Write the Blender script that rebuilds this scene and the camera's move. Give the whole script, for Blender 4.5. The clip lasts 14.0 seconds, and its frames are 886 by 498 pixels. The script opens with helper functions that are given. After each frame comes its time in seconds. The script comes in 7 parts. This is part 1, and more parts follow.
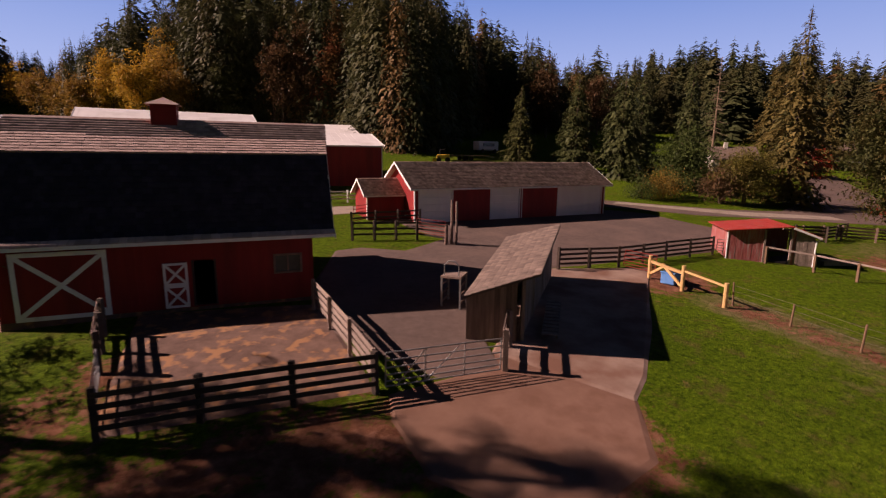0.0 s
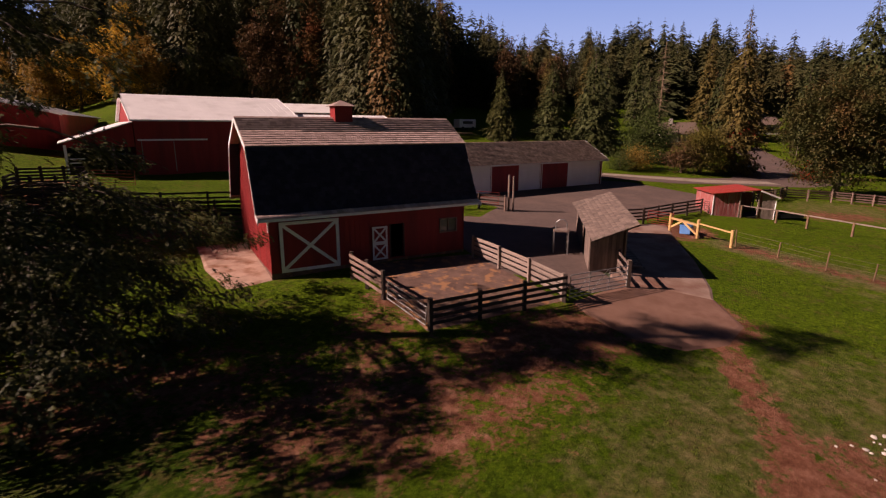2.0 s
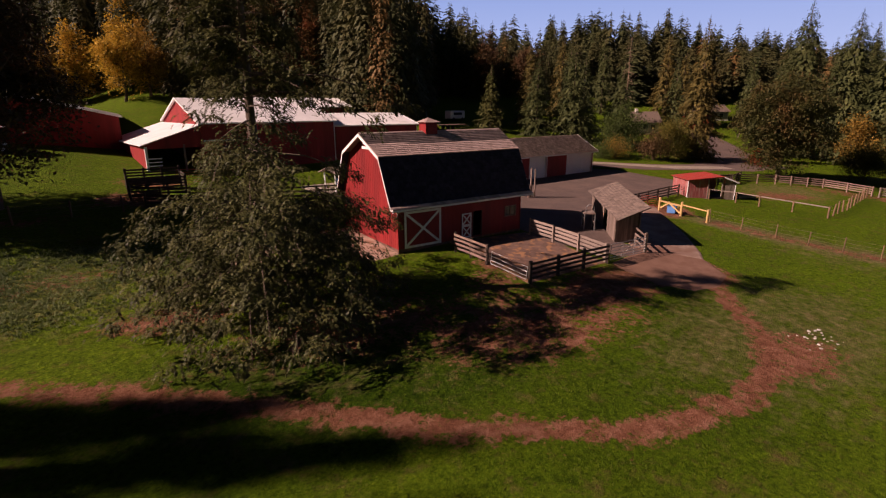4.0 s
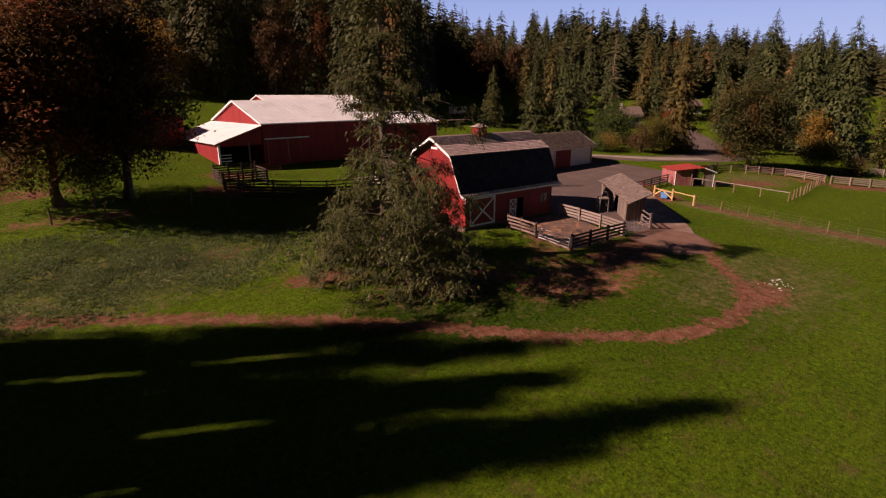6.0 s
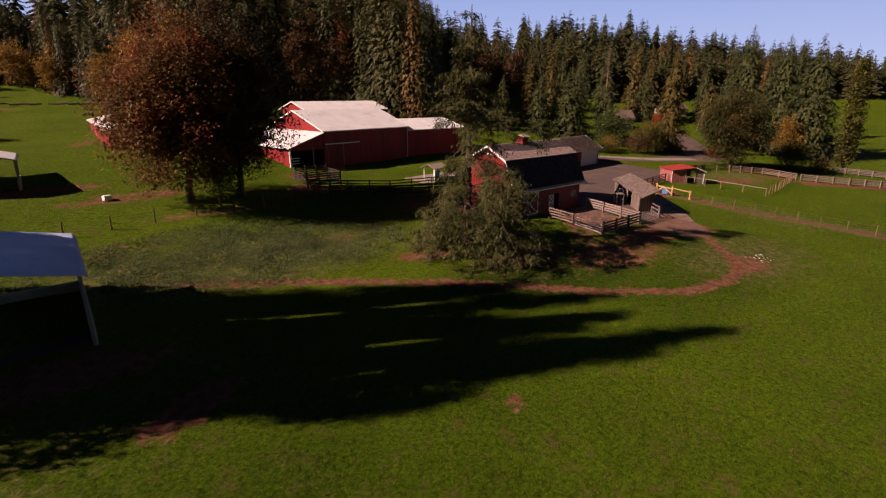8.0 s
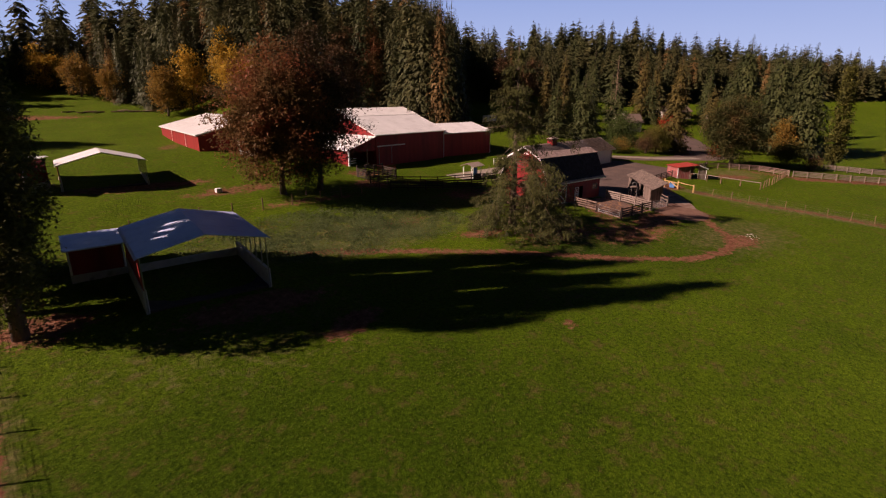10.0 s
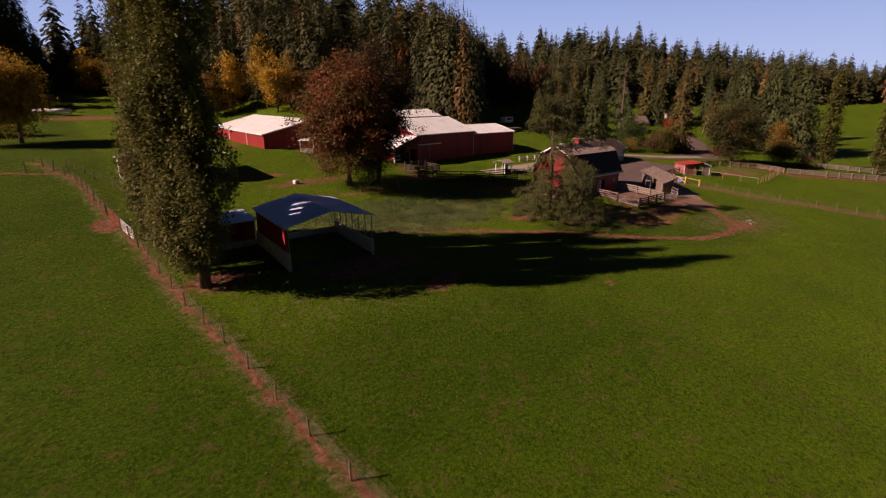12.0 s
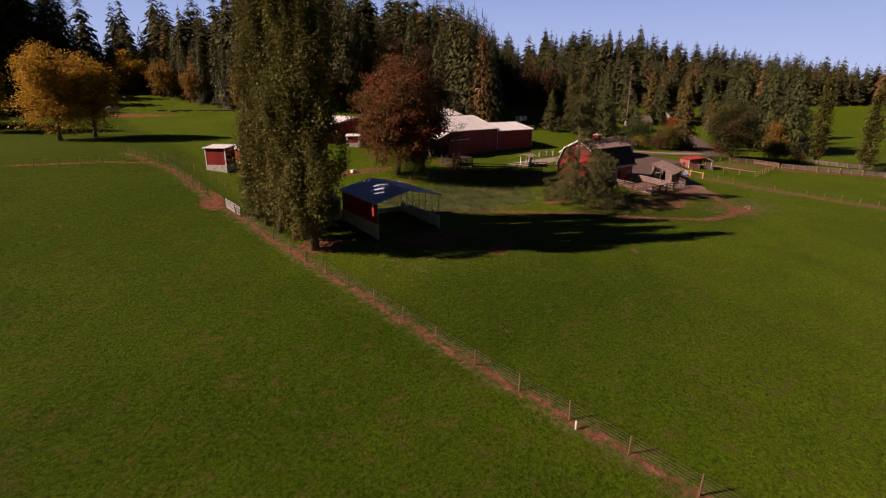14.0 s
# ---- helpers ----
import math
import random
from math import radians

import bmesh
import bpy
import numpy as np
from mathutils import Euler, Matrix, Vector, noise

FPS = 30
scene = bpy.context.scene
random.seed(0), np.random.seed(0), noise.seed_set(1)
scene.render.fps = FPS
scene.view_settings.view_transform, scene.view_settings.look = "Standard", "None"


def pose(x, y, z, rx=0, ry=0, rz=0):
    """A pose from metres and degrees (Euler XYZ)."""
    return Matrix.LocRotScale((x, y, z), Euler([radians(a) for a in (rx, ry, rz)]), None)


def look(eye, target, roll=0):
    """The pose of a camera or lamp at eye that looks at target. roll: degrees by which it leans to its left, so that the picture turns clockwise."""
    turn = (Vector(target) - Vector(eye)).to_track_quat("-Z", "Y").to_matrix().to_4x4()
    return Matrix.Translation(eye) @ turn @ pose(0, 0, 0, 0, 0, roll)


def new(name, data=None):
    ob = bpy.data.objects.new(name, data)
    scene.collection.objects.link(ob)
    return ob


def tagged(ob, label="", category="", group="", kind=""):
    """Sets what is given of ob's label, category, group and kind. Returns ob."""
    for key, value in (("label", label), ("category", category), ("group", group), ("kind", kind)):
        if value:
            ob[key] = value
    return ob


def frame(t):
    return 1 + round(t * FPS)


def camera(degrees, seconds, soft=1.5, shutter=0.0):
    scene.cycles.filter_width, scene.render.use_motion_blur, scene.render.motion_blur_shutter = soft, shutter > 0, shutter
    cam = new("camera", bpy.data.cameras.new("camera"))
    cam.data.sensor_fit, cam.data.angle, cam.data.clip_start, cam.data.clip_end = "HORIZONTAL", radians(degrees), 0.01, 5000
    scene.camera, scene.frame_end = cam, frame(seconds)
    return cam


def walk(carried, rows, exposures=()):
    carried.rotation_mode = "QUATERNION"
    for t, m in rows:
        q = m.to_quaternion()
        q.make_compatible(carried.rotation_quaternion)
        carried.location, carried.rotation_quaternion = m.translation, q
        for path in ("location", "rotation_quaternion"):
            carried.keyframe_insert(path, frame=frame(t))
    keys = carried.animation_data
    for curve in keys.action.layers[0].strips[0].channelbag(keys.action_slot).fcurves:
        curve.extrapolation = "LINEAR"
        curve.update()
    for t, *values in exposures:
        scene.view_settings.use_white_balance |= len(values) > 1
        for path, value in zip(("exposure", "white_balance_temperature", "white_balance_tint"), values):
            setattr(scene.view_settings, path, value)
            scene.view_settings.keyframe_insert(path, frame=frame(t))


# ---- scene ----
cam = camera(82.55, 14.0, soft=1.2, shutter=0.3)
PATH = [
    (0, (-3.483, -0.890, 6.699), (3.422, 17.513, 3.002), 0.66),
    (0.5, (-7.013, -1.704, 6.728), (0.567, 16.372, 2.755), 0.54),
    (1, (-10.488, -2.412, 6.780), (-2.291, 15.339, 2.575), 0.45),
    (1.5, (-13.809, -3.268, 7.061), (-5.067, 14.158, 2.599), 0.34),
    (2, (-17.060, -4.275, 7.598), (-7.851, 12.850, 2.914), 0.14),
    (2.5, (-20.273, -5.369, 8.237), (-10.679, 11.487, 3.355), -0.01),
    (3, (-23.444, -6.498, 8.841), (-13.488, 10.096, 3.792), -0.06),
    (3.6, (-27.110, -7.855, 9.530), (-16.770, 8.451, 4.273), -0.14),
    (4.2, (-30.572, -9.241, 10.136), (-19.952, 6.825, 4.697), -0.16),
    (4.9, (-34.605, -10.864, 10.797), (-23.737, 4.969, 5.190), -0.14),
    (5.5, (-38.273, -12.233, 11.376), (-27.215, 3.425, 5.670), -0.12),
    (6, (-41.384, -13.342, 11.850), (-30.153, 2.158, 6.054), -0.12),
    (6.5, (-44.663, -14.483, 12.376), (-33.281, 0.894, 6.547), -0.12),
    (7, (-48.057, -15.627, 12.946), (-36.516, -0.380, 7.088), -0.12),
    (7.5, (-51.675, -16.773, 13.535), (-40.020, -1.624, 7.646), -0.06),
    (8, (-55.403, -17.835, 14.107), (-43.633, -2.783, 8.200), 0.04),
    (8.6, (-59.483, -19.495, 14.632), (-47.661, -4.481, 8.726), 0.03),
    (9.2, (-63.113, -21.577, 14.909), (-51.358, -6.498, 9.043), -0.13),
    (9.9, (-67.201, -24.050, 15.109), (-55.559, -8.862, 9.298), -0.32),
    (10.5, (-70.938, -25.785, 15.339), (-59.326, -10.567, 9.545), -0.33),
    (11, (-74.269, -26.972, 15.600), (-62.634, -11.766, 9.820), -0.18),
    (11.5, (-77.533, -28.159, 15.852), (-65.873, -12.983, 10.045), -0.16),
    (12, (-80.824, -29.347, 16.055), (-69.136, -14.193, 10.245), -0.15),
    (12.5, (-84.103, -30.576, 16.158), (-72.411, -15.431, 10.334), -0.11),
    (13, (-87.406, -31.814, 16.207), (-75.692, -16.685, 10.382), -0.08),
    (13.5, (-90.740, -33.046, 16.226), (-78.987, -17.946, 10.406), -0.06),
    (14, (-93.995, -34.315, 16.254), (-82.221, -19.233, 10.430), 0.12),
]
EXPOSURES = [(0.0, 0.60, 6650.0, 38.0), (14.0, 0.48, 6650.0, 33.0)]
walk(cam, [(t, look(eye, target, roll)) for t, eye, target, roll in PATH], EXPOSURES)

# ---- light ----
SUN_ELEV, SUN_AZ = 33.2, 158.4        # degrees; azimuth counted from +x, the sun's own side
world = bpy.data.worlds.new("sky")
scene.world = world
world.use_nodes = True
wn = world.node_tree
sky = wn.nodes.new("ShaderNodeTexSky")
sky.sky_type = "NISHITA"
sky.sun_disc = False
sky.sun_elevation = radians(SUN_ELEV)
sky.sun_rotation = radians(90.0 - SUN_AZ)
sky.air_density, sky.dust_density, sky.ozone_density = 1.0, 0.1, 6.0
wn.links.new(sky.outputs[0], wn.nodes["Background"].inputs[0])
wn.nodes["Background"].inputs[1].default_value = 0.0052
sun = new("sun", bpy.data.lights.new("sun", "SUN"))
sun.data.energy, sun.data.angle, sun.data.color = 5.0, radians(0.55), (1.0, 0.82, 0.65)
se, sa = radians(SUN_ELEV), radians(SUN_AZ)
sun.matrix_world = look((40 * math.cos(sa) * math.cos(se), 40 * math.sin(sa) * math.cos(se), 60), (40 * math.cos(sa) * math.cos(se) - math.cos(sa) * math.cos(se), 40 * math.sin(sa) * math.cos(se) - math.sin(sa) * math.cos(se), 60 - math.sin(se)))

rng = np.random.default_rng(7)


# ---- materials ----
def material(name, stops, scale=4.0, detail=6.0, rough=0.85, bump=0.0, bump_scale=30.0, metal=0.0, spec=0.3, stretch=(1, 1, 1), island=0.0, second=None, attr=None, piece=0.0, translucent=0.0):
    """A node material: stops are colours that a noise runs through; second: (colour, scale, low, high) stains on top;
    attr: (name, colour) mixed in by a mesh attribute; island and piece: how far pieces differ in brightness."""
    m = bpy.data.materials.new(name)
    m.use_nodes = True
    nt = m.node_tree
    n, l = nt.nodes, nt.links
    bsdf = n["Principled BSDF"]
    bsdf.inputs["Roughness"].default_value = rough
    bsdf.inputs["Metallic"].default_value = metal
    bsdf.inputs["Specular IOR Level"].default_value = spec
    tc = n.new("ShaderNodeTexCoord")
    mp = n.new("ShaderNodeMapping")
    mp.inputs["Scale"].default_value = stretch
    l.new(tc.outputs["Object"], mp.inputs["Vector"])
    nz = n.new("ShaderNodeTexNoise")
    nz.inputs["Scale"].default_value, nz.inputs["Detail"].default_value = scale, detail
    nz.inputs["Roughness"].default_value = 0.65
    l.new(mp.outputs[0], nz.inputs["Vector"])
    ramp = n.new("ShaderNodeValToRGB")
    els = ramp.color_ramp.elements
    while len(els) < len(stops):
        els.new(0.5)
    for i, c in enumerate(stops):
        els[i].position = 0.3 + 0.4 * i / max(1, len(stops) - 1)
        els[i].color = (*c, 1)
    l.new(nz.outputs["Fac"], ramp.inputs["Fac"])
    col = ramp.outputs["Color"]

    def mix(fac, other, blend="MIX"):
        nonlocal col
        mx = n.new("ShaderNodeMix")
        mx.data_type, mx.blend_type = "RGBA", blend
        if isinstance(fac, float):
            mx.inputs["Factor"].default_value = fac
        else:
            l.new(fac, mx.inputs["Factor"])
        l.new(col, mx.inputs["A"])
        if isinstance(other, tuple):
            mx.inputs["B"].default_value = (*other, 1)
        else:
            l.new(other, mx.inputs["B"])
        col = mx.outputs["Result"]

    if second:
        c2, s2, lo, hi = second
        nz2 = n.new("ShaderNodeTexNoise")
        nz2.inputs["Scale"].default_value, nz2.inputs["Detail"].default_value = s2, 5.0
        l.new(mp.outputs[0], nz2.inputs["Vector"])
        mr = n.new("ShaderNodeMapRange")
        mr.inputs["From Min"].default_value, mr.inputs["From Max"].default_value = lo, hi
        l.new(nz2.outputs["Fac"], mr.inputs["Value"])
        mix(mr.outputs["Result"], c2)
    for a_name, a_col in (attr or ()):
        at = n.new("ShaderNodeAttribute")
        at.attribute_name = a_name
        mix(at.outputs["Fac"], a_col)
    for amount, node_type, sock in ((island, "ShaderNodeNewGeometry", "Random Per Island"), (piece, "ShaderNodeObjectInfo", "Random")):
        if amount:
            g = n.new(node_type)
            mr = n.new("ShaderNodeMapRange")
            mr.inputs["To Min"].default_value, mr.inputs["To Max"].default_value = 1 - amount, 1 + amount
            l.new(g.outputs[sock], mr.inputs["Value"])
            cmb = n.new("ShaderNodeCombineColor")
            for k in range(3):
                l.new(mr.outputs["Result"], cmb.inputs[k])
            mix(1.0, cmb.outputs[0], "MULTIPLY")
    l.new(col, bsdf.inputs["Base Color"])
    if translucent:
        tr = n.new("ShaderNodeBsdfTranslucent")
        l.new(col, tr.inputs["Color"])
        ms = n.new("ShaderNodeMixShader")
        ms.inputs[0].default_value = translucent
        l.new(bsdf.outputs[0], ms.inputs[1])
        l.new(tr.outputs[0], ms.inputs[2])
        l.new(ms.outputs[0], n["Material Output"].inputs["Surface"])
    if bump:
        nb = n.new("ShaderNodeTexNoise")
        nb.inputs["Scale"].default_value, nb.inputs["Detail"].default_value = bump_scale, 4.0
        l.new(mp.outputs[0], nb.inputs["Vector"])
        bp = n.new("ShaderNodeBump")
        bp.inputs["Strength"].default_value, bp.inputs["Distance"].default_value = bump, 0.05
        l.new(nb.outputs["Fac"], bp.inputs["Height"])
        l.new(bp.outputs[0], bsdf.inputs["Normal"])
    return m


RED = material("red_paint", [(0.22, 0.015, 0.014), (0.31, 0.025, 0.022)], 1.5, rough=0.6, bump=0.1, stretch=(1, 1, 0.15), second=((0.17, 0.015, 0.014), 0.7, 0.45, 0.75))
RED_OLD = material("weathered_red_paint", [(0.22, 0.05, 0.045), (0.34, 0.10, 0.09), (0.30, 0.24, 0.22)], 3.0, rough=0.8, bump=0.25, stretch=(2, 2, 0.3))
RED_ROOF = material("red_metal_roof", [(0.34, 0.035, 0.022), (0.42, 0.06, 0.04)], 2.0, rough=0.55, second=((0.26, 0.12, 0.08), 1.5, 0.55, 0.8))
WHITE = material("white_paint", [(0.74, 0.72, 0.70), (0.84, 0.83, 0.80)], 3.0, rough=0.6, bump=0.08, second=((0.5, 0.46, 0.4), 2.0, 0.6, 0.9))
DOOR_WHITE = material("white_garage_door", [(0.78, 0.78, 0.78), (0.86, 0.86, 0.85)], 1.2, rough=0.5, stretch=(1, 1, 0.3))
METAL_ROOF = material("white_metal_roof", [(0.70, 0.68, 0.66), (0.82, 0.80, 0.78)], 0.5, rough=0.45, second=((0.55, 0.53, 0.5), 0.4, 0.55, 0.85))
BLUE_ROOF = material("pale_metal_roof", [(0.50, 0.52, 0.56), (0.66, 0.67, 0.70)], 0.6, rough=0.4, second=((0.4, 0.42, 0.46), 1.5, 0.55, 0.85))
SHAKE = material("cedar_shake", [(0.29, 0.20, 0.175), (0.47, 0.345, 0.305)], 1.2, rough=0.9, bump=0.08, island=0.28, piece=0.24)
# bluish shade of the steep lower slopes is put into this shingle colour
SHADED_SHINGLE = material("shaded_blue_grey_shingle", [(0.015, 0.017, 0.036), (0.034, 0.036, 0.064)], 1.6, rough=0.85, bump=0.25, island=0.25, spec=0.15)
# white metal; the blue skylight in the poplars' shade is put into its colour
SKYLIT_METAL = material("skylit_white_metal_roof", [(0.46, 0.54, 0.80), (0.58, 0.65, 0.86)], 0.5, rough=0.4, second=((0.40, 0.46, 0.66), 1.2, 0.55, 0.8))
SHAKE_TAN = material("pale_cedar_shake", [(0.34, 0.235, 0.175), (0.55, 0.405, 0.315)], 1.2, rough=0.9, spec=0.1, island=0.32, second=((0.30, 0.215, 0.17), 0.8, 0.52, 0.72))
SHAKE_GREY = material("weathered_grey_shake", [(0.095, 0.068, 0.056), (0.19, 0.14, 0.115)], 2.0, rough=0.95, bump=0.35, island=0.25, second=((0.10, 0.075, 0.06), 1.4, 0.55, 0.75))
OLD_WOOD = material("weathered_grey_boards", [(0.12, 0.085, 0.068), (0.24, 0.175, 0.14)], 3.0, rough=0.9, bump=0.3, stretch=(3, 3, 0.25), piece=0.3)
FENCE_DARK = material("dark_stained_fence_wood", [(0.035, 0.024, 0.018), (0.075, 0.052, 0.04)], 4.0, rough=0.85, bump=0.3, piece=0.25)
FENCE_PALE = material("weathered_pale_fence_wood", [(0.18, 0.135, 0.108), (0.33, 0.255, 0.21)], 3.0, rough=0.85, bump=0.25, piece=0.15)
FENCE_BROWN = material("brown_fence_wood", [(0.16, 0.10, 0.075), (0.28, 0.19, 0.15)], 3.0, rough=0.85, bump=0.2, piece=0.2)
NEW_WOOD = material("fresh_yellow_timber", [(0.46, 0.28, 0.10), (0.60, 0.39, 0.17)], 4.0, rough=0.7, bump=0.1, piece=0.12)
POST_WOOD = material("brown_round_post_wood", [(0.12, 0.07, 0.04), (0.22, 0.135, 0.08)], 6.0, rough=0.85, bump=0.2, piece=0.25)
WIRE = material("rusty_wire", [(0.16, 0.13, 0.10), (0.26, 0.22, 0.18)], 9.0, rough=0.5, metal=0.7)
GATE_GREY = material("galvanised_gate_tube", [(0.30, 0.29, 0.28), (0.48, 0.46, 0.44)], 6.0, rough=0.45, metal=0.5)
GATE_RED = material("red_gate_tube", [(0.20, 0.03, 0.02), (0.30, 0.05, 0.035)], 6.0, rough=0.5)
CONCRETE = material("worn_concrete", [(0.22, 0.145, 0.11), (0.32, 0.225, 0.175)], 0.9, rough=0.9, bump=0.15, second=((0.17, 0.085, 0.055), 0.55, 0.42, 0.66))
APRON = material("earth_stained_concrete", [(0.155, 0.08, 0.052), (0.22, 0.122, 0.083)], 0.7, rough=0.9, bump=0.08, second=((0.15, 0.075, 0.046), 1.3, 0.5, 0.75))
PALE_CONCRETE = material("pale_concrete", [(0.42, 0.40, 0.37), (0.56, 0.54, 0.50)], 1.5, rough=0.85, bump=0.15, second=((0.24, 0.21, 0.18), 1.2, 0.55, 0.8))
ASPHALT = material("brown_grey_asphalt", [(0.085, 0.058, 0.048), (0.13, 0.09, 0.074)], 2.5, rough=0.9, bump=0.2, bump_scale=60, second=((0.15, 0.10, 0.08), 0.35, 0.45, 0.75))
MUDDY = material("muddy_concrete", [(0.085, 0.048, 0.036), (0.19, 0.115, 0.085)], 1.1, rough=0.9, bump=0.3, second=((0.30, 0.15, 0.07), 1.9, 0.52, 0.62))
PAD = material("earth_strewn_pad", [(0.26, 0.165, 0.115), (0.42, 0.285, 0.21)], 1.3, rough=0.9, bump=0.2, second=((0.20, 0.095, 0.05), 0.9, 0.5, 0.66))
# trodden mud, its colour darkened for the shade over the shelter floors
MUD = material("shaded_trodden_mud", [(0.035, 0.022, 0.016), (0.075, 0.048, 0.036)], 1.5, rough=0.9, bump=0.3)
GRAVEL = material("pale_gravel_road", [(0.24, 0.19, 0.15), (0.34, 0.28, 0.23)], 3.0, rough=0.95, bump=0.2, second=((0.17, 0.15, 0.09), 0.6, 0.55, 0.8))
# near-black colour stands for the shade inside buildings; the loader's cab shares it
DARK = material("shaded_inside", [(0.012, 0.01, 0.009), (0.02, 0.016, 0.014)], 2.0, rough=0.9)
GLASS = material("window_glass", [(0.05, 0.055, 0.06), (0.09, 0.095, 0.10)], 1.0, rough=0.08, spec=0.6)
BLUE = material("blue_plastic", [(0.08, 0.22, 0.50), (0.12, 0.29, 0.60)], 3.0, rough=0.5)
STEEL = material("grey_steel", [(0.20, 0.20, 0.20), (0.32, 0.32, 0.31)], 4.0, rough=0.45, metal=0.6)
RUBBER = material("black_rubber", [(0.012, 0.012, 0.012), (0.03, 0.03, 0.03)], 6.0, rough=0.8)
BARK = material("brown_bark", [(0.07, 0.05, 0.038), (0.17, 0.125, 0.09)], 3.0, rough=0.95, bump=0.6, bump_scale=12, stretch=(2, 2, 0.4))
LIMB = material("pale_bare_limb", [(0.14, 0.095, 0.06), (0.30, 0.215, 0.145)], 3.0, rough=0.95, bump=0.4, bump_scale=14)
HAY = material("straw", [(0.30, 0.20, 0.10), (0.44, 0.32, 0.17)], 7.0, rough=0.95, bump=0.4)
STONE = material("pale_stone", [(0.40, 0.36, 0.31), (0.58, 0.54, 0.48)], 4.0, rough=0.9, bump=0.3, piece=0.2)


def leaf_material(name, stops, tint=None, island=0.35, translucent=0.3, scale=0.35):
    return material(name, stops, scale, 4.0, rough=0.6, spec=0.2, island=island, translucent=translucent, attr=tint)


FIR = leaf_material("fir_needles", [(0.04, 0.055, 0.018), (0.115, 0.125, 0.042)], translucent=0.25, island=0.22)
OLD_FIR = leaf_material("olive_fir_needles", [(0.034, 0.043, 0.012), (0.12, 0.117, 0.033)], translucent=0.18, scale=0.8, island=0.5)
FOREST = leaf_material("forest_needles", [(0.034, 0.046, 0.017), (0.092, 0.098, 0.036)], (("tint", (0.24, 0.13, 0.045)),), translucent=0.2, scale=0.12, island=0.2)
OLIVE = leaf_material("olive_yellow_leaves", [(0.07, 0.075, 0.016), (0.19, 0.155, 0.03)], translucent=0.3)
CEDAR = leaf_material("bronzed_cedar_foliage", [(0.075, 0.072, 0.02), (0.20, 0.145, 0.042)], translucent=0.25, island=0.22)
MAPLE = leaf_material("brown_red_autumn_leaves", [(0.075, 0.065, 0.02), (0.19, 0.10, 0.036), (0.30, 0.065, 0.032)], scale=0.2, translucent=0.3, island=0.2)
POPLAR = leaf_material("olive_poplar_leaves", [(0.062, 0.07, 0.015), (0.165, 0.15, 0.035)], translucent=0.25, scale=0.5, island=0.22)
YELLOW = leaf_material("yellow_autumn_leaves", [(0.32, 0.19, 0.02), (0.58, 0.37, 0.045)])
GOLD = leaf_material("gold_brown_autumn_leaves", [(0.18, 0.12, 0.024), (0.37, 0.21, 0.04)])
MAPLE_DARK = leaf_material("dusky_maple_leaves", [(0.03, 0.03, 0.012), (0.07, 0.05, 0.02), (0.15, 0.05, 0.024)], scale=0.2, translucent=0.15, island=0.25)
RUSSET = leaf_material("russet_autumn_leaves", [(0.075, 0.05, 0.022), (0.17, 0.09, 0.04)], translucent=0.2)
OAK = leaf_material("green_orange_oak_leaves", [(0.032, 0.044, 0.012), (0.07, 0.07, 0.02), (0.13, 0.066, 0.022)], scale=0.3, translucent=0.2, island=0.22)
GREENLEAF = leaf_material("green_leaves", [(0.04, 0.065, 0.016), (0.10, 0.13, 0.032)])
SCARLET = leaf_material("scarlet_leaves", [(0.22, 0.02, 0.01), (0.42, 0.06, 0.02)])
WEED = leaf_material("grey_green_weeds", [(0.055, 0.088, 0.022), (0.17, 0.21, 0.075)], translucent=0.3)
TUFT = leaf_material("grass_blades", [(0.05, 0.08, 0.003), (0.105, 0.135, 0.007)], translucent=0.5)


# ---- mesh helpers ----
def part(name, bm, mat, parent=None, label="", smooth=False):
    """Links a bmesh as one mesh object under a thing or a part."""
    me = bpy.data.meshes.new(name)
    bm.to_mesh(me)
    bm.free()
    me.materials.append(mat)
    if smooth:
        me.polygons.foreach_set("use_smooth", [True] * len(me.polygons))
    ob = new(name, me)
    ob.parent = parent
    return tagged(ob, label)


def thing(name, label, category, m=None, group="", kind=""):
    ob = new(name)
    ob.empty_display_size = 0.3
    if m is not None:
        ob.matrix_basis = m
    return tagged(ob, label, category, group, kind)


def add_box(bm, lo, hi, m=None):
    c, s = [(a + b) / 2 for a, b in zip(lo, hi)], [abs(b - a) for a, b in zip(lo, hi)]
    mat4 = Matrix.Translation(c) @ Matrix.Diagonal((*s, 1))
    return bmesh.ops.create_cube(bm, size=1, matrix=(m or Matrix()) @ mat4)["verts"]


def box(lo, hi, bevel=0.0, m=None):
    bm = bmesh.new()
    add_box(bm, lo, hi, m)
    if bevel:
        bmesh.ops.bevel(bm, geom=bm.edges[:], offset=bevel, segments=1, affect="EDGES")
    return bm


def add_beam(bm, a, b, w, h, up=(0, 0, 1)):
    """A square beam from a to b, w wide and h deep."""
    a, b = Vector(a), Vector(b)
    d = b - a
    x = d.normalized()
    y = Vector(up).cross(x)
    y = y.normalized() if y.length > 1e-4 else Vector((0, 1, 0))
    z = x.cross(y)
    m = Matrix((x, y, z)).transposed().to_4x4()
    m.translation = (a + b) / 2
    bmesh.ops.create_cube(bm, size=1, matrix=m @ Matrix.Diagonal((d.length, w, h, 1)))


def beam(a, b, w, h, up=(0, 0, 1), bevel=0.0):
    bm = bmesh.new()
    add_beam(bm, a, b, w, h, up)
    if bevel:
        bmesh.ops.bevel(bm, geom=bm.edges[:], offset=bevel, segments=1, affect="EDGES")
    return bm


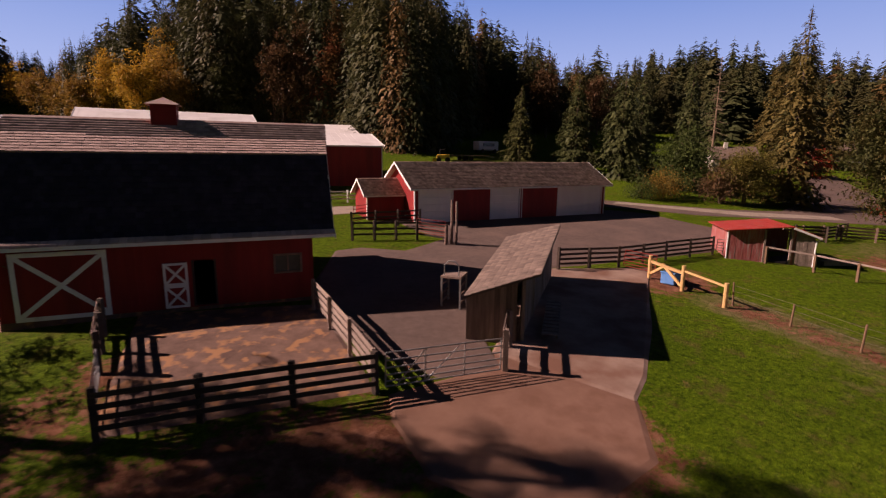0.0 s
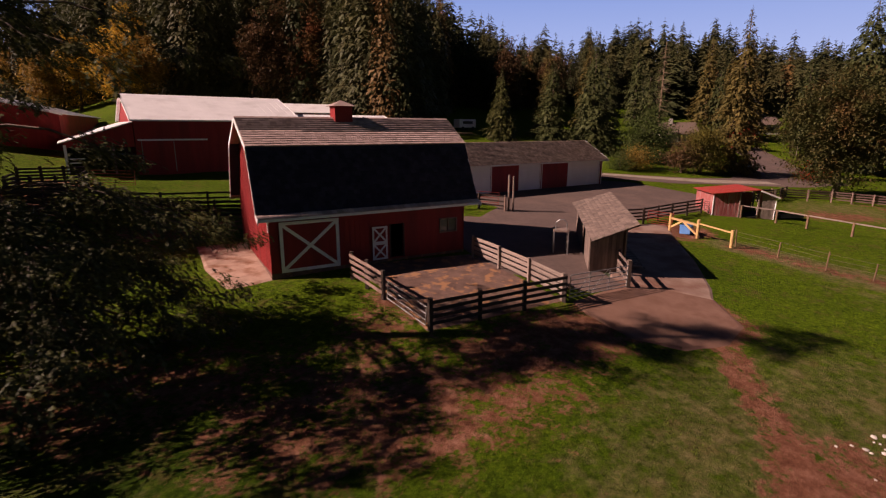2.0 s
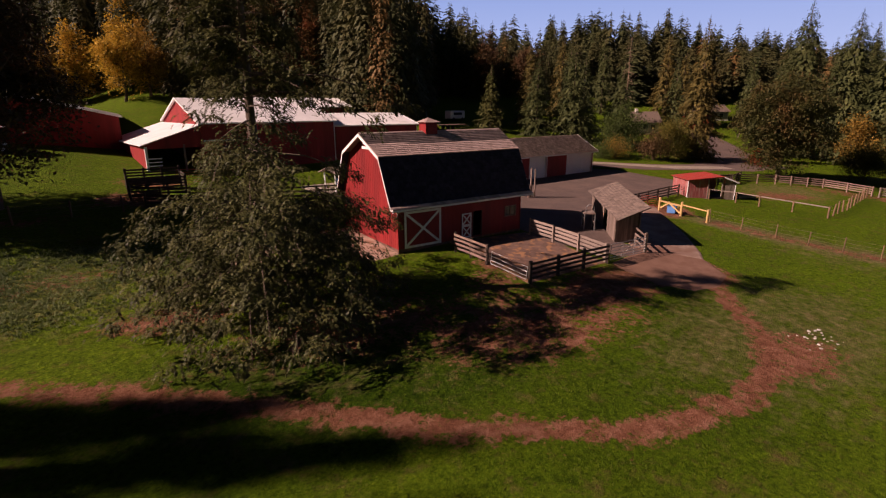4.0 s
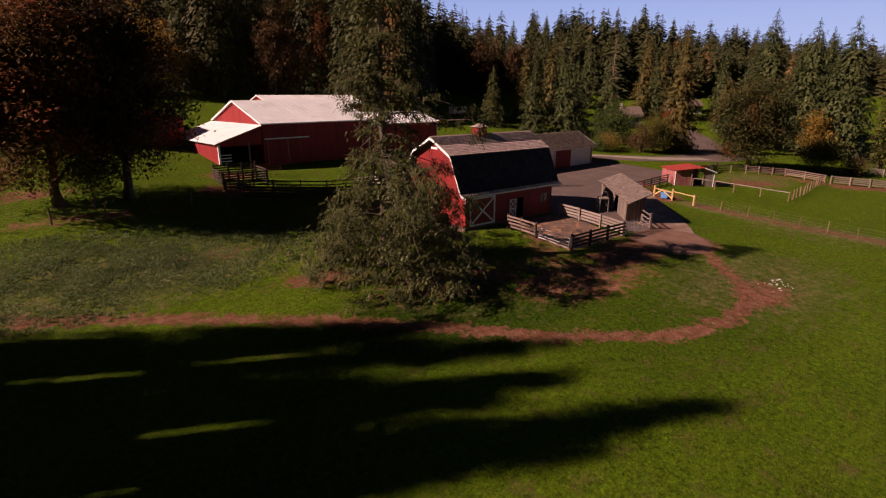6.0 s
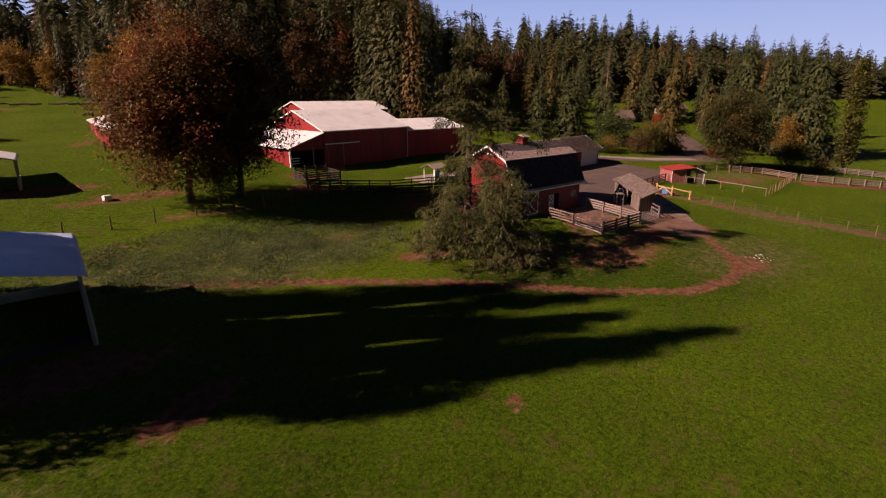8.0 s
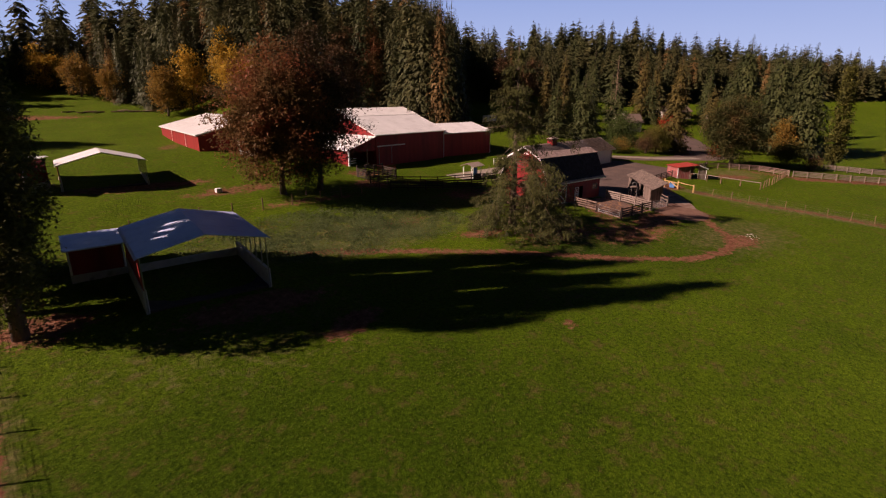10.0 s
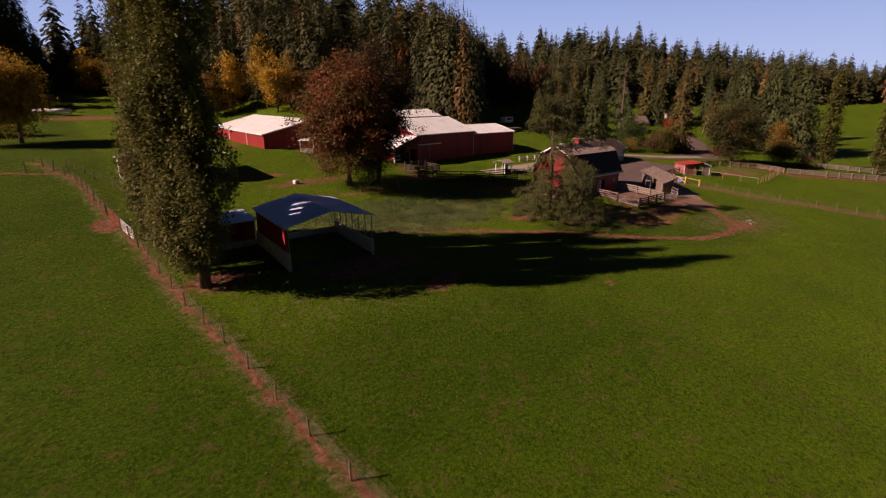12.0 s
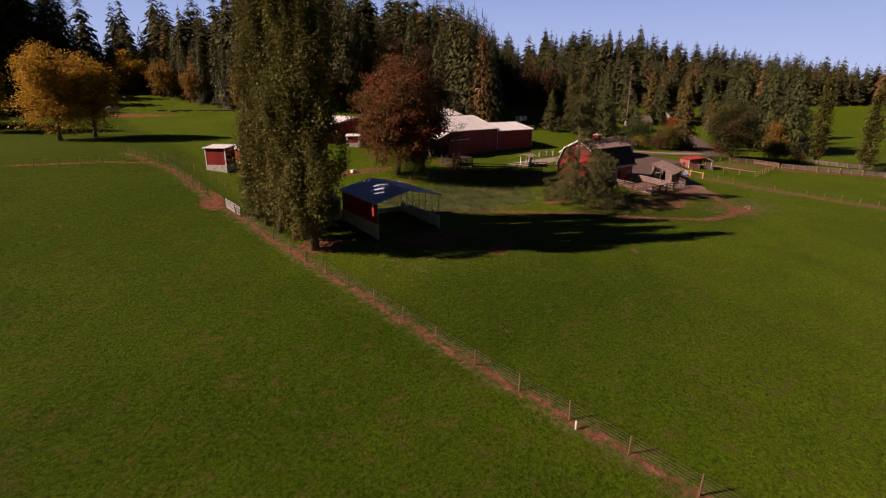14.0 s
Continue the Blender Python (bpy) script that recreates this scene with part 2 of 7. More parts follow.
def add_tube(bm, pts, radii, seg=8, cap=True):
    """A round tube through pts; radii one for all or one each."""
    pts = [Vector(p) for p in pts]
    if isinstance(radii, (int, float)):
        radii = [radii] * len(pts)
    rings = []
    for i, p in enumerate(pts):
        d = (pts[min(i + 1, len(pts) - 1)] - pts[max(i - 1, 0)]).normalized()
        s = d.cross(Vector((0.31, 0.17, 0.93)))
        s = s.normalized() if s.length > 1e-3 else Vector((1, 0, 0))
        t2 = d.cross(s)
        rings.append([bm.verts.new(p + radii[i] * (math.cos(2 * math.pi * k / seg) * s + math.sin(2 * math.pi * k / seg) * t2)) for k in range(seg)])
    for a, b in zip(rings, rings[1:]):
        for k in range(seg):
            bm.faces.new((a[k], a[(k + 1) % seg], b[(k + 1) % seg], b[k]))
    if cap:
        bm.faces.new(rings[0][::-1])
        bm.faces.new(rings[-1])


def tube(pts, radii, seg=8):
    bm = bmesh.new()
    add_tube(bm, pts, radii, seg)
    return bm


def prism(profile, x0, x1):
    """A closed profile of (y, z) drawn out along x."""
    bm = bmesh.new()
    a = [bm.verts.new((x0, y, z)) for y, z in profile]
    b = [bm.verts.new((x1, y, z)) for y, z in profile]
    n = len(profile)
    bm.faces.new(a)
    bm.faces.new(b[::-1])
    for i in range(n):
        bm.faces.new((a[(i + 1) % n], a[i], b[i], b[(i + 1) % n]))
    bmesh.ops.recalc_face_normals(bm, faces=bm.faces[:])
    return bm


def soup(name, verts, faces, mat, parent=None, label="", tint=None):
    """A mesh object from arrays of vertices and of triangles or quads."""
    verts, faces = np.asarray(verts, np.float32), np.asarray(faces, np.int32)
    me = bpy.data.meshes.new(name)
    k = faces.shape[1]
    me.vertices.add(len(verts))
    me.vertices.foreach_set("co", verts.ravel())
    me.loops.add(faces.size)
    me.loops.foreach_set("vertex_index", faces.ravel())
    me.polygons.add(len(faces))
    me.polygons.foreach_set("loop_start", np.arange(0, faces.size, k, dtype=np.int32))
    me.update(calc_edges=True)
    if tint is not None:
        me.attributes.new("tint", "FLOAT", "POINT").data.foreach_set("value", np.asarray(tint, np.float32))
    me.materials.append(mat)
    ob = new(name, me)
    ob.parent = parent
    return tagged(ob, label)


def build_backdrop():
    """A plain sky far beyond the hills, on the side that the camera faces."""
    m = bpy.data.materials.new("far_sky")
    m.use_nodes = True
    nt = m.node_tree
    n, l = nt.nodes, nt.links
    n.remove(n["Principled BSDF"])
    em = n.new("ShaderNodeEmission")
    tc = n.new("ShaderNodeTexCoord")
    sp = n.new("ShaderNodeSeparateXYZ")
    mr = n.new("ShaderNodeMapRange")
    mr.inputs["From Min"].default_value, mr.inputs["From Max"].default_value = 120.0, 760.0
    rp = n.new("ShaderNodeValToRGB")
    rp.color_ramp.elements[0].color, rp.color_ramp.elements[1].color = (0.39, 0.54, 0.76, 1), (0.10, 0.235, 0.54, 1)
    l.new(tc.outputs["Object"], sp.inputs[0])
    l.new(sp.outputs["Z"], mr.inputs["Value"])
    l.new(mr.outputs["Result"], rp.inputs["Fac"])
    l.new(rp.outputs["Color"], em.inputs["Color"])
    em.inputs["Strength"].default_value = 0.74
    l.new(em.outputs[0], n["Material Output"].inputs["Surface"])
    a = np.radians(np.linspace(-40, 115, 40))
    V = [(2300 * math.cos(t), 2300 * math.sin(t), z) for z in (-200, 900) for t in a]
    F = [(i, i + 1, 41 + i, 40 + i) for i in range(39)]
    tagged(soup("backdrop", V, F, m), "clear blue autumn sky beyond the hills", "sky", kind="structure")


build_backdrop()


# ---- ground ----
def ease(t):
    t = np.clip(t, 0, 1)
    return t * t * (3 - 2 * t)


def tz(x, y):
    """The height of the ground: a slope that climbs away from the pasture, steeper to the west, with the wooded hills behind."""
    west = ease((-x - 18) / 22)
    yy = y + 0.3 * np.maximum(0, y - 60) * (1 - west) - 0.9 * np.clip(y - 70, 0, 70) * west
    yy = np.where(yy > 190, 190 + (yy - 190) * 0.45, yy)
    yy = np.where(yy < -120, -120 + (yy + 120) * 0.2, yy)
    xx = np.clip(x, -160, 200)
    z = -2.75 - 0.008 * xx - 0.014 * np.maximum(0, xx - 35) + 0.085 * yy
    z = z + 0.75 * np.exp(-(((x + 3) / 16) ** 2 + ((y - 20) / 10) ** 2))
    z = z + 0.8 * np.exp(-(((x + 59) / 10) ** 2 + ((y - 21) / 9) ** 2)) + 2.9 * ease((-x - 15) / 30) * ease((y - 25) / 50)
    z = z + 15 * np.clip((x - 100) / 190, 0, 1) ** 1.3
    z = z + 22 * np.exp(-(((x - 40) / 95) ** 2 + ((y - 230) / 80) ** 2)) + 20 * np.exp(-(((x - 210) / 90) ** 2 + ((y - 190) / 80) ** 2))
    z = z + 19 * np.exp(-(((x + 130) / 62) ** 2 + ((y - 245) / 52) ** 2)) - 0.7 * np.exp(-(((x + 50) / 15) ** 2 + ((y - 92) / 24) ** 2))
    far = np.clip((np.hypot(x - 20, y - 20) - 250) / 250, 0, 1)
    return z + 10 * far * np.clip(y / 200, 0, 1)


def gz(x, y):
    return float(tz(np.float64(x), np.float64(y)))


def near_line(X, Y, pts, width):
    """1 on a line of points, falling to 0 at its width."""
    best = np.full(X.shape, 1e9)
    for (x0, y0), (x1, y1) in zip(pts, pts[1:]):
        dx, dy = x1 - x0, y1 - y0
        u = np.clip(((X - x0) * dx + (Y - y0) * dy) / (dx * dx + dy * dy), 0, 1)
        best = np.minimum(best, np.hypot(X - x0 - u * dx, Y - y0 - u * dy))
    return np.clip(1.5 - 1.5 * best / width, 0, 1)


def blob(X, Y, x, y, rx, ry, turn=0.0):
    c, s = math.cos(radians(turn)), math.sin(radians(turn))
    u, v = ((X - x) * c + (Y - y) * s) / rx, (-(X - x) * s + (Y - y) * c) / ry
    return np.clip(1.6 - 1.6 * np.sqrt(u * u + v * v), 0, 1)


FENCE_LINE = [(-68.14, -39.85), (-69.39, -25.34), (-71.48, -9.42), (-73.01, 7.48), (-73.97, 15.05), (-75.03, 31.46), (-78.43, 57.02), (-82.92, 68.71)]
PATH_LINE = [(7.61, 11.34), (4.71, 8.9), (2.08, 6.03), (-0.03, 3.33), (-3.27, 1.2), (-7.33, 0.44), (-13.3, 1.49), (-19.63, 5.2), (-26.42, 10.81), (-35.45, 16.99), (-42.02, 20.66), (-50.82, 24.05)]
RIGHT_WIRE = [(20.64, 18.35), (21.16, 15.5), (21.56, 12.53), (23.17, 7.68), (24.78, 2.7), (26.25, -2.95), (30.1, -13.66), (34.34, -27.7)]


def build_ground():
    gx = np.unique(np.concatenate([np.linspace(-1600, -160, 25), np.linspace(-160, -100, 25), np.linspace(-100, 60, 229), np.linspace(60, 140, 81), np.linspace(140, 300, 33), np.linspace(300, 2200, 25)]))
    gy = np.unique(np.concatenate([np.linspace(-1400, -120, 21), np.linspace(-120, -45, 31), np.linspace(-45, 70, 165), np.linspace(70, 150, 65), np.linspace(150, 300, 31), np.linspace(300, 2200, 25)]))
    X, Y = np.meshgrid(gx, gy, indexing="ij")
    Z = tz(X, Y)
    near = np.exp(-(np.maximum(0, np.hypot((X + 20) / 110, (Y - 10) / 70) - 0.6) * 3) ** 2)
    bumpy = 0.05 * np.sin(X * 0.55 + 1.3 * np.sin(Y * 0.31)) * np.cos(Y * 0.47 + 0.9 * np.sin(X * 0.23)) + 0.02 * np.sin(X * 1.9 + Y * 0.8) * np.sin(Y * 2.3 - X * 0.4)
    flat = np.clip((np.hypot((X - 8) / 32, (Y - 28) / 20) - 0.9) * 4, 0, 1)
    Z = Z + bumpy * near * flat - 0.01
    dirt = np.maximum.reduce([
        near_line(X, Y, PATH_LINE, 1.2) * 0.84,
        near_line(X, Y, FENCE_LINE, 0.62) * 0.9,
        near_line(X, Y, RIGHT_WIRE, 1.5) * 0.7,
        blob(X, Y, -0.74, 1.21, 5.0, 2.6) * 0.82,
        blob(X, Y, -2.95, 11.54, 9.0, 3.6, 4) * 0.84,
        blob(X, Y, -10.1, 14.66, 3.0, 4.5) * 0.6,
        blob(X, Y, 4.7, 11.82, 5.6, 3.8, 20) * 0.9,
        blob(X, Y, 6.19, 9.67, 3.0, 2.4, 20) * 0.8,
        blob(X, Y, -10.97, 9.87, 11, 4.8, -8) * 0.68,
        blob(X, Y, -19.51, 14.51, 11, 4.6, -8) * 0.6,
        blob(X, Y, -28.04, 19.73, 5, 2.2, -10) * 0.85,
        blob(X, Y, -6.37, 17.24, 4.2, 4.0) * 0.9,
        blob(X, Y, 2.7, 16.96, 3, 3.2) * 0.9,
        blob(X, Y, 20.44, 22.8, 5.2, 3.4, 20) * 0.95,
        blob(X, Y, -36.11, 27.84, 14, 2.4, 0) * 0.5,
        blob(X, Y, -54.97, 33.18, 13, 4, 0) * 0.45,
        blob(X, Y, -57.05, 14.06, 9, 3.0, 0) * 0.95,
        blob(X, Y, -51.7, 8.15, 4.2, 2.0, 25),
        blob(X, Y, -37.1, -1.15, 1.6, 0.9) * 0.7,
        blob(X, Y, -70.55, 18.36, 4.5, 3.5) * 0.9,
        blob(X, Y, -77.08, 39.21, 2.4, 3.6) * 0.9,
        blob(X, Y, -59.14, 52.29, 13, 2.6) * 0.9,
        blob(X, Y, -41.08, 40.23, 13, 2.0, 5) * 0.6,
        blob(X, Y, -48.23, 47.57, 12, 2.6, 6) * 0.7,
        blob(X, Y, -25.87, 52.32, 5, 3) * 0.85,
        blob(X, Y, -28.15, 45.57, 5, 4) * 0.8,
        blob(X, Y, -15.31, 35.71, 12, 5) * 0.6,
        blob(X, Y, 43.8, 21.74, 9, 3.8, -20) * 0.8,
        blob(X, Y, 56.78, 19.8, 5, 9, 30) * 0.6,
        blob(X, Y, -50.25, 82.17, 10, 3, 70) * 0.6,
        near_line(X, Y, [(58.13, 14.49), (68.46, 6.85), (82.28, -2.94), (102.51, -13.96)], 3.4) * 0.85,
        near_line(X, Y, [(-80.57, 61.35), (-87.07, 63.6), (-98.82, 64.56)], 1.0) * 0.7,
        blob(X, Y, -70.55, 147.99, 20, 4, -10) * 0.8,
    ])
    dry = np.maximum.reduce([near_line(X, Y, RIGHT_WIRE, 3.0) * 0.9, near_line(X, Y, FENCE_LINE, 2.0) * 0.5, blob(X, Y, 1.22, 2.68, 16, 9) * 0.5, blob(X, Y, -18.51, 11.77, 22, 9, -8) * 0.25, blob(X, Y, -43.44, 26.22, 28, 9) * 0.55, blob(X, Y, 22.22, 7.2, 9, 12) * 0.35, blob(X, Y, -59.67, 10.22, 16, 9) * 0.3, blob(X, Y, 47.82, 23.23, 12, 8) * 0.6])
    nx, ny = len(gx), len(gy)
    idx = np.arange(nx * ny).reshape(nx, ny)
    quads = np.stack([idx[:-1, :-1], idx[1:, :-1], idx[1:, 1:], idx[:-1, 1:]], -1).reshape(-1, 4)
    ob = soup("ground", np.stack([X, Y, Z], -1).reshape(-1, 3), quads, GROUND)
    # deeper green beyond the long fence, and darker over the western pasture
    lush_shade = np.maximum(np.clip((-72.0 - X) / 3, 0, 1) * 0.6, np.clip((-26.0 - X) / 24, 0, 1) * np.clip((16.0 - Y) / 14, 0, 1) * np.clip((Y + 32) / 24, 0, 1) * 0.7)
    # shade before the old fir put into the grass colour; another darker patch eastward
    lush_shade = np.maximum.reduce([lush_shade, blob(X, Y, -21.35, 9.77, 16, 7, -8), blob(X, Y, -6, 3.0, 20, 8) * 0.65])
    for name, values in (("dirt", dirt), ("dry", dry), ("lush_shade", lush_shade)):
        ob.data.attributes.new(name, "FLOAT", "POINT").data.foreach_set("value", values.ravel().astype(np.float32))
    ob.data.polygons.foreach_set("use_smooth", [True] * len(ob.data.polygons))
    return tagged(ob, "green pasture grass with worn brown dirt tracks and patches", "ground", kind="structure")


def ground_material():
    m = bpy.data.materials.new("pasture")
    m.use_nodes = True
    nt = m.node_tree
    n, l = nt.nodes, nt.links
    bsdf = n["Principled BSDF"]
    bsdf.inputs["Roughness"].default_value = 0.9
    bsdf.inputs["Specular IOR Level"].default_value = 0.05
    tc = n.new("ShaderNodeTexCoord")

    def noise_node(scale, detail=5.0, rough=0.6):
        z = n.new("ShaderNodeTexNoise")
        z.inputs["Scale"].default_value, z.inputs["Detail"].default_value, z.inputs["Roughness"].default_value = scale, detail, rough
        l.new(tc.outputs["Object"], z.inputs["Vector"])
        return z.outputs["Fac"]

    def ramp(fac, stops):
        r = n.new("ShaderNodeValToRGB")
        while len(r.color_ramp.elements) < len(stops):
            r.color_ramp.elements.new(0.5)
        for e, (p, c) in zip(r.color_ramp.elements, stops):
            e.position, e.color = p, (*c, 1)
        l.new(fac, r.inputs["Fac"])
        return r.outputs["Color"]

    def mix(fac, a, b, blend="MIX"):
        x = n.new("ShaderNodeMix")
        x.data_type, x.blend_type = "RGBA", blend
        for s, v in (("Factor", fac), ("A", a), ("B", b)):
            if isinstance(v, float):
                x.inputs[s].default_value = v
            else:
                l.new(v, x.inputs[s])
        return x.outputs["Result"]

    def ranged(fac, lo, hi, a=0.0, b=1.0):
        r = n.new("ShaderNodeMapRange")
        for k, v in (("From Min", lo), ("From Max", hi), ("To Min", a), ("To Max", b)):
            r.inputs[k].default_value = v
        l.new(fac, r.inputs["Value"])
        return r.outputs["Result"]

    def math_node(op, a, b):
        x = n.new("ShaderNodeMath")
        x.operation = op
        for i, v in enumerate((a, b)):
            if isinstance(v, float):
                x.inputs[i].default_value = v
            else:
                l.new(v, x.inputs[i])
        return x.outputs[0]

    def attr(name):
        a = n.new("ShaderNodeAttribute")
        a.attribute_name = name
        return a.outputs["Fac"]

    grass = ramp(noise_node(8.5, 8.0, 0.8), [(0.30, (0.014, 0.034, 0.001)), (0.44, (0.051, 0.095, 0.002)), (0.58, (0.09, 0.139, 0.004)), (0.70, (0.17, 0.196, 0.012))])
    # deep green of the field, used for the painted shade as well
    lush_shade = ramp(noise_node(5.5, 9.0, 0.8), [(0.32, (0.008, 0.021, 0.0008)), (0.48, (0.023, 0.051, 0.0014)), (0.66, (0.052, 0.084, 0.003))])
    grass = mix(attr("lush_shade"), grass, lush_shade)
    tuft = ramp(noise_node(3.4, 7.0, 0.75), [(0.37, (0.52, 0.56, 0.55)), (0.48, (0.95, 0.95, 0.95)), (0.64, (1.4, 1.35, 1.6))])
    grass = mix(1.0, grass, tuft, "MULTIPLY")
    wide = ramp(noise_node(0.09, 4.0), [(0.3, (0.80, 0.84, 0.7)), (0.7, (1.12, 1.08, 1.0))])
    grass = mix(1.0, grass, wide, "MULTIPLY")
    straw = ramp(noise_node(6.0, 6.0, 0.7), [(0.3, (0.06, 0.045, 0.012)), (0.7, (0.17, 0.11, 0.045))])
    grass = mix(ranged(noise_node(0.8, 8.0, 0.75), 0.53, 0.70, 0.0, 0.8), grass, straw)
    dry = ramp(noise_node(2.2, 7.0, 0.7), [(0.3, (0.075, 0.075, 0.02)), (0.7, (0.21, 0.17, 0.075))])
    soil = ramp(noise_node(1.6, 9.0, 0.72), [(0.3, (0.095, 0.036, 0.019)), (0.48, (0.18, 0.076, 0.042)), (0.70, (0.30, 0.15, 0.098))])
    breakup = noise_node(1.1, 7.0, 0.7)
    fine = noise_node(4.5, 6.0, 0.7)
    dry_f = ranged(math_node("ADD", attr("dry"), math_node("MULTIPLY", math_node("SUBTRACT", breakup, 0.5), 1.6)), 0.25, 0.85)
    dirt_f = ranged(math_node("ADD", attr("dirt"), math_node("ADD", math_node("MULTIPLY", math_node("SUBTRACT", breakup, 0.5), 2.0), math_node("MULTIPLY", math_node("SUBTRACT", fine, 0.5), 1.5))), 0.42, 0.72)
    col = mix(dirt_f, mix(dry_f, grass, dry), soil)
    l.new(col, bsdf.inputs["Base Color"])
    bp = n.new("ShaderNodeBump")
    bp.inputs["Strength"].default_value, bp.inputs["Distance"].default_value = 0.9, 0.22
    l.new(noise_node(3.2, 9.0, 0.78), bp.inputs["Height"])
    l.new(bp.outputs[0], bsdf.inputs["Normal"])
    return m


GROUND = ground_material()
build_ground()


def sheet(name, outline, mat, lift, label, category, cell=1.6, thick=0.06):
    """A paved sheet with that outline, laid on the slope."""
    bm = bmesh.new()
    face = bm.faces.new([bm.verts.new((x, y, 0)) for x, y in outline])
    xs, ys = [p[0] for p in outline], [p[1] for p in outline]
    for axis, lo, hi in ((0, min(xs), max(xs)), (1, min(ys), max(ys))):
        c = lo + cell
        while c < hi:
            co, no = [0, 0, 0], [0, 0, 0]
            co[axis], no[axis] = c, 1
            bmesh.ops.bisect_plane(bm, geom=bm.verts[:] + bm.edges[:] + bm.faces[:], plane_co=co, plane_no=no)
            c += cell
    for v in bm.verts:
        v.co.z = gz(v.co.x, v.co.y) + lift + 0.015
    bmesh.ops.recalc_face_normals(bm, faces=bm.faces[:])
    if bm.faces[0].normal.z < 0:
        bmesh.ops.reverse_faces(bm, faces=bm.faces[:])
    edge = [e for e in bm.edges if e.is_boundary]
    low = bmesh.ops.extrude_edge_only(bm, edges=edge)["geom"]
    for v in low:
        if isinstance(v, bmesh.types.BMVert):
            out = Vector((v.co.x - sum(xs) / len(xs), v.co.y - sum(ys) / len(ys), 0)).normalized()
            v.co += out * 0.3 - Vector((0, 0, thick + 0.02))
    return tagged(part(name, bm, mat), label, category, kind="structure")

# ---- yards and roads ----
sheet("pavement", [(-0.87, 19.0), (2.42, 14.82), (4.75, 15.03), (5.28, 18.47), (13.29, 26.58), (29.52, 27.98), (38.36, 33.17), (37.01, 37.65), (35.81, 42.14), (32.9, 44.14), (12.89, 43.11), (10.57, 46.89), (7.36, 45.8), (8.79, 38.59), (10.25, 35.07), (6.05, 31.94), (3.33, 33.35), (1.63, 32.83), (-0.42, 26.25)], ASPHALT, 0.03, "brown-grey asphalt yard between barn and garage", "yard")
sheet("road", [(34.24, 46.22), (36.09, 50.24), (43.11, 46.67), (49.61, 43.72), (57.24, 42.5), (67.27, 47.65), (79.47, 54.13), (91.64, 62.06), (104.39, 73.28), (112.18, 71.17), (99.39, 57.54), (88.75, 49.41), (80.21, 41.21), (73.74, 34.54), (62.16, 34.87), (50.98, 38.59), (43.51, 40.89), (38.15, 43.51)], ASPHALT, 0.02, "grey asphalt farm drive leading to the house", "road")
sheet("lane", [(36.34, 47.99), (37.68, 48.96), (49.49, 42.61), (60.67, 39.11), (60.44, 36.97), (48.28, 40.44)], GRAVEL, 0.045, "pale gravel lane beside the drive", "lane")
sheet("slab", [(5.09, 15.98), (8.49, 12.02), (9.95, 13.2), (13.83, 17.41), (21.06, 25.19), (14.04, 26.14), (9.27, 21.21)], CONCRETE, 0.03, "worn concrete slab beside the wooden shed", "slab")
sheet("apron", [(0.36, 14.0), (0.16, 12.7), (0.52, 10.32), (2.05, 8.83), (4.33, 8.5), (6.73, 9.27), (8.35, 11.82), (4.95, 15.79), (4.56, 14.84)], APRON, 0.012, "reddish earth-stained concrete apron before the gate", "apron")
sheet("pen_floor", [(-7.77, 14.3), (-0.28, 14.56), (-1.16, 21.91), (-8.21, 22.53)], MUDDY, 0.02, "dirty concrete floor of the barnyard pen", "pen floor")
sheet("pad", [(-16.05, 30.6), (-15.75, 26.0), (-15.1, 22.4), (-14.0, 22.4), (-12.5, 22.75), (-12.6, 30.6)], PAD, 0.03, "pale concrete pad at the barn gable", "pad")
sheet("farm_track", [(-10.87, 42.69), (-2.55, 44.55), (7.48, 46.03), (8.61, 49.33), (-2.43, 48.47), (-11.76, 47.48)], GRAVEL, 0.02, "pale gravel track behind the barn", "track")


# ---- buildings ----
SHAKE_MESH = {}


def shake_mesh(mat):
    """One split shake, thick at its butt: 1 wide and 1 long, 5 cm thick."""
    if mat.name not in SHAKE_MESH:
        bm = bmesh.new()
        vs = [bm.verts.new(p) for p in ((0, 0, 0), (0.5, -0.02, 0.006), (1, 0.01, 0), (1, 1, 0), (0, 1, 0), (0, 0, -0.05), (0.5, -0.02, -0.05), (1, 0.01, -0.05))]
        for f in ((0, 1, 2, 3, 4), (5, 6, 1, 0), (6, 7, 2, 1), (7, 3, 2), (5, 0, 4)):
            bm.faces.new([vs[i] for i in f])
        bmesh.ops.recalc_face_normals(bm, faces=bm.faces[:])
        me = bpy.data.meshes.new("shake")
        bm.to_mesh(me)
        bm.free()
        me.materials.append(mat)
        SHAKE_MESH[mat.name] = me
    return SHAKE_MESH[mat.name]


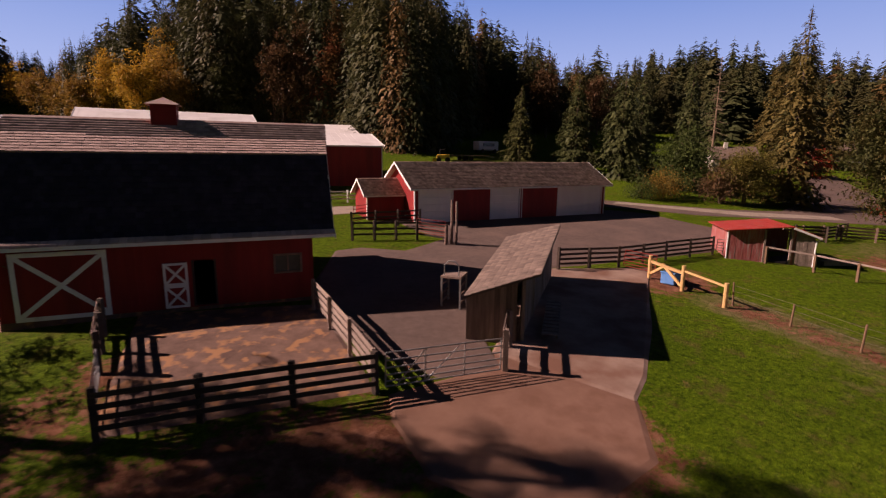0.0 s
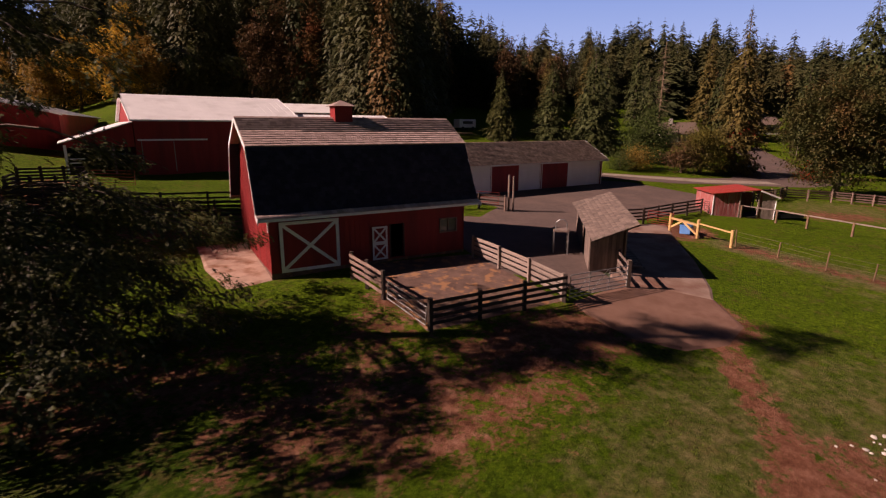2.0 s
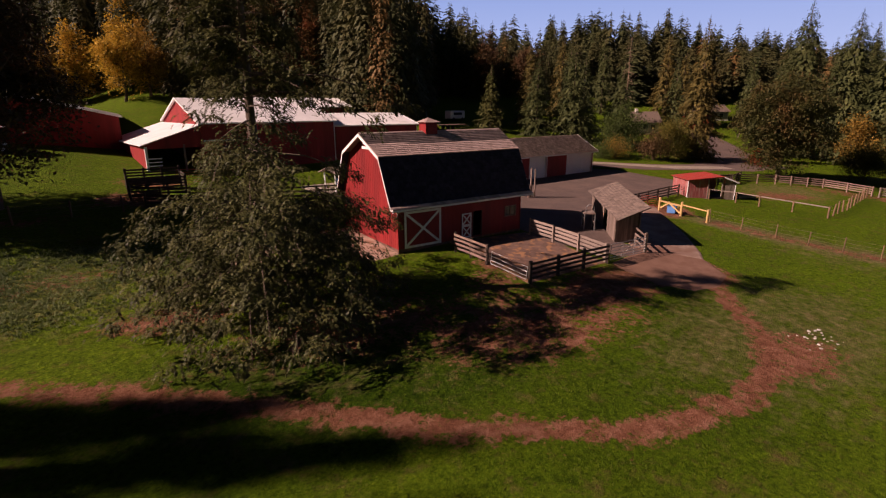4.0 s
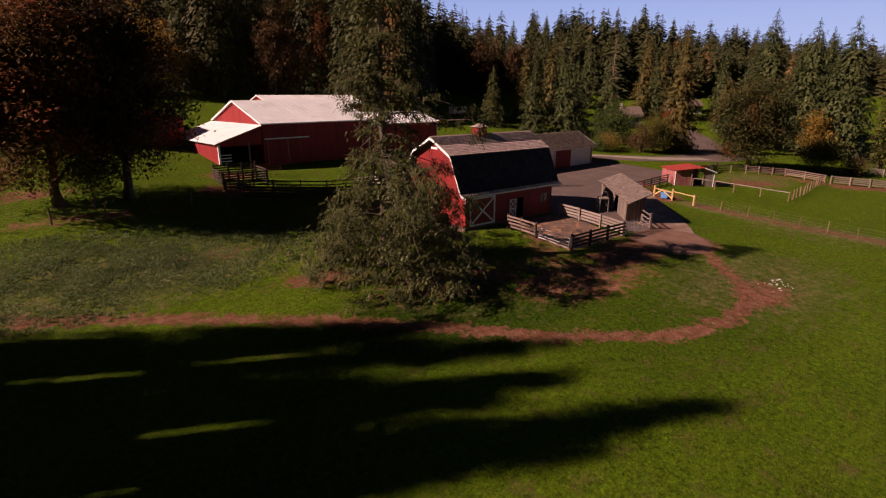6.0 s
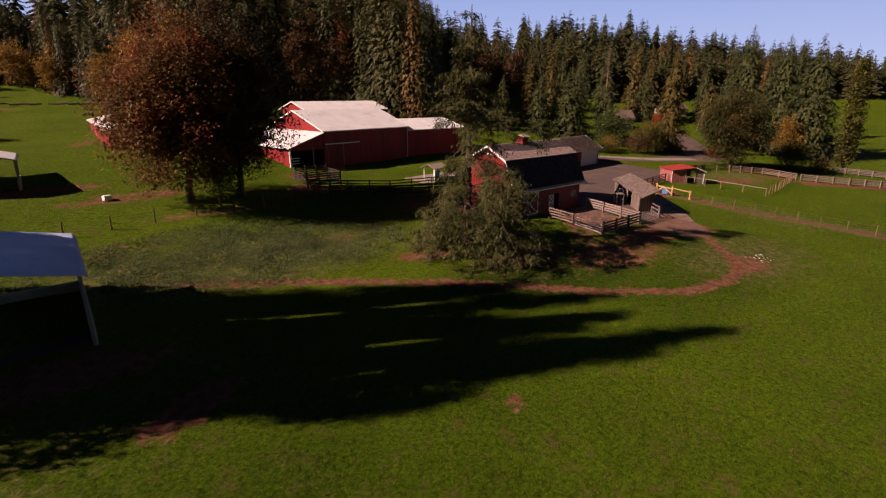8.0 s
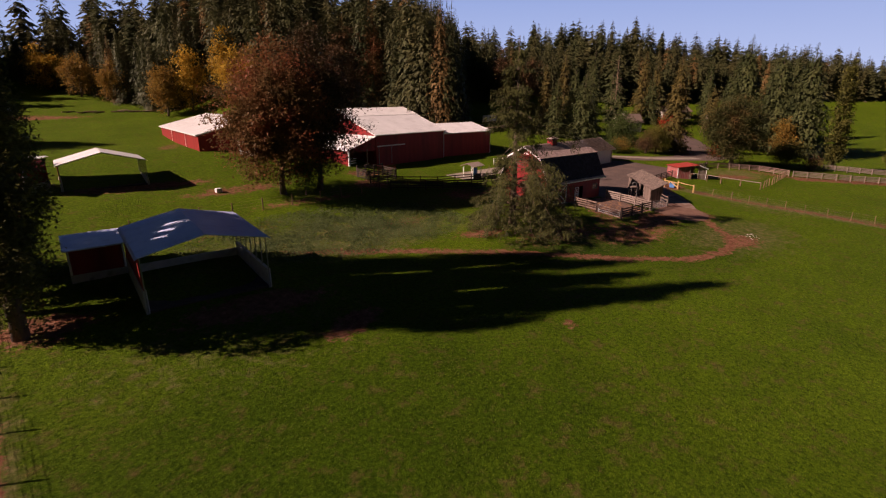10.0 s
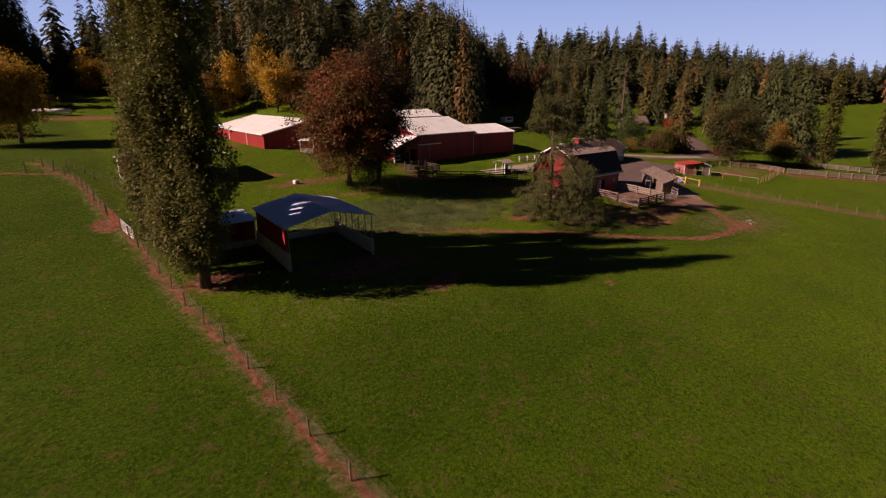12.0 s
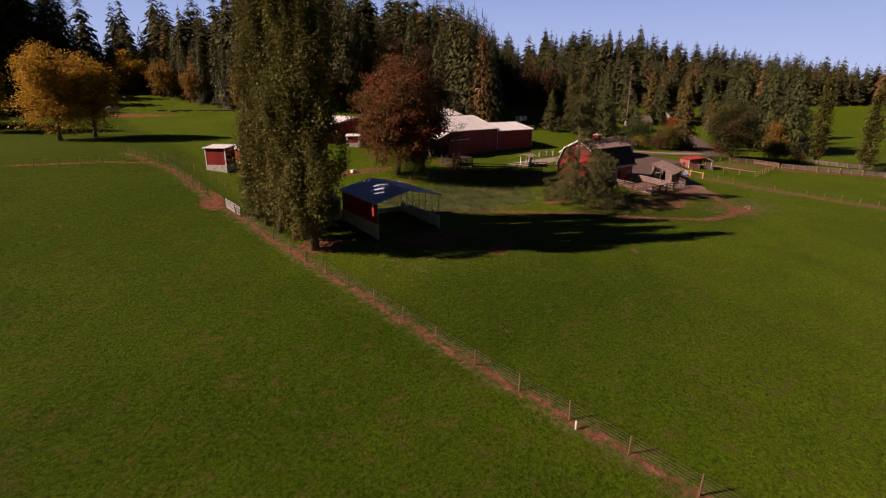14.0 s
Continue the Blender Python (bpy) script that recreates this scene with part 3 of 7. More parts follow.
def shake_rows(parent, x0, x1, y0, z0, y1, z1, mat, row=0.32, width=0.42, lift=0.03, hood=0.0, butt=0.028, single=0):
    """Courses of shakes, as one mesh, on a slope from (y0, z0) low to (y1, z1) high, from x0 to x1."""
    run = math.hypot(y1 - y0, z1 - z0)
    uy, uz = (y1 - y0) / run, (z1 - z0) / run
    ny, nz_ = -uz, uy
    if nz_ < 0:
        ny, nz_ = -ny, -nz_
    rows = max(1, int(run / row))
    step = run / rows
    V, F = [], []
    for r in range(rows):
        x = x0 + (r % 2) * width * -0.5
        end = x1 + hood * (r + 1) / rows
        while x < end:
            w = width * rng.uniform(0.7, 1.3)
            a, b = max(x0, x + 0.008), min(end, x + w - 0.008)
            x += w
            if b - a < 0.03:
                continue
            s0, s1 = r * step - rng.uniform(0, 0.03), (r + 1) * step + 0.06
            t0, t1 = lift + butt + rng.uniform(0, 0.012), lift - 0.004
            if single > 0:
                single -= 1
                slope = Vector((0, uy * (s1 - s0) + ny * (t1 - t0), uz * (s1 - s0) + nz_ * (t1 - t0)))
                across = Vector((b - a, 0, 0))
                up = across.cross(slope).normalized()
                up = up if up.z > 0 else -up
                m = Matrix((across, slope, up)).transposed().to_4x4()
                m.translation = (a, y0 + uy * s0 + ny * t0, z0 + uz * s0 + nz_ * t0)
                ob = new("shake", shake_mesh(mat))
                ob.parent = parent
                ob.matrix_basis = m
                continue
            i = len(V)
            for s, t in ((s0, t0), (s1, t1), (s0, t0 - butt - 0.012)):
                for xx in (a, b):
                    V.append((xx, y0 + uy * s + ny * t, z0 + uz * s + nz_ * t))
            F += [(i, i + 1, i + 3, i + 2), (i + 4, i + 5, i + 1, i)]
    ob = soup("shake_covering", V, F, mat, parent)
    return tagged(ob, kind="stuff")


def seam_roof(parent, name, x0, x1, y0, z0, y1, z1, mat, pitch=0.6, thick=0.06):
    """A metal roof slope with raised seams running up it."""
    bm = bmesh.new()
    run = math.hypot(y1 - y0, z1 - z0)
    ny, nz_ = -(z1 - z0) / run, (y1 - y0) / run
    if nz_ < 0:
        ny, nz_ = -ny, -nz_
    vs = []
    for x in (x0, x1):
        for y, z in ((y0, z0), (y1, z1)):
            for t in (0, thick):
                vs.append(bm.verts.new((x, y + ny * t, z + nz_ * t)))
    for f in ((0, 2, 3, 1), (4, 5, 7, 6), (0, 1, 5, 4), (2, 6, 7, 3), (1, 3, 7, 5), (0, 4, 6, 2)):
        bm.faces.new([vs[i] for i in f])
    x, seams = x0 + pitch / 2, []
    while x < x1:
        seams.append(x)
        x += pitch
    bmesh.ops.recalc_face_normals(bm, faces=bm.faces[:])
    ob = part(name, bm, mat, parent)
    for x in seams:
        part("seam", beam((x, y0 + ny * (thick + 0.004), z0 + nz_ * (thick + 0.004)), (x, y1 + ny * (thick + 0.004), z1 + nz_ * (thick + 0.004)), 0.03, 0.014, (0, ny, nz_)), mat, ob)
    return ob


def siding(parent, lo, hi, axis, mat, pitch=0.3, proud=0.012, top=None):
    """Board battens up a wall, one mesh; axis: the way along the wall; top(s) gives the height at s."""
    bm = bmesh.new()
    s = lo[axis] + pitch / 2
    while s < hi[axis]:
        a, b = list(lo), list(hi)
        a[axis], b[axis] = s - 0.02, s + 0.02
        if top:
            b[2] = top(s)
        if b[2] > a[2] + 0.1:
            add_box(bm, a, b)
        s += pitch
    return tagged(part("batten_cladding", bm, mat, parent), kind="stuff")


def x_door(parent, name, x0, x1, z0, z1, y, frame_w, mat, label, halves=1):
    """A plank door in a wall that faces -y, with a white frame and crossed braces."""
    d = part(name, box((x0, y - 0.06, z0), (x1, y + 0.02, z1), 0.008), mat, parent, label)
    bars = []
    for h in range(halves):
        a, b = z0 + (z1 - z0) * h / halves, z0 + (z1 - z0) * (h + 1) / halves
        f = frame_w / 2
        for p, q in (((x0 + f, a), (x0 + f, b)), ((x1 - f, a), (x1 - f, b)), ((x0 + frame_w, a + f), (x1 - frame_w, a + f)), ((x0 + frame_w, b - f), (x1 - frame_w, b - f))):
            bars.append((p, q, 0.0))
        bars.append(((x0 + frame_w, a + frame_w), (x1 - frame_w, b - frame_w), 0.006))
        bars.append(((x0 + frame_w, b - frame_w), (x1 - frame_w, a + frame_w), 0.012))
    for p, q, out in bars:
        part("brace", flat_bar(p, q, y - 0.085 - out, frame_w), WHITE, d)
    return d


def flat_bar(p, q, y, w, t=0.03):
    """A board in a wall's plane from p to q, given as (x, z)."""
    bm = bmesh.new()
    d = Vector((q[0] - p[0], 0, q[1] - p[1]))
    side = Vector((-d.z, 0, d.x)).normalized() * w / 2
    vs = []
    for yy in (y, y + t):
        for c, s in ((p, 1), (q, 1), (q, -1), (p, -1)):
            vs.append(bm.verts.new((c[0] + s * side.x, yy, c[1] + s * side.z)))
    bm.faces.new(vs[:4])
    bm.faces.new(vs[4:][::-1])
    for i in range(4):
        bm.faces.new((vs[i], vs[4 + i], vs[4 + (i + 1) % 4], vs[(i + 1) % 4]))
    bmesh.ops.recalc_face_normals(bm, faces=bm.faces[:])
    return bm


def build_barn():
    """The gambrel barn. Its frame: x along the front, y to the back, the front's foot at z = 0."""
    b = thing("barn", "red gambrel barn with white trim and a cedar shake roof", "barn", pose(-6.99, 22.6, 0.0, 0, 0, 1.3))
    hx, dp = 5.9, 9.4
    mid = dp / 2
    prof = [(0, -0.6), (0, 3.15), (1.75, 6.5), (mid, 7.95), (dp - 1.75, 6.5), (dp, 3.15), (dp, -0.6)]
    t = 0.16
    # four walls with thickness; the front has its openings
    for x0, x1, nm in ((-hx, -hx + t, "gable_wall"), (hx - t, hx, "gable_wall")):
        part(nm, prism(prof, x0, x1), RED, b)

    def gable_top(s):
        for (ya, za), (yb, zb) in zip(prof[1:], prof[2:6]):
            if ya <= s <= yb:
                return za + (zb - za) * (s - ya) / (yb - ya) - 0.05
        return 3
    siding(b, (-hx - 0.015, 0, -0.2), (-hx, dp, 3), 1, RED, 0.3, top=gable_top)
    part("back_wall", box((-hx + t, dp - t, -0.6), (hx - t, dp, 3.15)), RED, b)
    spans = [(-hx + t, 0.92, -0.6, 3.2), (1.72, 4.25, -0.6, 3.2), (5.35, hx - t, -0.6, 3.2), (0.92, 1.72, 2.12, 3.2), (0.92, 1.72, -0.6, 0.1), (4.25, 5.35, -0.6, 1.35), (4.25, 5.35, 2.1, 3.2)]
    for x0, x1, z0, z1 in spans:
        part("front_wall", box((x0, 0, z0), (x1, t, z1)), RED, b)
    siding(b, (-hx, -0.012, 0.0), (0.85, 0, 3.1), 0, RED, 0.3)
    part("footing", box((-hx - 0.03, -0.03, -0.9), (hx + 0.03, dp + 0.03, 0.05)), MUDDY, b, "concrete footing")
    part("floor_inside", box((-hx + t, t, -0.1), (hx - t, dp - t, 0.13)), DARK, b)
    x_door(b, "sliding_door", -5.4, -2.2, 0.06, 2.78, 0.0, 0.17, RED, "red sliding door with white crossed braces")
    x_door(b, "dutch_door", -0.25, 0.68, 0.1, 2.05, 0.0, 0.1, RED, "narrow red door with white crossed braces", 2)
    part("door_track", box((-5.6, -0.13, 2.84), (1.0, -0.02, 2.92)), RED, b)
    w = part("window", box((4.25, 0.03, 1.35), (5.35, 0.06, 2.1)), GLASS, b, "window with a brown wooden frame")
    for lo, hi in (((4.17, -0.03, 1.27), (4.26, 0.05, 2.18)), ((5.34, -0.03, 1.27), (5.43, 0.05, 2.18)), ((4.26, -0.03, 2.09), (5.34, 0.05, 2.18)), ((4.26, -0.03, 1.27), (5.34, 0.05, 1.36)), ((4.77, -0.01, 1.36), (4.83, 0.05, 2.09))):
        part("window_frame", box(lo, hi), FENCE_BROWN, w)
    part("door_frame", box((0.84, -0.03, 0.1), (0.92, 0.1, 2.12)), FENCE_DARK, b)
    part("door_frame", box((1.72, -0.03, 0.1), (1.80, 0.1, 2.12)), FENCE_DARK, b)
    # roof: decks, shakes, white edges
    ov, ov_r = 0.55, 1.0
    slopes = [(-0.42, 3.02, 0.0, 3.22), (0.0, 3.22, 1.62, 6.62), (1.55, 6.60, mid, 8.12)]
    for i, (y0, z0, y1, z1) in enumerate(slopes):
        for side in (0, 1):
            a = (y0, z0, y1, z1) if not side else (dp - y0, z0, dp - y1, z1)
            run = math.hypot(a[2] - a[0], a[3] - a[1])
            n = Vector((0, -(a[3] - a[1]) / run, (a[2] - a[0]) / run))
            if n.z < 0:
                n = -n
            d = 0.09
            roofing = SHADED_SHINGLE if i == 1 else SHAKE
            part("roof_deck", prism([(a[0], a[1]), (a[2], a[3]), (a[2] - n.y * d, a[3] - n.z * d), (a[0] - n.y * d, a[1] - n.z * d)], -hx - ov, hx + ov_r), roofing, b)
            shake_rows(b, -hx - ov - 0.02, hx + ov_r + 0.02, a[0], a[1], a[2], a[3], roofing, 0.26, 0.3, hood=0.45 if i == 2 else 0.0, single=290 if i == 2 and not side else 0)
    part("ridge_cap", prism([(mid - 0.18, 8.07), (mid, 8.2), (mid + 0.18, 8.07), (mid, 8.12)], -hx - ov, hx + ov_r + 0.45), SHAKE, b)
    for x in (-hx - ov - 0.05, hx + ov_r + 0.01):
        for side in (0, 1):
            pts = [(-0.45, 3.0), (0.0, 3.2), (1.6, 6.58), (mid, 8.1)]
            for (ya, za), (yb, zb) in zip(pts, pts[1:]):
                if side:
                    ya, yb = dp - ya, dp - yb
                bm = bmesh.new()
                vs = [bm.verts.new((xx, yy, zz)) for xx in (x, x + 0.04) for yy, zz in ((ya, za + 0.02), (yb, zb + 0.02), (yb, zb - 0.2), (ya, za - 0.2))]
                for f in ((0, 1, 2, 3), (7, 6, 5, 4), (0, 4, 5, 1), (1, 5, 6, 2), (2, 6, 7, 3), (3, 7, 4, 0)):
                    bm.faces.new([vs[k] for k in f])
                bmesh.ops.recalc_face_normals(bm, faces=bm.faces[:])
                part("barge_board", bm, WHITE, b, "white barge board")
    for y in (-0.46, dp + 0.42):
        part("gutter", box((-hx - ov, y, 2.9), (hx + ov_r, y + 0.04, 3.05), 0.004), WHITE, b, "white eave gutter board")
    for x in (-hx - 0.02, hx - 0.06):
        part("corner_board", box((x, -0.03, 0.05), (x + 0.08, 0.06, 3.0)), RED, b)
    part("downpipe", tube([(-hx - 0.06, -0.35, 2.92), (-hx - 0.06, -0.08, 2.75), (-hx - 0.06, -0.06, 2.3)], 0.04), WHITE, b)
    # the small gable window high in the end wall
    part("gable_vent", box((-hx - 0.06, mid - 0.5, 6.95), (-hx, mid + 0.5, 7.15)), WHITE, b)
    # cupola
    c = part("cupola", prism([(mid - 0.55, 7.5), (mid - 0.5, 8.85), (mid + 0.5, 8.85), (mid + 0.55, 7.5)], -0.75, 0.35), RED, b, "red louvred roof cupola")
    for z in (8.3, 8.42, 8.54, 8.66):
        part("louvre", box((-0.65, mid - 0.56, z), (0.25, mid - 0.5, z + 0.05)), RED, c)
    bm = bmesh.new()
    vs = [bm.verts.new(p) for p in ((-0.95, mid - 0.75, 8.85), (0.55, mid - 0.75, 8.85), (0.55, mid + 0.75, 8.85), (-0.95, mid + 0.75, 8.85), (-0.2, mid, 9.22))]
    for f in ((0, 1, 4), (1, 2, 4), (2, 3, 4), (3, 0, 4), (3, 2, 1, 0)):
        bm.faces.new([vs[i] for i in f])
    part("cupola_roof", bm, SHAKE, c, "pyramid cap of cedar shakes")
    return b


build_barn()


def gable_building(name, label, m, lx, dy, eave, rise, mat, roof_mat, over=0.5, front=(), metal=True, base=-0.8, trim=True, thick=0.18, ridge_at=0.5):
    """A gabled building; its frame: x along the eaves from 0 to lx, y to the back. front: (kind, x0, x1, z0, z1) openings' fillings."""
    b = thing(name, label, "building", m)
    ry = dy * ridge_at
    top = eave + rise
    prof = [(0, base), (0, eave), (ry, top), (dy, eave), (dy, base)]
    for x0, x1 in ((0, thick), (lx - thick, lx)):
        part("gable_wall", prism(prof, x0, x1), mat, b)
    part("back_wall", box((thick, dy - thick, base), (lx - thick, dy, eave)), mat, b)
    cuts = sorted((f[1], f[2], f[3], f[4]) for f in front if f[0] != "plain")
    x = thick
    for x0, x1, z0, z1 in cuts:
        part("front_wall", box((x, 0, base), (x0, thick, eave)), mat, b)
        part("lintel_wall", box((x0, 0, z1), (x1, thick, eave)), mat, b)
        if z0 > base + 0.01:
            part("sill_wall", box((x0, 0, base), (x1, thick, z0)), mat, b)
        x = x1
    part("front_wall", box((x, 0, base), (lx - thick, thick, eave)), mat, b)
    k = rise / ry
    for side in (0, 1):
        y0, z0, y1, z1 = (-over, eave - k * over, ry, top) if not side else (dy + over, eave - k * over * ry / (dy - ry), ry, top)
        if metal:
            seam_roof(b, "roof_slope", -over, lx + over, y0, z0 + 0.02, y1, z1 + 0.02, roof_mat, 0.9)
        else:
            run = math.hypot(y1 - y0, z1 - z0)
            n = Vector((0, -(z1 - z0) / run, (y1 - y0) / run))
            if n.z < 0:
                n = -n
            part("roof_deck", prism([(y0, z0), (y1, z1), (y1 + n.y * 0.08, z1 + n.z * 0.08), (y0 + n.y * 0.08, z0 + n.z * 0.08)], -over, lx + over), roof_mat, b)
            shake_rows(b, -over - 0.02, lx + over + 0.02, y0 + n.y * 0.08, z0 + n.z * 0.08, y1 + n.y * 0.08, z1 + n.z * 0.08, roof_mat, 0.24, 0.26, 0.012, butt=0.008)
    if trim:
        for x in (-over - 0.05, lx + over + 0.01):
            for ya, za, yb, zb in ((-over, eave - k * over, ry, top), (dy + over, eave - k * over, ry, top)):
                bm = bmesh.new()
                vs = [bm.verts.new((xx, yy, zz)) for xx in (x, x + 0.04) for yy, zz in ((ya, za + 0.12), (yb, zb + 0.12), (yb, zb - 0.1), (ya, za - 0.1))]
                for f in ((0, 1, 2, 3), (7, 6, 5, 4), (0, 4, 5, 1), (1, 5, 6, 2), (2, 6, 7, 3), (3, 7, 4, 0)):
                    bm.faces.new([vs[i] for i in f])
                bmesh.ops.recalc_face_normals(bm, faces=bm.faces[:])
                part("barge_board", bm, WHITE, b, "white barge board")
        part("fascia", box((-over, -over - 0.04, eave - k * over - 0.08), (lx + over, -over, eave - k * over + 0.08)), WHITE, b, "white eave fascia")
    return b


def roller_door(parent, x0, x1, z0, z1):
    d = part("garage_door", box((x0, 0.05, z0), (x1, 0.1, z1)), DOOR_WHITE, parent, "white panelled garage door")
    n = 5
    for i in range(n):
        a, b = z0 + (z1 - z0) * i / n, z0 + (z1 - z0) * (i + 1) / n
        part("panel", box((x0 + 0.03, 0.02, a + 0.02), (x1 - 0.03, 0.052, b - 0.02), 0.01), DOOR_WHITE, d)
    for lo, hi in (((x0 - 0.12, -0.03, z0), (x0, 0.05, z1 + 0.1)), ((x1, -0.03, z0), (x1 + 0.12, 0.05, z1 + 0.1)), ((x0, -0.03, z1), (x1, 0.05, z1 + 0.1))):
        part("door_trim", box(lo, hi), WHITE, d)


GAR = pose(9.44, 40.63, 0.5, 0, 0, 5.2)
doors = [("door", 0.45, 3.6, 0.02, 3.1), ("door", 7.65, 10.75, 0.02, 3.1), ("door", 15.35, 20.85, 0.02, 3.1)]
g = gable_building("garage", "red garage with white roller doors and a shake roof", GAR, 21.3, 6.87, 3.5, 1.9, RED, SHAKE_TAN, 0.55, doors, metal=False)
for _, x0, x1, z0, z1 in doors:
    roller_door(g, x0, x1, z0, z1)
for x in (-0.04, 21.24, 11.0):
    part("corner_board", box((x, -0.04, 0), (x + 0.1, 0.1, 3.4)), WHITE, g)
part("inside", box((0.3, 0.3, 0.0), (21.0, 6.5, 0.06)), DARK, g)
ann = gable_building("garage_annex", "small red gabled annex with a shake roof", pose(5.75, 42.75, 0.75, 0, 0, 5.2), 3.8, 3.6, 2.5, 1.15, RED, SHAKE_TAN, 0.35, metal=False)
part("corner_board", box((-0.04, -0.04, 0), (0.06, 0.1, 2.4)), WHITE, ann)

# the large metal-roofed barn with its wings
big = gable_building("riding_barn", "long red metal barn with a white metal roof", pose(-19.88, 58.42, 2.6, 0, 0, 7.7), 17.77, 17.24, 5.75, 2.9, RED, METAL_ROOF, 0.3, [("door", 0.6, 3.4, 0.3, 3.5)], base=-1.5)
part("sliding_door", box((0.5, -0.1, 0.25), (3.6, -0.03, 3.55)), RED, big, "red sliding barn door")
for x in (0.5, 3.55):
    part("door_trim", box((x, -0.13, 0.25), (x + 0.07, -0.1, 3.5)), STEEL, big)
part("door_track", box((0.2, -0.12, 3.55), (7.0, -0.02, 3.72)), WHITE, big)
part("downpipe", tube([(17.7, -0.1, 5.5), (17.7, -0.1, 0.2)], 0.06), WHITE, big)
siding(big, (3.8, -0.015, 0.2), (17.7, 0, 5.6), 0, RED, 0.9)
wing = gable_building("barn_wing", "lower red wing with a white metal roof", pose(-1.75, 61.55, 2.4, 0, 0, 1.4), 13.5, 13.2, 5.2, 1.6, RED, METAL_ROOF, 0.3, base=-1.5)
part("downpipe", tube([(13.5, -0.1, 5.0), (13.5, -0.1, 0.2)], 0.06), WHITE, wing)
part("side_door", box((13.48, 1.2, 0.1), (13.55, 2.3, 2.2)), WHITE, wing, "white side door")
gable_building("rear_barn", "rear red barn with a white metal roof", pose(-6.7, 95.3, 6.0, 0, 0, 3.0), 22.2, 13.3, 4.3, 1.8, RED, METAL_ROOF, 0.3, base=-2.5)


def build_lean_to():
    """The open lean-to on the large barn's gable; its roof falls towards -x."""
    b = thing("lean_to", "red lean-to with a white metal roof and open front", "building", pose(-25.95, 57.7, 3.35, 0, 0, 7.7))
    bm = bmesh.new()
    vs = [bm.verts.new(p) for p in ((-0.5, -0.4, 2.55), (6.08, -0.4, 4.7), (6.08, 18.0, 4.7), (-0.5, 18.0, 2.55), (-0.5, -0.4, 2.65), (6.08, -0.4, 4.8), (6.08, 18.0, 4.8), (-0.5, 18.0, 2.65))]
    for f in ((3, 2, 1, 0), (4, 5, 6, 7), (0, 1, 5, 4), (1, 2, 6, 5), (2, 3, 7, 6), (3, 0, 4, 7)):
        bm.faces.new([vs[i] for i in f])
    part("roof", bm, METAL_ROOF, b, "white metal lean-to roof")
    part("outer_wall", box((0, 0.15, -1.2), (0.15, 17.8, 2.64)), RED, b)
    part("back_wall", box((0.15, 17.6, -1.2), (6.0, 17.8, 2.6)), RED, b)
    bm = bmesh.new()
    vs = [bm.verts.new(p) for p in ((0, 0, 2.2), (6.05, 0, 2.2), (6.05, 0, 4.65), (0, 0, 2.68), (0, 0.14, 2.2), (6.05, 0.14, 2.2), (6.05, 0.14, 4.65), (0, 0.14, 2.68))]
    for f in ((0, 1, 2, 3), (7, 6, 5, 4), (0, 4, 5, 1), (1, 5, 6, 2), (2, 6, 7, 3), (3, 7, 4, 0)):
        bm.faces.new([vs[i] for i in f])
    part("front_gable", bm, RED, b)
    part("post", box((-0.05, -0.05, -1.0), (0.2, 0.2, 2.45)), WHITE, b)
    part("post", box((4.0, -0.02, -1.0), (4.2, 0.18, 2.6)), FENCE_BROWN, b)
    for z in (0.3, 0.7, 1.1):
        part("rail", beam((0.2, 0.05, z), (1.6, 0.05, z), 0.05, 0.12), WHITE, b)


build_lean_to()
far = gable_building("far_barn", "red metal barn with a white metal roof across the field", pose(-47.2, 106.0, 6.35, 0, 0, -90.7), 36.0, 20.0, 2.7, 2.5, RED, METAL_ROOF, 0.4, base=-2.5)
for f in (12.0, 25.0):
    part("batten", box((f, -0.04, -0.3), (f + 0.15, 0.0, 2.7)), WHITE, far)


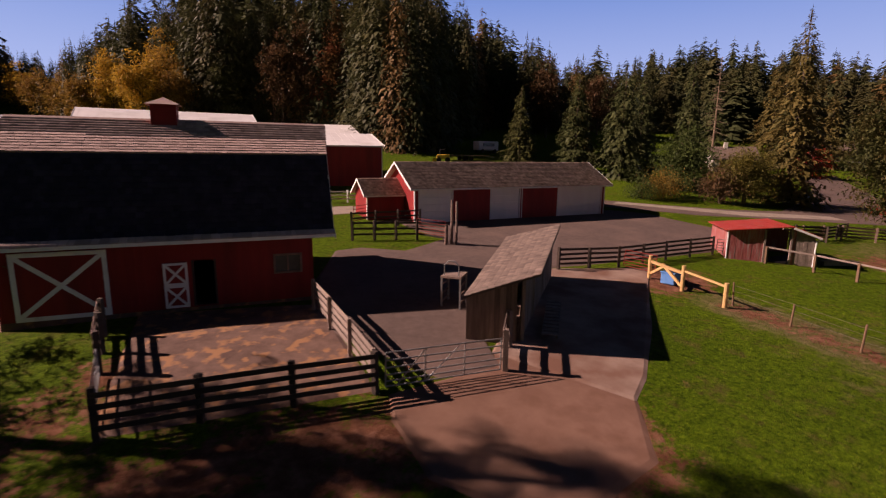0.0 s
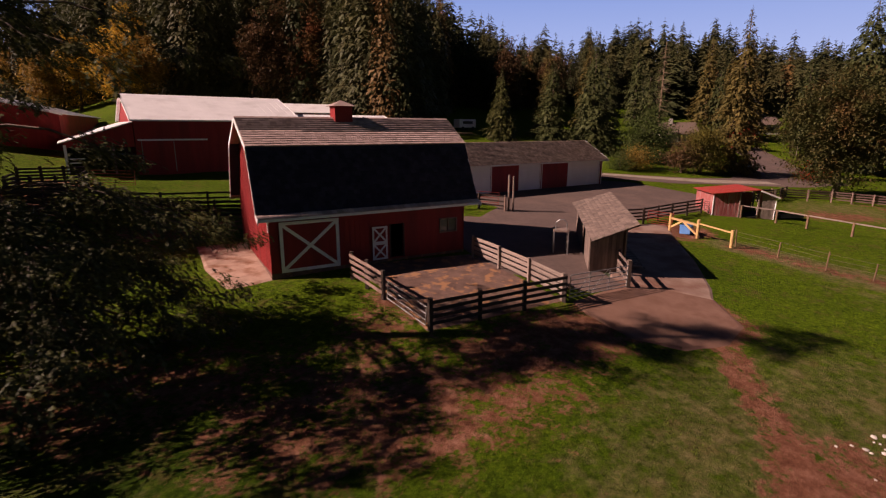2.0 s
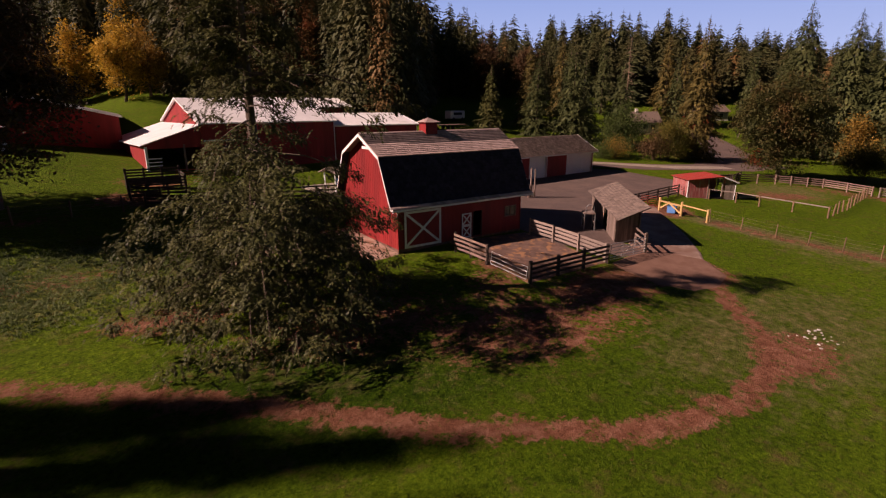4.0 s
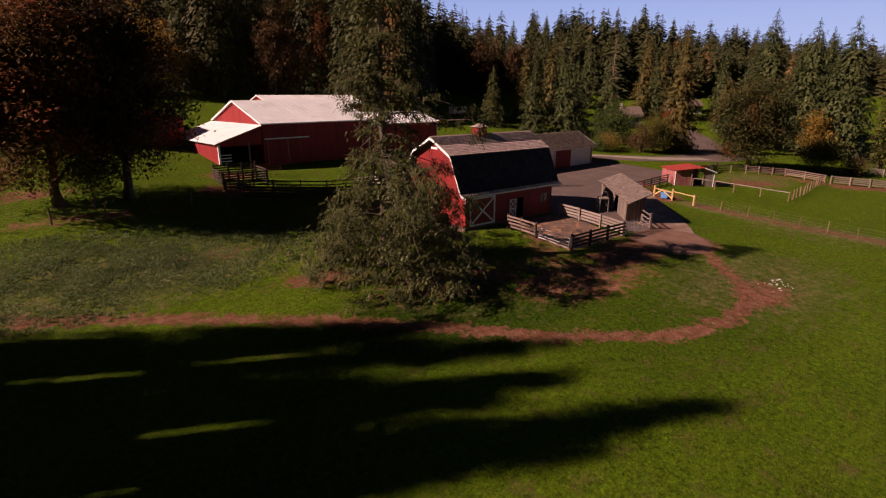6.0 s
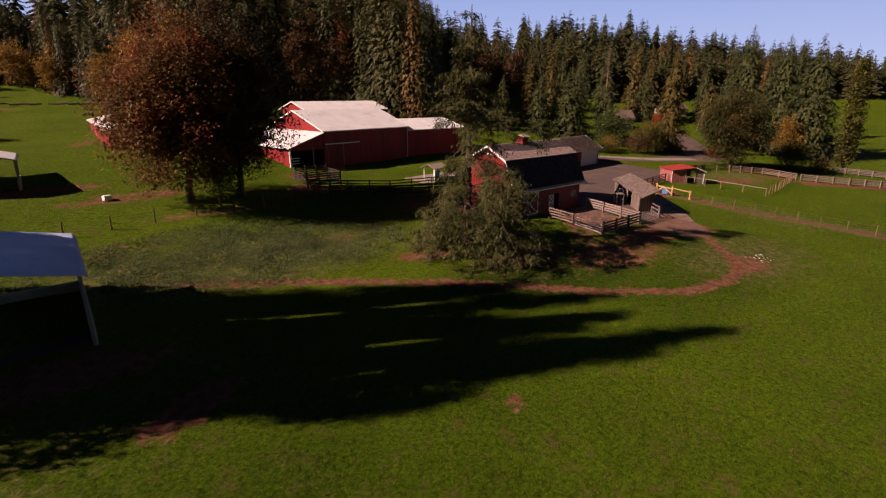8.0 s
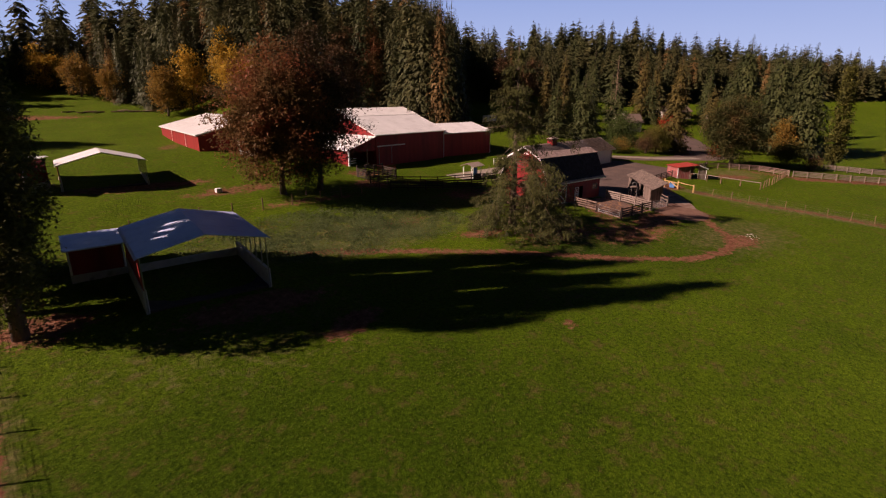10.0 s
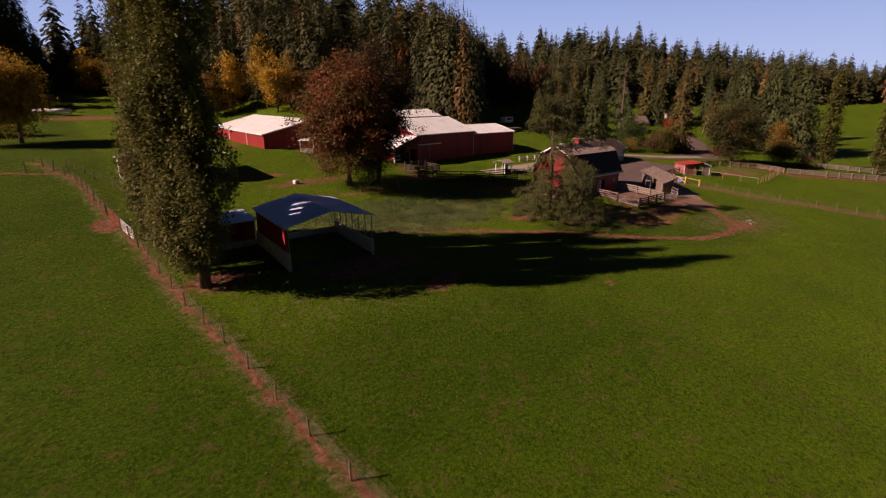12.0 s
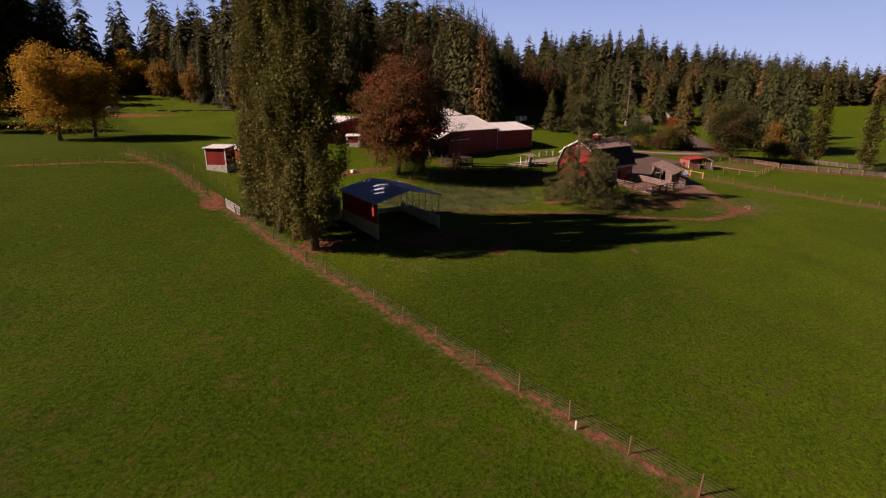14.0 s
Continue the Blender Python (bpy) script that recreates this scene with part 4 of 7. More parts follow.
def build_carport(name, label, x, y, z, lx, ly, eave, rise, roof_mat, climb=0.0):
    """An open metal shelter with a low-pitched roof, ridge along y, on concrete kerb walls."""
    b = thing(name, label, "shelter", pose(x, y, z))
    half = lx / 2
    pts = [(-0.3, eave - 0.14), (-0.12, eave), (half, eave + rise), (lx + 0.12, eave), (lx + 0.3, eave - 0.14)]
    for i, ((xa, za), (xb, zb)) in enumerate(zip(pts, pts[1:])):
        bm = bmesh.new()
        vs = [bm.verts.new((xx, yy, zz)) for yy in (-0.3, ly + 0.3) for xx, zz in ((xa, za), (xb, zb), (xb, zb + 0.06), (xa, za + 0.06))]
        for f in ((0, 1, 2, 3), (7, 6, 5, 4), (0, 4, 5, 1), (1, 5, 6, 2), (2, 6, 7, 3), (3, 7, 4, 0)):
            bm.faces.new([vs[k] for k in f])
        bmesh.ops.recalc_face_normals(bm, faces=bm.faces[:])
        part("roof_sheet", bm, roof_mat, b)
    n = 6
    for k in range(n + 1):
        yy = ly * k / n
        for xx in (0.03, lx - 0.03):
            part("post", box((xx - 0.04, yy - 0.04, -1.2), (xx + 0.04, yy + 0.04, eave)), STEEL, b)
        bm = bmesh.new()
        for (xa, za), (xb, zb) in zip(pts[1:-1], pts[2:-1]):
            add_beam(bm, (xa, yy, za - 0.05), (xb, yy, zb - 0.05), 0.06, 0.08)
        part("truss", bm, STEEL, b)
    part("side_panel", box((-0.06, 0, 1.2), (0.0, ly, eave - 0.05)), RED, b, "red corrugated side panel")
    part("kerb_wall", box((-0.12, 0, -1.4), (0.14, ly, 1.2), 0.02), PALE_CONCRETE, b, "pale concrete kerb wall")
    part("kerb_wall", box((lx - 0.14, 0.0, -1.4), (lx + 0.12, ly, 0.95), 0.02), PALE_CONCRETE, b, "pale concrete kerb wall")
    part("back_kerb", box((0.14, ly - 0.2, -1.4), (lx - 0.14, ly, 0.4), 0.02), PALE_CONCRETE, b)
    part("floor", box((0.14, 0, -1.2), (lx - 0.14, ly - 0.2, gz(x + lx / 2, y) - z + 0.08)), MUD, b)
    # the shelter follows the slope that it stands on
    for ob in b.children:
        for v in ob.data.vertices:
            v.co.z += climb * v.co.y
    return b


build_carport("hay_shelter", "open metal shelter, white roof tinted with blue skylight, red side panel, concrete kerbs", -64.2, 16.5, 0.35, 9.2, 8.8, 3.75, 1.0, SKYLIT_METAL, 0.045)
build_carport("pasture_shelter", "white-roofed metal shelter with red side panel", -67.5, 53.2, 3.95, 9.4, 7.0, 3.3, 1.3, METAL_ROOF)


def build_hut(name, label, m, lx, ly, h, roof_mat):
    b = thing(name, label, "shed", m)
    part("wall", box((0, 0, 0.8), (0.12, ly, h)), RED, b)
    part("wall", box((0.12, 0, 0.8), (lx * 0.95, 0.12, h)), RED, b)
    part("wall", box((lx - 0.12, 0, 0.8), (lx, ly, h)), RED, b)
    part("wall", box((0.12, ly - 0.12, 0.8), (lx - 0.12, ly, h)), RED, b)
    part("base", box((-0.06, -0.06, -0.8), (lx + 0.06, ly + 0.06, 0.8), 0.02), PALE_CONCRETE, b, "pale concrete base")
    for x in (0, lx - 0.1):
        part("corner_board", box((x - 0.03, -0.05, 0.8), (x + 0.13, 0.1, h)), WHITE, b)
    bm = prism([(-0.3, h), (ly + 0.3, h + 0.25), (ly + 0.3, h + 0.35), (-0.3, h + 0.1)], -0.3, lx + 0.3)
    part("roof", bm, roof_mat, b)


build_hut("loafing_hut", "small red hut on a pale concrete base", pose(-73.4, 55.2, 4.45, 0, 0, -42), 3.4, 3.4, 3.5, METAL_ROOF)
build_hut("field_hut", "small white-roofed red hut on a pale base", pose(-42.3, 65.6, gz(-41, 66) - 0.1, 0, 0, -35), 2.6, 2.4, 2.2, METAL_ROOF)
build_hut("calf_hut", "small red hut with a white metal roof tinted with blue skylight beside the shelter", pose(-68.3, 25.8, 0.2, 0, 0, 0), 4.0, 4.6, 2.9, SKYLIT_METAL)


def build_wood_shed():
    """The old board shed, open to the slab, with a leaning roof of grey shakes."""
    b = thing("wooden_shed", "weathered grey board shed with a sagging shake roof", "shed")
    FL, FR, BR, BL = Vector((4.0, 16.65, 1.15)), Vector((6.95, 15.85, 2.02)), Vector((13.4, 24.35, 2.62)), Vector((10.5, 25.55, 1.8))
    nrm = (FR - FL).cross(BL - FL).normalized()
    if nrm.z < 0:
        nrm = -nrm
    bm = bmesh.new()
    vs = [bm.verts.new(p + nrm * d) for d in (0, 0.08) for p in (FL, FR, BR, BL)]
    for f in ((3, 2, 1, 0), (4, 5, 6, 7), (0, 1, 5, 4), (1, 2, 6, 5), (2, 3, 7, 6), (3, 0, 4, 7)):
        bm.faces.new([vs[i] for i in f])
    part("roof_deck", bm, SHAKE_GREY, b)
    V, F = [], []
    rows = 10
    for r in range(rows):
        x = 0.0
        while x < 1.0:
            w = rng.uniform(0.018, 0.034)
            a, c = x + 0.001, min(1.0, x + w - 0.001)
            x += w
            s0, s1 = r / rows, min(1.0, (r + 1) / rows + 0.02)
            up = 0.11 + rng.uniform(0, 0.03)
            i = len(V)
            for s, t in ((s0, up), (s1, 0.085), (s0, up - 0.035)):
                for q in (a, c):
                    p = (FL.lerp(BL, q)).lerp(FR.lerp(BR, q), s) + nrm * t
                    V.append(tuple(p))
            F += [(i, i + 1, i + 3, i + 2), (i + 4, i + 5, i + 1, i)]
    tagged(soup("shake_covering", V, F, SHAKE_GREY, b), kind="stuff")
    # front wall of upright boards under the slope
    a, c = Vector((4.3, 17.1, 0)), Vector((6.25, 16.45, 0))
    n = 9
    for i in range(n):
        p, q = a.lerp(c, i / n), a.lerp(c, (i + 0.96) / n)
        mid = (p + q) / 2
        u = (i + 0.5) / n
        top = (FL.lerp(FR, 0.12 + 0.72 * u)).z - 0.02
        part("board", beam((mid.x, mid.y, gz(mid.x, mid.y) - 0.1), (mid.x, mid.y, top), (q - p).length, 0.03, (c - a).cross(Vector((0, 0, 1))).normalized()), OLD_WOOD, b)
    # long low side
    a2, c2 = Vector((4.35, 17.2, 0)), Vector((10.7, 25.15, 0))
    n = 34
    for i in range(n):
        if 9 < i < 15:
            continue
        p, q = a2.lerp(c2, i / n), a2.lerp(c2, (i + 0.96) / n)
        mid = (p + q) / 2
        top = FL.lerp(BL, (i + 0.5) / n).z + 0.05
        part("board", beam((mid.x, mid.y, gz(mid.x, mid.y) - 0.1), (mid.x, mid.y, top), (q - p).length, 0.03, (c2 - a2).cross(Vector((0, 0, 1))).normalized()), OLD_WOOD, b)
    # posts of the open side and the back wall
    for u in (0.02, 0.3, 0.6, 0.97):
        p = Vector((6.45, 16.4, 0)).lerp(Vector((12.9, 24.55, 0)), u)
        part("post", beam((p.x, p.y, gz(p.x, p.y) - 0.2), (p.x, p.y, FR.lerp(BR, u).z - 0.1), 0.14, 0.14, (1, 0, 0)), OLD_WOOD, b)
    a4, c4 = Vector((6.55, 16.6, 0)), Vector((13.0, 24.5, 0))
    for i in range(36):
        mid = a4.lerp(c4, (i + 0.5) / 36)
        top_z = FR.lerp(BR, (i + 0.5) / 36).z - 0.16 - rng.uniform(0, 0.12)
        part("board", beam((mid.x, mid.y, gz(mid.x, mid.y) + rng.uniform(-0.1, 0.05)), (mid.x, mid.y, top_z), 0.27, 0.03, (c4 - a4).cross(Vector((0, 0, 1))).normalized()), OLD_WOOD, b)
    a3, c3 = Vector((10.8, 25.15, 0)), Vector((12.9, 24.6, 0))
    for i in range(8):
        mid = a3.lerp(c3, (i + 0.5) / 8)
        part("board", beam((mid.x, mid.y, gz(mid.x, mid.y) - 0.1), (mid.x, mid.y, 1.8 + 0.07 * i), 0.26, 0.03, (0, 1, 0)), OLD_WOOD, b)
    part("eave_beam", beam(FR + Vector((-0.35, 0.35, -0.1)), BR + Vector((-0.4, 0.1, -0.1)), 0.1, 0.14), OLD_WOOD, b)


build_wood_shed()


def build_red_shed():
    """The low faded shelter by the paddock: x along its front, a red metal roof with an uneven gable to the front."""
    b = thing("paddock_shelter", "faded red board shelter with a red metal roof", "shed", pose(29.3, 26.3, -0.78, 0, 0, -33.5))
    dp = 4.3

    def top(x):
        return 2.22 + 0.38 * x / 4.1 if x < 4.1 else 2.6 - 0.66 * (x - 4.1) / 1.7
    for k in range(9):
        x = 0.27 * k
        part("board", box((x, -0.03 - 0.008 * (k % 2), -0.3), (x + 0.262, 0.02, top(x) - 0.03)), RED_OLD, b)
    part("sill", box((0.0, -0.08, -0.35), (2.4, 0.06, -0.05)), FENCE_PALE, b)
    for k in range(6):
        x = 4.2 + 0.25 * k
        part("board", box((x, -0.03 - 0.008 * (k % 2), -0.45), (x + 0.24, 0.02, top(x + 0.25) - 0.04)), RED_OLD if k < 1 else FENCE_PALE, b)
    part("side_wall", box((0.0, 0.03, -0.4), (0.1, dp, 2.1)), RED_OLD, b)
    part("back_wall", box((0.1, dp - 0.1, -0.4), (5.6, dp, 1.85)), RED_OLD, b)
    part("partition", box((2.38, 0.03, -0.4), (2.46, dp - 0.1, 2.3)), RED_OLD, b)
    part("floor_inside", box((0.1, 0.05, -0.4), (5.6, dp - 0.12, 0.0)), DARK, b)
    for x, y, h in ((2.42, -0.06, 2.3), (4.15, -0.04, 2.5), (5.75, dp - 0.1, 1.8), (5.75, dp / 2, 1.8)):
        part("post", box((x - 0.06, y - 0.06, -0.5), (x + 0.06, y + 0.06, h)), FENCE_PALE, b)
    for xa, za, xb, zb in ((-0.28, 2.2, 4.1, 2.62), (4.1, 2.62, 6.1, 1.85)):
        bm = bmesh.new()
        vs = [bm.verts.new((xx, yy, zz)) for yy in (-0.35, dp + 0.3) for xx, zz in ((xa, za), (xb, zb), (xb, zb + 0.05), (xa, za + 0.05))]
        for f in ((0, 1, 2, 3), (7, 6, 5, 4), (0, 4, 5, 1), (1, 5, 6, 2), (2, 6, 7, 3), (3, 7, 4, 0)):
            bm.faces.new([vs[k] for k in f])
        bmesh.ops.recalc_face_normals(bm, faces=bm.faces[:])
        r_ = part("roof_slope", bm, RED_ROOF, b)
        for k in range(8):
            y = -0.1 + k * 0.6
            part("seam", beam((xa, y, za + 0.055), (xb, y, zb + 0.055), 0.04, 0.02), RED_ROOF, r_)
    part("barge_board", flat_bar((4.1, 2.55), (5.95, 1.86), -0.39, 0.15), WHITE, b, "white barge board")
    part("corner_board", box((-0.06, -0.06, -0.3), (0.0, 0.04, 2.2)), WHITE, b)
    part("downpipe", tube([(5.9, -0.36, 1.85), (5.72, -0.12, 1.65), (5.68, -0.1, -0.5)], 0.05), WHITE, b, "white downpipe")
    t_ = thing("feed_trough", "long low weathered timber trough beside the paddock shelter", "trough", pose(35.36, 23.32, gz(35.36, 23.32), 0, 0, -20))
    part("bottom", box((0, -0.2, 0), (2.6, 0.2, 0.08)), OLD_WOOD, t_)
    for y in (-0.22, 0.18):
        part("side", box((0, y, 0), (2.6, y + 0.05, 0.36)), FENCE_PALE, t_)
    for x in (0.0, 2.55):
        part("end", box((x, -0.17, 0.08), (x + 0.05, 0.18, 0.32)), OLD_WOOD, t_)


build_red_shed()


def build_house(name, label, m, lx, ly, h, rise, wall_mat, roof_mat):
    b = thing(name, label, "house", m)
    part("wall", prism([(0, -1), (0, h), (ly / 2, h + rise), (ly, h), (ly, -1)], 0, lx), wall_mat, b)
    for y0, y1 in ((-0.5, ly / 2), (ly + 0.5, ly / 2)):
        k = rise / (ly / 2)
        seam_roof(b, "roof_slope", -0.5, lx + 0.5, y0, h - 0.5 * k + 0.03, y1, h + rise + 0.03, roof_mat, 0.8)
    for x in (0.2 * lx, 0.55 * lx, 0.8 * lx):
        w = part("window", box((x - 0.6, -0.05, 0.9), (x + 0.6, 0.02, 2.1)), GLASS, b)
        part("window_frame", box((x - 0.7, -0.03, 0.8), (x + 0.7, -0.01, 2.2)), WHITE, w)
    part("chimney", box((lx * 0.3, ly * 0.4, h), (lx * 0.3 + 0.7, ly * 0.4 + 0.7, h + rise + 0.9)), STONE, b)


BROWN_ROOF = material("brown_roof_tiles", [(0.10, 0.07, 0.055), (0.18, 0.13, 0.10)], 4.0, rough=0.9, bump=0.2)
CREAM = material("cream_siding", [(0.50, 0.46, 0.38), (0.62, 0.58, 0.50)], 2.0, rough=0.8)
build_house("farmhouse", "cream house with a brown roof among trees", pose(85, 78, gz(85, 78) - 0.2, 0, 0, -35), 8, 7, 2.8, 2.4, CREAM, BROWN_ROOF)
build_house("distant_house", "small house with a grey roof beyond the drive", pose(127, 86.5, gz(127, 86.5) - 0.2, 0, 0, -30), 12, 8, 2.8, 2.0, CREAM, BROWN_ROOF)

# ---- fences ----
def unit_box_mesh(name, mat):
    bm = box((-0.5, -0.5, -0.5), (0.5, 0.5, 0.5))
    me = bpy.data.meshes.new(name)
    bm.to_mesh(me)
    bm.free()
    me.materials.append(mat)
    return me


def round_post_mesh(name, mat, r=0.5, seg=8):
    bm = tube([(0, 0, 0), (0, 0, 0.97), (0, 0, 1.0)], [r, r * 0.95, r * 0.7], seg)
    me = bpy.data.meshes.new(name)
    bm.to_mesh(me)
    bm.free()
    me.materials.append(mat)
    me.polygons.foreach_set("use_smooth", [True] * len(me.polygons))
    return me


BOARD_MESH = {}


def placed(name, me, m, parent):
    ob = new(name, me)
    ob.parent = parent
    ob.matrix_basis = m
    return ob


def beam_pose(a, b, w, h):
    a, b = Vector(a), Vector(b)
    x = (b - a).normalized()
    y = Vector((0, 0, 1)).cross(x)
    y = y.normalized() if y.length > 1e-4 else Vector((0, 1, 0))
    z = x.cross(y)
    m = Matrix((x, y, z)).transposed().to_4x4()
    m.translation = (a + b) / 2
    return m @ Matrix.Diagonal(((b - a).length, w, h, 1))


def board_mesh(mat):
    if mat.name not in BOARD_MESH:
        BOARD_MESH[mat.name] = unit_box_mesh("board", mat)
    return BOARD_MESH[mat.name]


def stations(pts, step):
    """Even stations along a line of points."""
    out = []
    for (x0, y0), (x1, y1) in zip(pts, pts[1:]):
        n = max(1, round(math.hypot(x1 - x0, y1 - y0) / step))
        out += [(x0 + (x1 - x0) * i / n, y0 + (y1 - y0) * i / n) for i in range(n)]
    return out + [pts[-1]]


def board_fence(label, pts, mat, height=1.35, boards=4, step=2.4, board_h=0.15, post_w=0.14, post_mat=None, name="board_fence", lean=0.02, side=1, z_off=0.0):
    x0, y0 = pts[0]
    f = thing(name, label, "fence", pose(x0, y0, gz(x0, y0)))
    zb = gz(x0, y0)
    st = stations(pts, step)
    pm, bm_ = board_mesh(post_mat or mat), board_mesh(mat)

    def loc(x, y, z):
        return Vector((x - x0, y - y0, gz(x, y) + z + z_off - zb))
    for x, y in st:
        dx, dy = rng.uniform(-lean, lean, 2)
        a, b = loc(x, y, -0.3), loc(x, y, height + 0.08)
        b += Vector((dx, dy, rng.uniform(-0.03, 0.05)))
        placed("post", pm, beam_pose(a, b, post_w, post_w), f)
    for (xa, ya), (xb, yb) in zip(st, st[1:]):
        d = Vector((xb - xa, yb - ya, 0)).normalized()
        n = Vector((-d.y, d.x, 0)) * (post_w / 2 + 0.018) * side
        for k in range(boards):
            z = height - board_h / 2 - k * (height - 0.18 - board_h / 2) / max(1, boards - 0.4)
            a = loc(xa, ya, z + rng.uniform(-0.02, 0.02)) + n - d * 0.03
            b = loc(xb, yb, z + rng.uniform(-0.02, 0.02)) + n + d * 0.03
            placed("board", bm_, beam_pose(a, b, 0.03, board_h), f)
    return f


def wire_fence(label, pts, step=3.4, height=1.25, wires=4, r=0.055, name="wire_fence", rail=None, wire_r=0.006):
    x0, y0 = pts[0]
    zb = gz(x0, y0)
    f = thing(name, label, "fence", pose(x0, y0, zb))
    st = stations(pts, step)
    tops = []
    for x, y in st:
        h = height * rng.uniform(0.94, 1.1)
        m = Matrix.Translation((x - x0, y - y0, gz(x, y) - zb - 0.2)) @ pose(0, 0, 0, rng.uniform(-3, 3), rng.uniform(-3, 3), rng.uniform(0, 360)) @ Matrix.Diagonal((2 * r, 2 * r, h + 0.2, 1))
        placed("post", ROUND_POST, m, f)
    for k in range(wires):
        z = height * (0.95 - k * 0.8 / wires)
        bm = bmesh.new()
        for (xa, ya), (xb, yb) in zip(st, st[1:]):
            add_beam(bm, (xa - x0, ya - y0, gz(xa, ya) - zb + z), (xb - x0, yb - y0, gz(xb, yb) - zb + z), wire_r * 2, wire_r * 2)
        part("wire", bm, WIRE, f)
    return f


ROUND_POST = round_post_mesh("post", POST_WOOD)


def tube_gate(label, a, b, mat, height=1.25, bars=6, name="tube_gate", brace=True, base=0.18):
    """A tubular farm gate hung from a to b."""
    (xa, ya), (xb, yb) = a, b
    ln = math.hypot(xb - xa, yb - ya)
    dz = gz(xb, yb) - gz(xa, ya)
    ang = math.degrees(math.atan2(yb - ya, xb - xa))
    g_ = thing(name, label, "gate", pose(xa, ya, gz(xa, ya), 0, -math.degrees(math.atan2(dz, ln)), ang))
    for x in (0.08, ln - 0.08):
        part("stile", tube([(x, 0, base), (x, 0, height)], 0.025), mat, g_)
    for k in range(bars):
        z = base + (height - base) * (k / (bars - 1)) ** 1.15
        part("bar", tube([(0.08, 0, z), (ln - 0.08, 0, z)], 0.028, 6), mat, g_)
    for x in ([ln * 0.33, ln * 0.66] if brace else []):
        part("upright", box((x - 0.02, -0.012, base), (x + 0.02, 0.012, height)), mat, g_)
    if brace:
        for p, q in ((0.1, 0.33), (0.33, 0.62)):
            part("brace", beam((ln * p, -0.03, base), (ln * q, -0.03, height), 0.01, 0.035), WHITE if p > 0.2 else mat, g_)
    return g_


# the barnyard pen
board_fence("dark-stained board fence round the barnyard pen", [(-7.83, 14.02), (-0.11, 14.23)], FENCE_DARK, 1.4, 4, 2.6, 0.16, 0.18, side=-1)
board_fence("weathered pale board fence between pen and yard", [(-0.12, 14.42), (-1.27, 21.26)], FENCE_PALE, 1.35, 4, 2.4, 0.2, 0.12, side=-1)
board_fence("dark-stained board fence beside the pen entrance", [(-8.56, 17.64), (-9.11, 20.68)], FENCE_BROWN, 1.4, 4, 1.45, 0.17, 0.17, post_mat=FENCE_DARK, side=1)
tube_gate("low grey tube gate of the pen", (-7.95, 14.22), (-8.51, 17.44), GATE_GREY, 1.05, 4, brace=False)
tube_gate("galvanised tube gate across the drive", (0.14, 14.23), (4.59, 14.42), GATE_GREY, 1.35, 6)
board_fence("thick weathered gate post and rail by the shed", [(4.79, 14.56), (5.8, 16.19)], OLD_WOOD, 1.5, 3, 2.2, 0.16, 0.2)
# behind the barn and the corral by the garage
board_fence("dark board fence behind the barn", [(-28.32, 45.22), (-23.55, 43.99), (-17.92, 42.13), (-11.12, 41.53), (-6.6, 40.39)], FENCE_DARK, 1.35, 3, 2.8)
board_fence("dark board fence of the livestock lane", [(-27.36, 41.75), (-19.25, 38.97), (-11.81, 37.07)], FENCE_DARK, 1.5, 4, 2.6, 0.2)
board_fence("dark board corral fence by the asphalt yard", [(3.14, 35.75), (7.96, 35.2), (9.68, 33.51)], FENCE_DARK, 1.35, 3, 1.8, 0.14, 0.16)
board_fence("dark board corral fence by the annex", [(3.8, 39.59), (9.8, 40.26)], FENCE_DARK, 1.3, 3, 2.0, 0.13, 0.15)
tube_gate("red tube gate of the corral", (8.33, 36.89), (10.29, 35.32), GATE_RED, 1.3, 6, brace=False)
tube_gate("red tube panel beside the annex", (4.32, 41.71), (8.85, 44.61), GATE_RED, 1.4, 6, brace=False)
board_fence("white rail fence by the track", [(3.29, 51.28), (7.73, 50.73)], WHITE, 1.2, 3, 2.1, 0.14, 0.14)
# yard's far side and the paddock
board_fence("dark-stained board fence along the asphalt yard", [(14.41, 25.91), (19.11, 25.88), (23.92, 26.71), (29.12, 27.37)], FENCE_DARK, 1.35, 4, 2.45, 0.14, 0.16)
tube_gate("red tube gate beside the yellow posts", (19.2, 25.66), (20.42, 23.89), GATE_RED, 1.25, 6, brace=False)
tube_gate("grey tube gate beside the paddock shelter", (29.21, 27.26), (30.32, 26.78), GATE_GREY, 1.2, 6, brace=False)


def build_brace_fence():
    x0, y0 = 19.4, 23.35
    zb = gz(x0, y0)
    f = thing("brace_fence", "fresh yellow timber post and rail brace", "fence", pose(x0, y0, zb))
    ps = [(0, 0), (0.25, -2.4), (0.5, -5.1)]
    zs = [gz(x0 + px, y0 + py) - zb for px, py in ps]
    for (px, py), z, h in zip(ps, zs, (1.45, 1.5, 1.35)):
        part("post", tube([(px, py, z - 0.3), (px, py, z + h)], 0.12, 10), NEW_WOOD, f, smooth=False)
    part("rail", beam((0, 0, zs[0] + 1.1), (ps[1][0], ps[1][1], zs[1] + 1.05), 0.14, 0.16), NEW_WOOD, f)
    part("rail", beam((ps[1][0], ps[1][1], zs[1] + 1.2), (ps[2][0], ps[2][1], zs[2] + 1.15), 0.1, 0.1), NEW_WOOD, f)
    part("brace", beam((0.02, -0.1, zs[0] + 0.35), (0.14, -1.1, zs[0] + 1.05), 0.12, 0.14), NEW_WOOD, f)
    part("brace", beam((0.22, -2.3, zs[1] + 0.3), (0.1, -0.9, zs[0] + 1.1), 0.12, 0.14), NEW_WOOD, f)


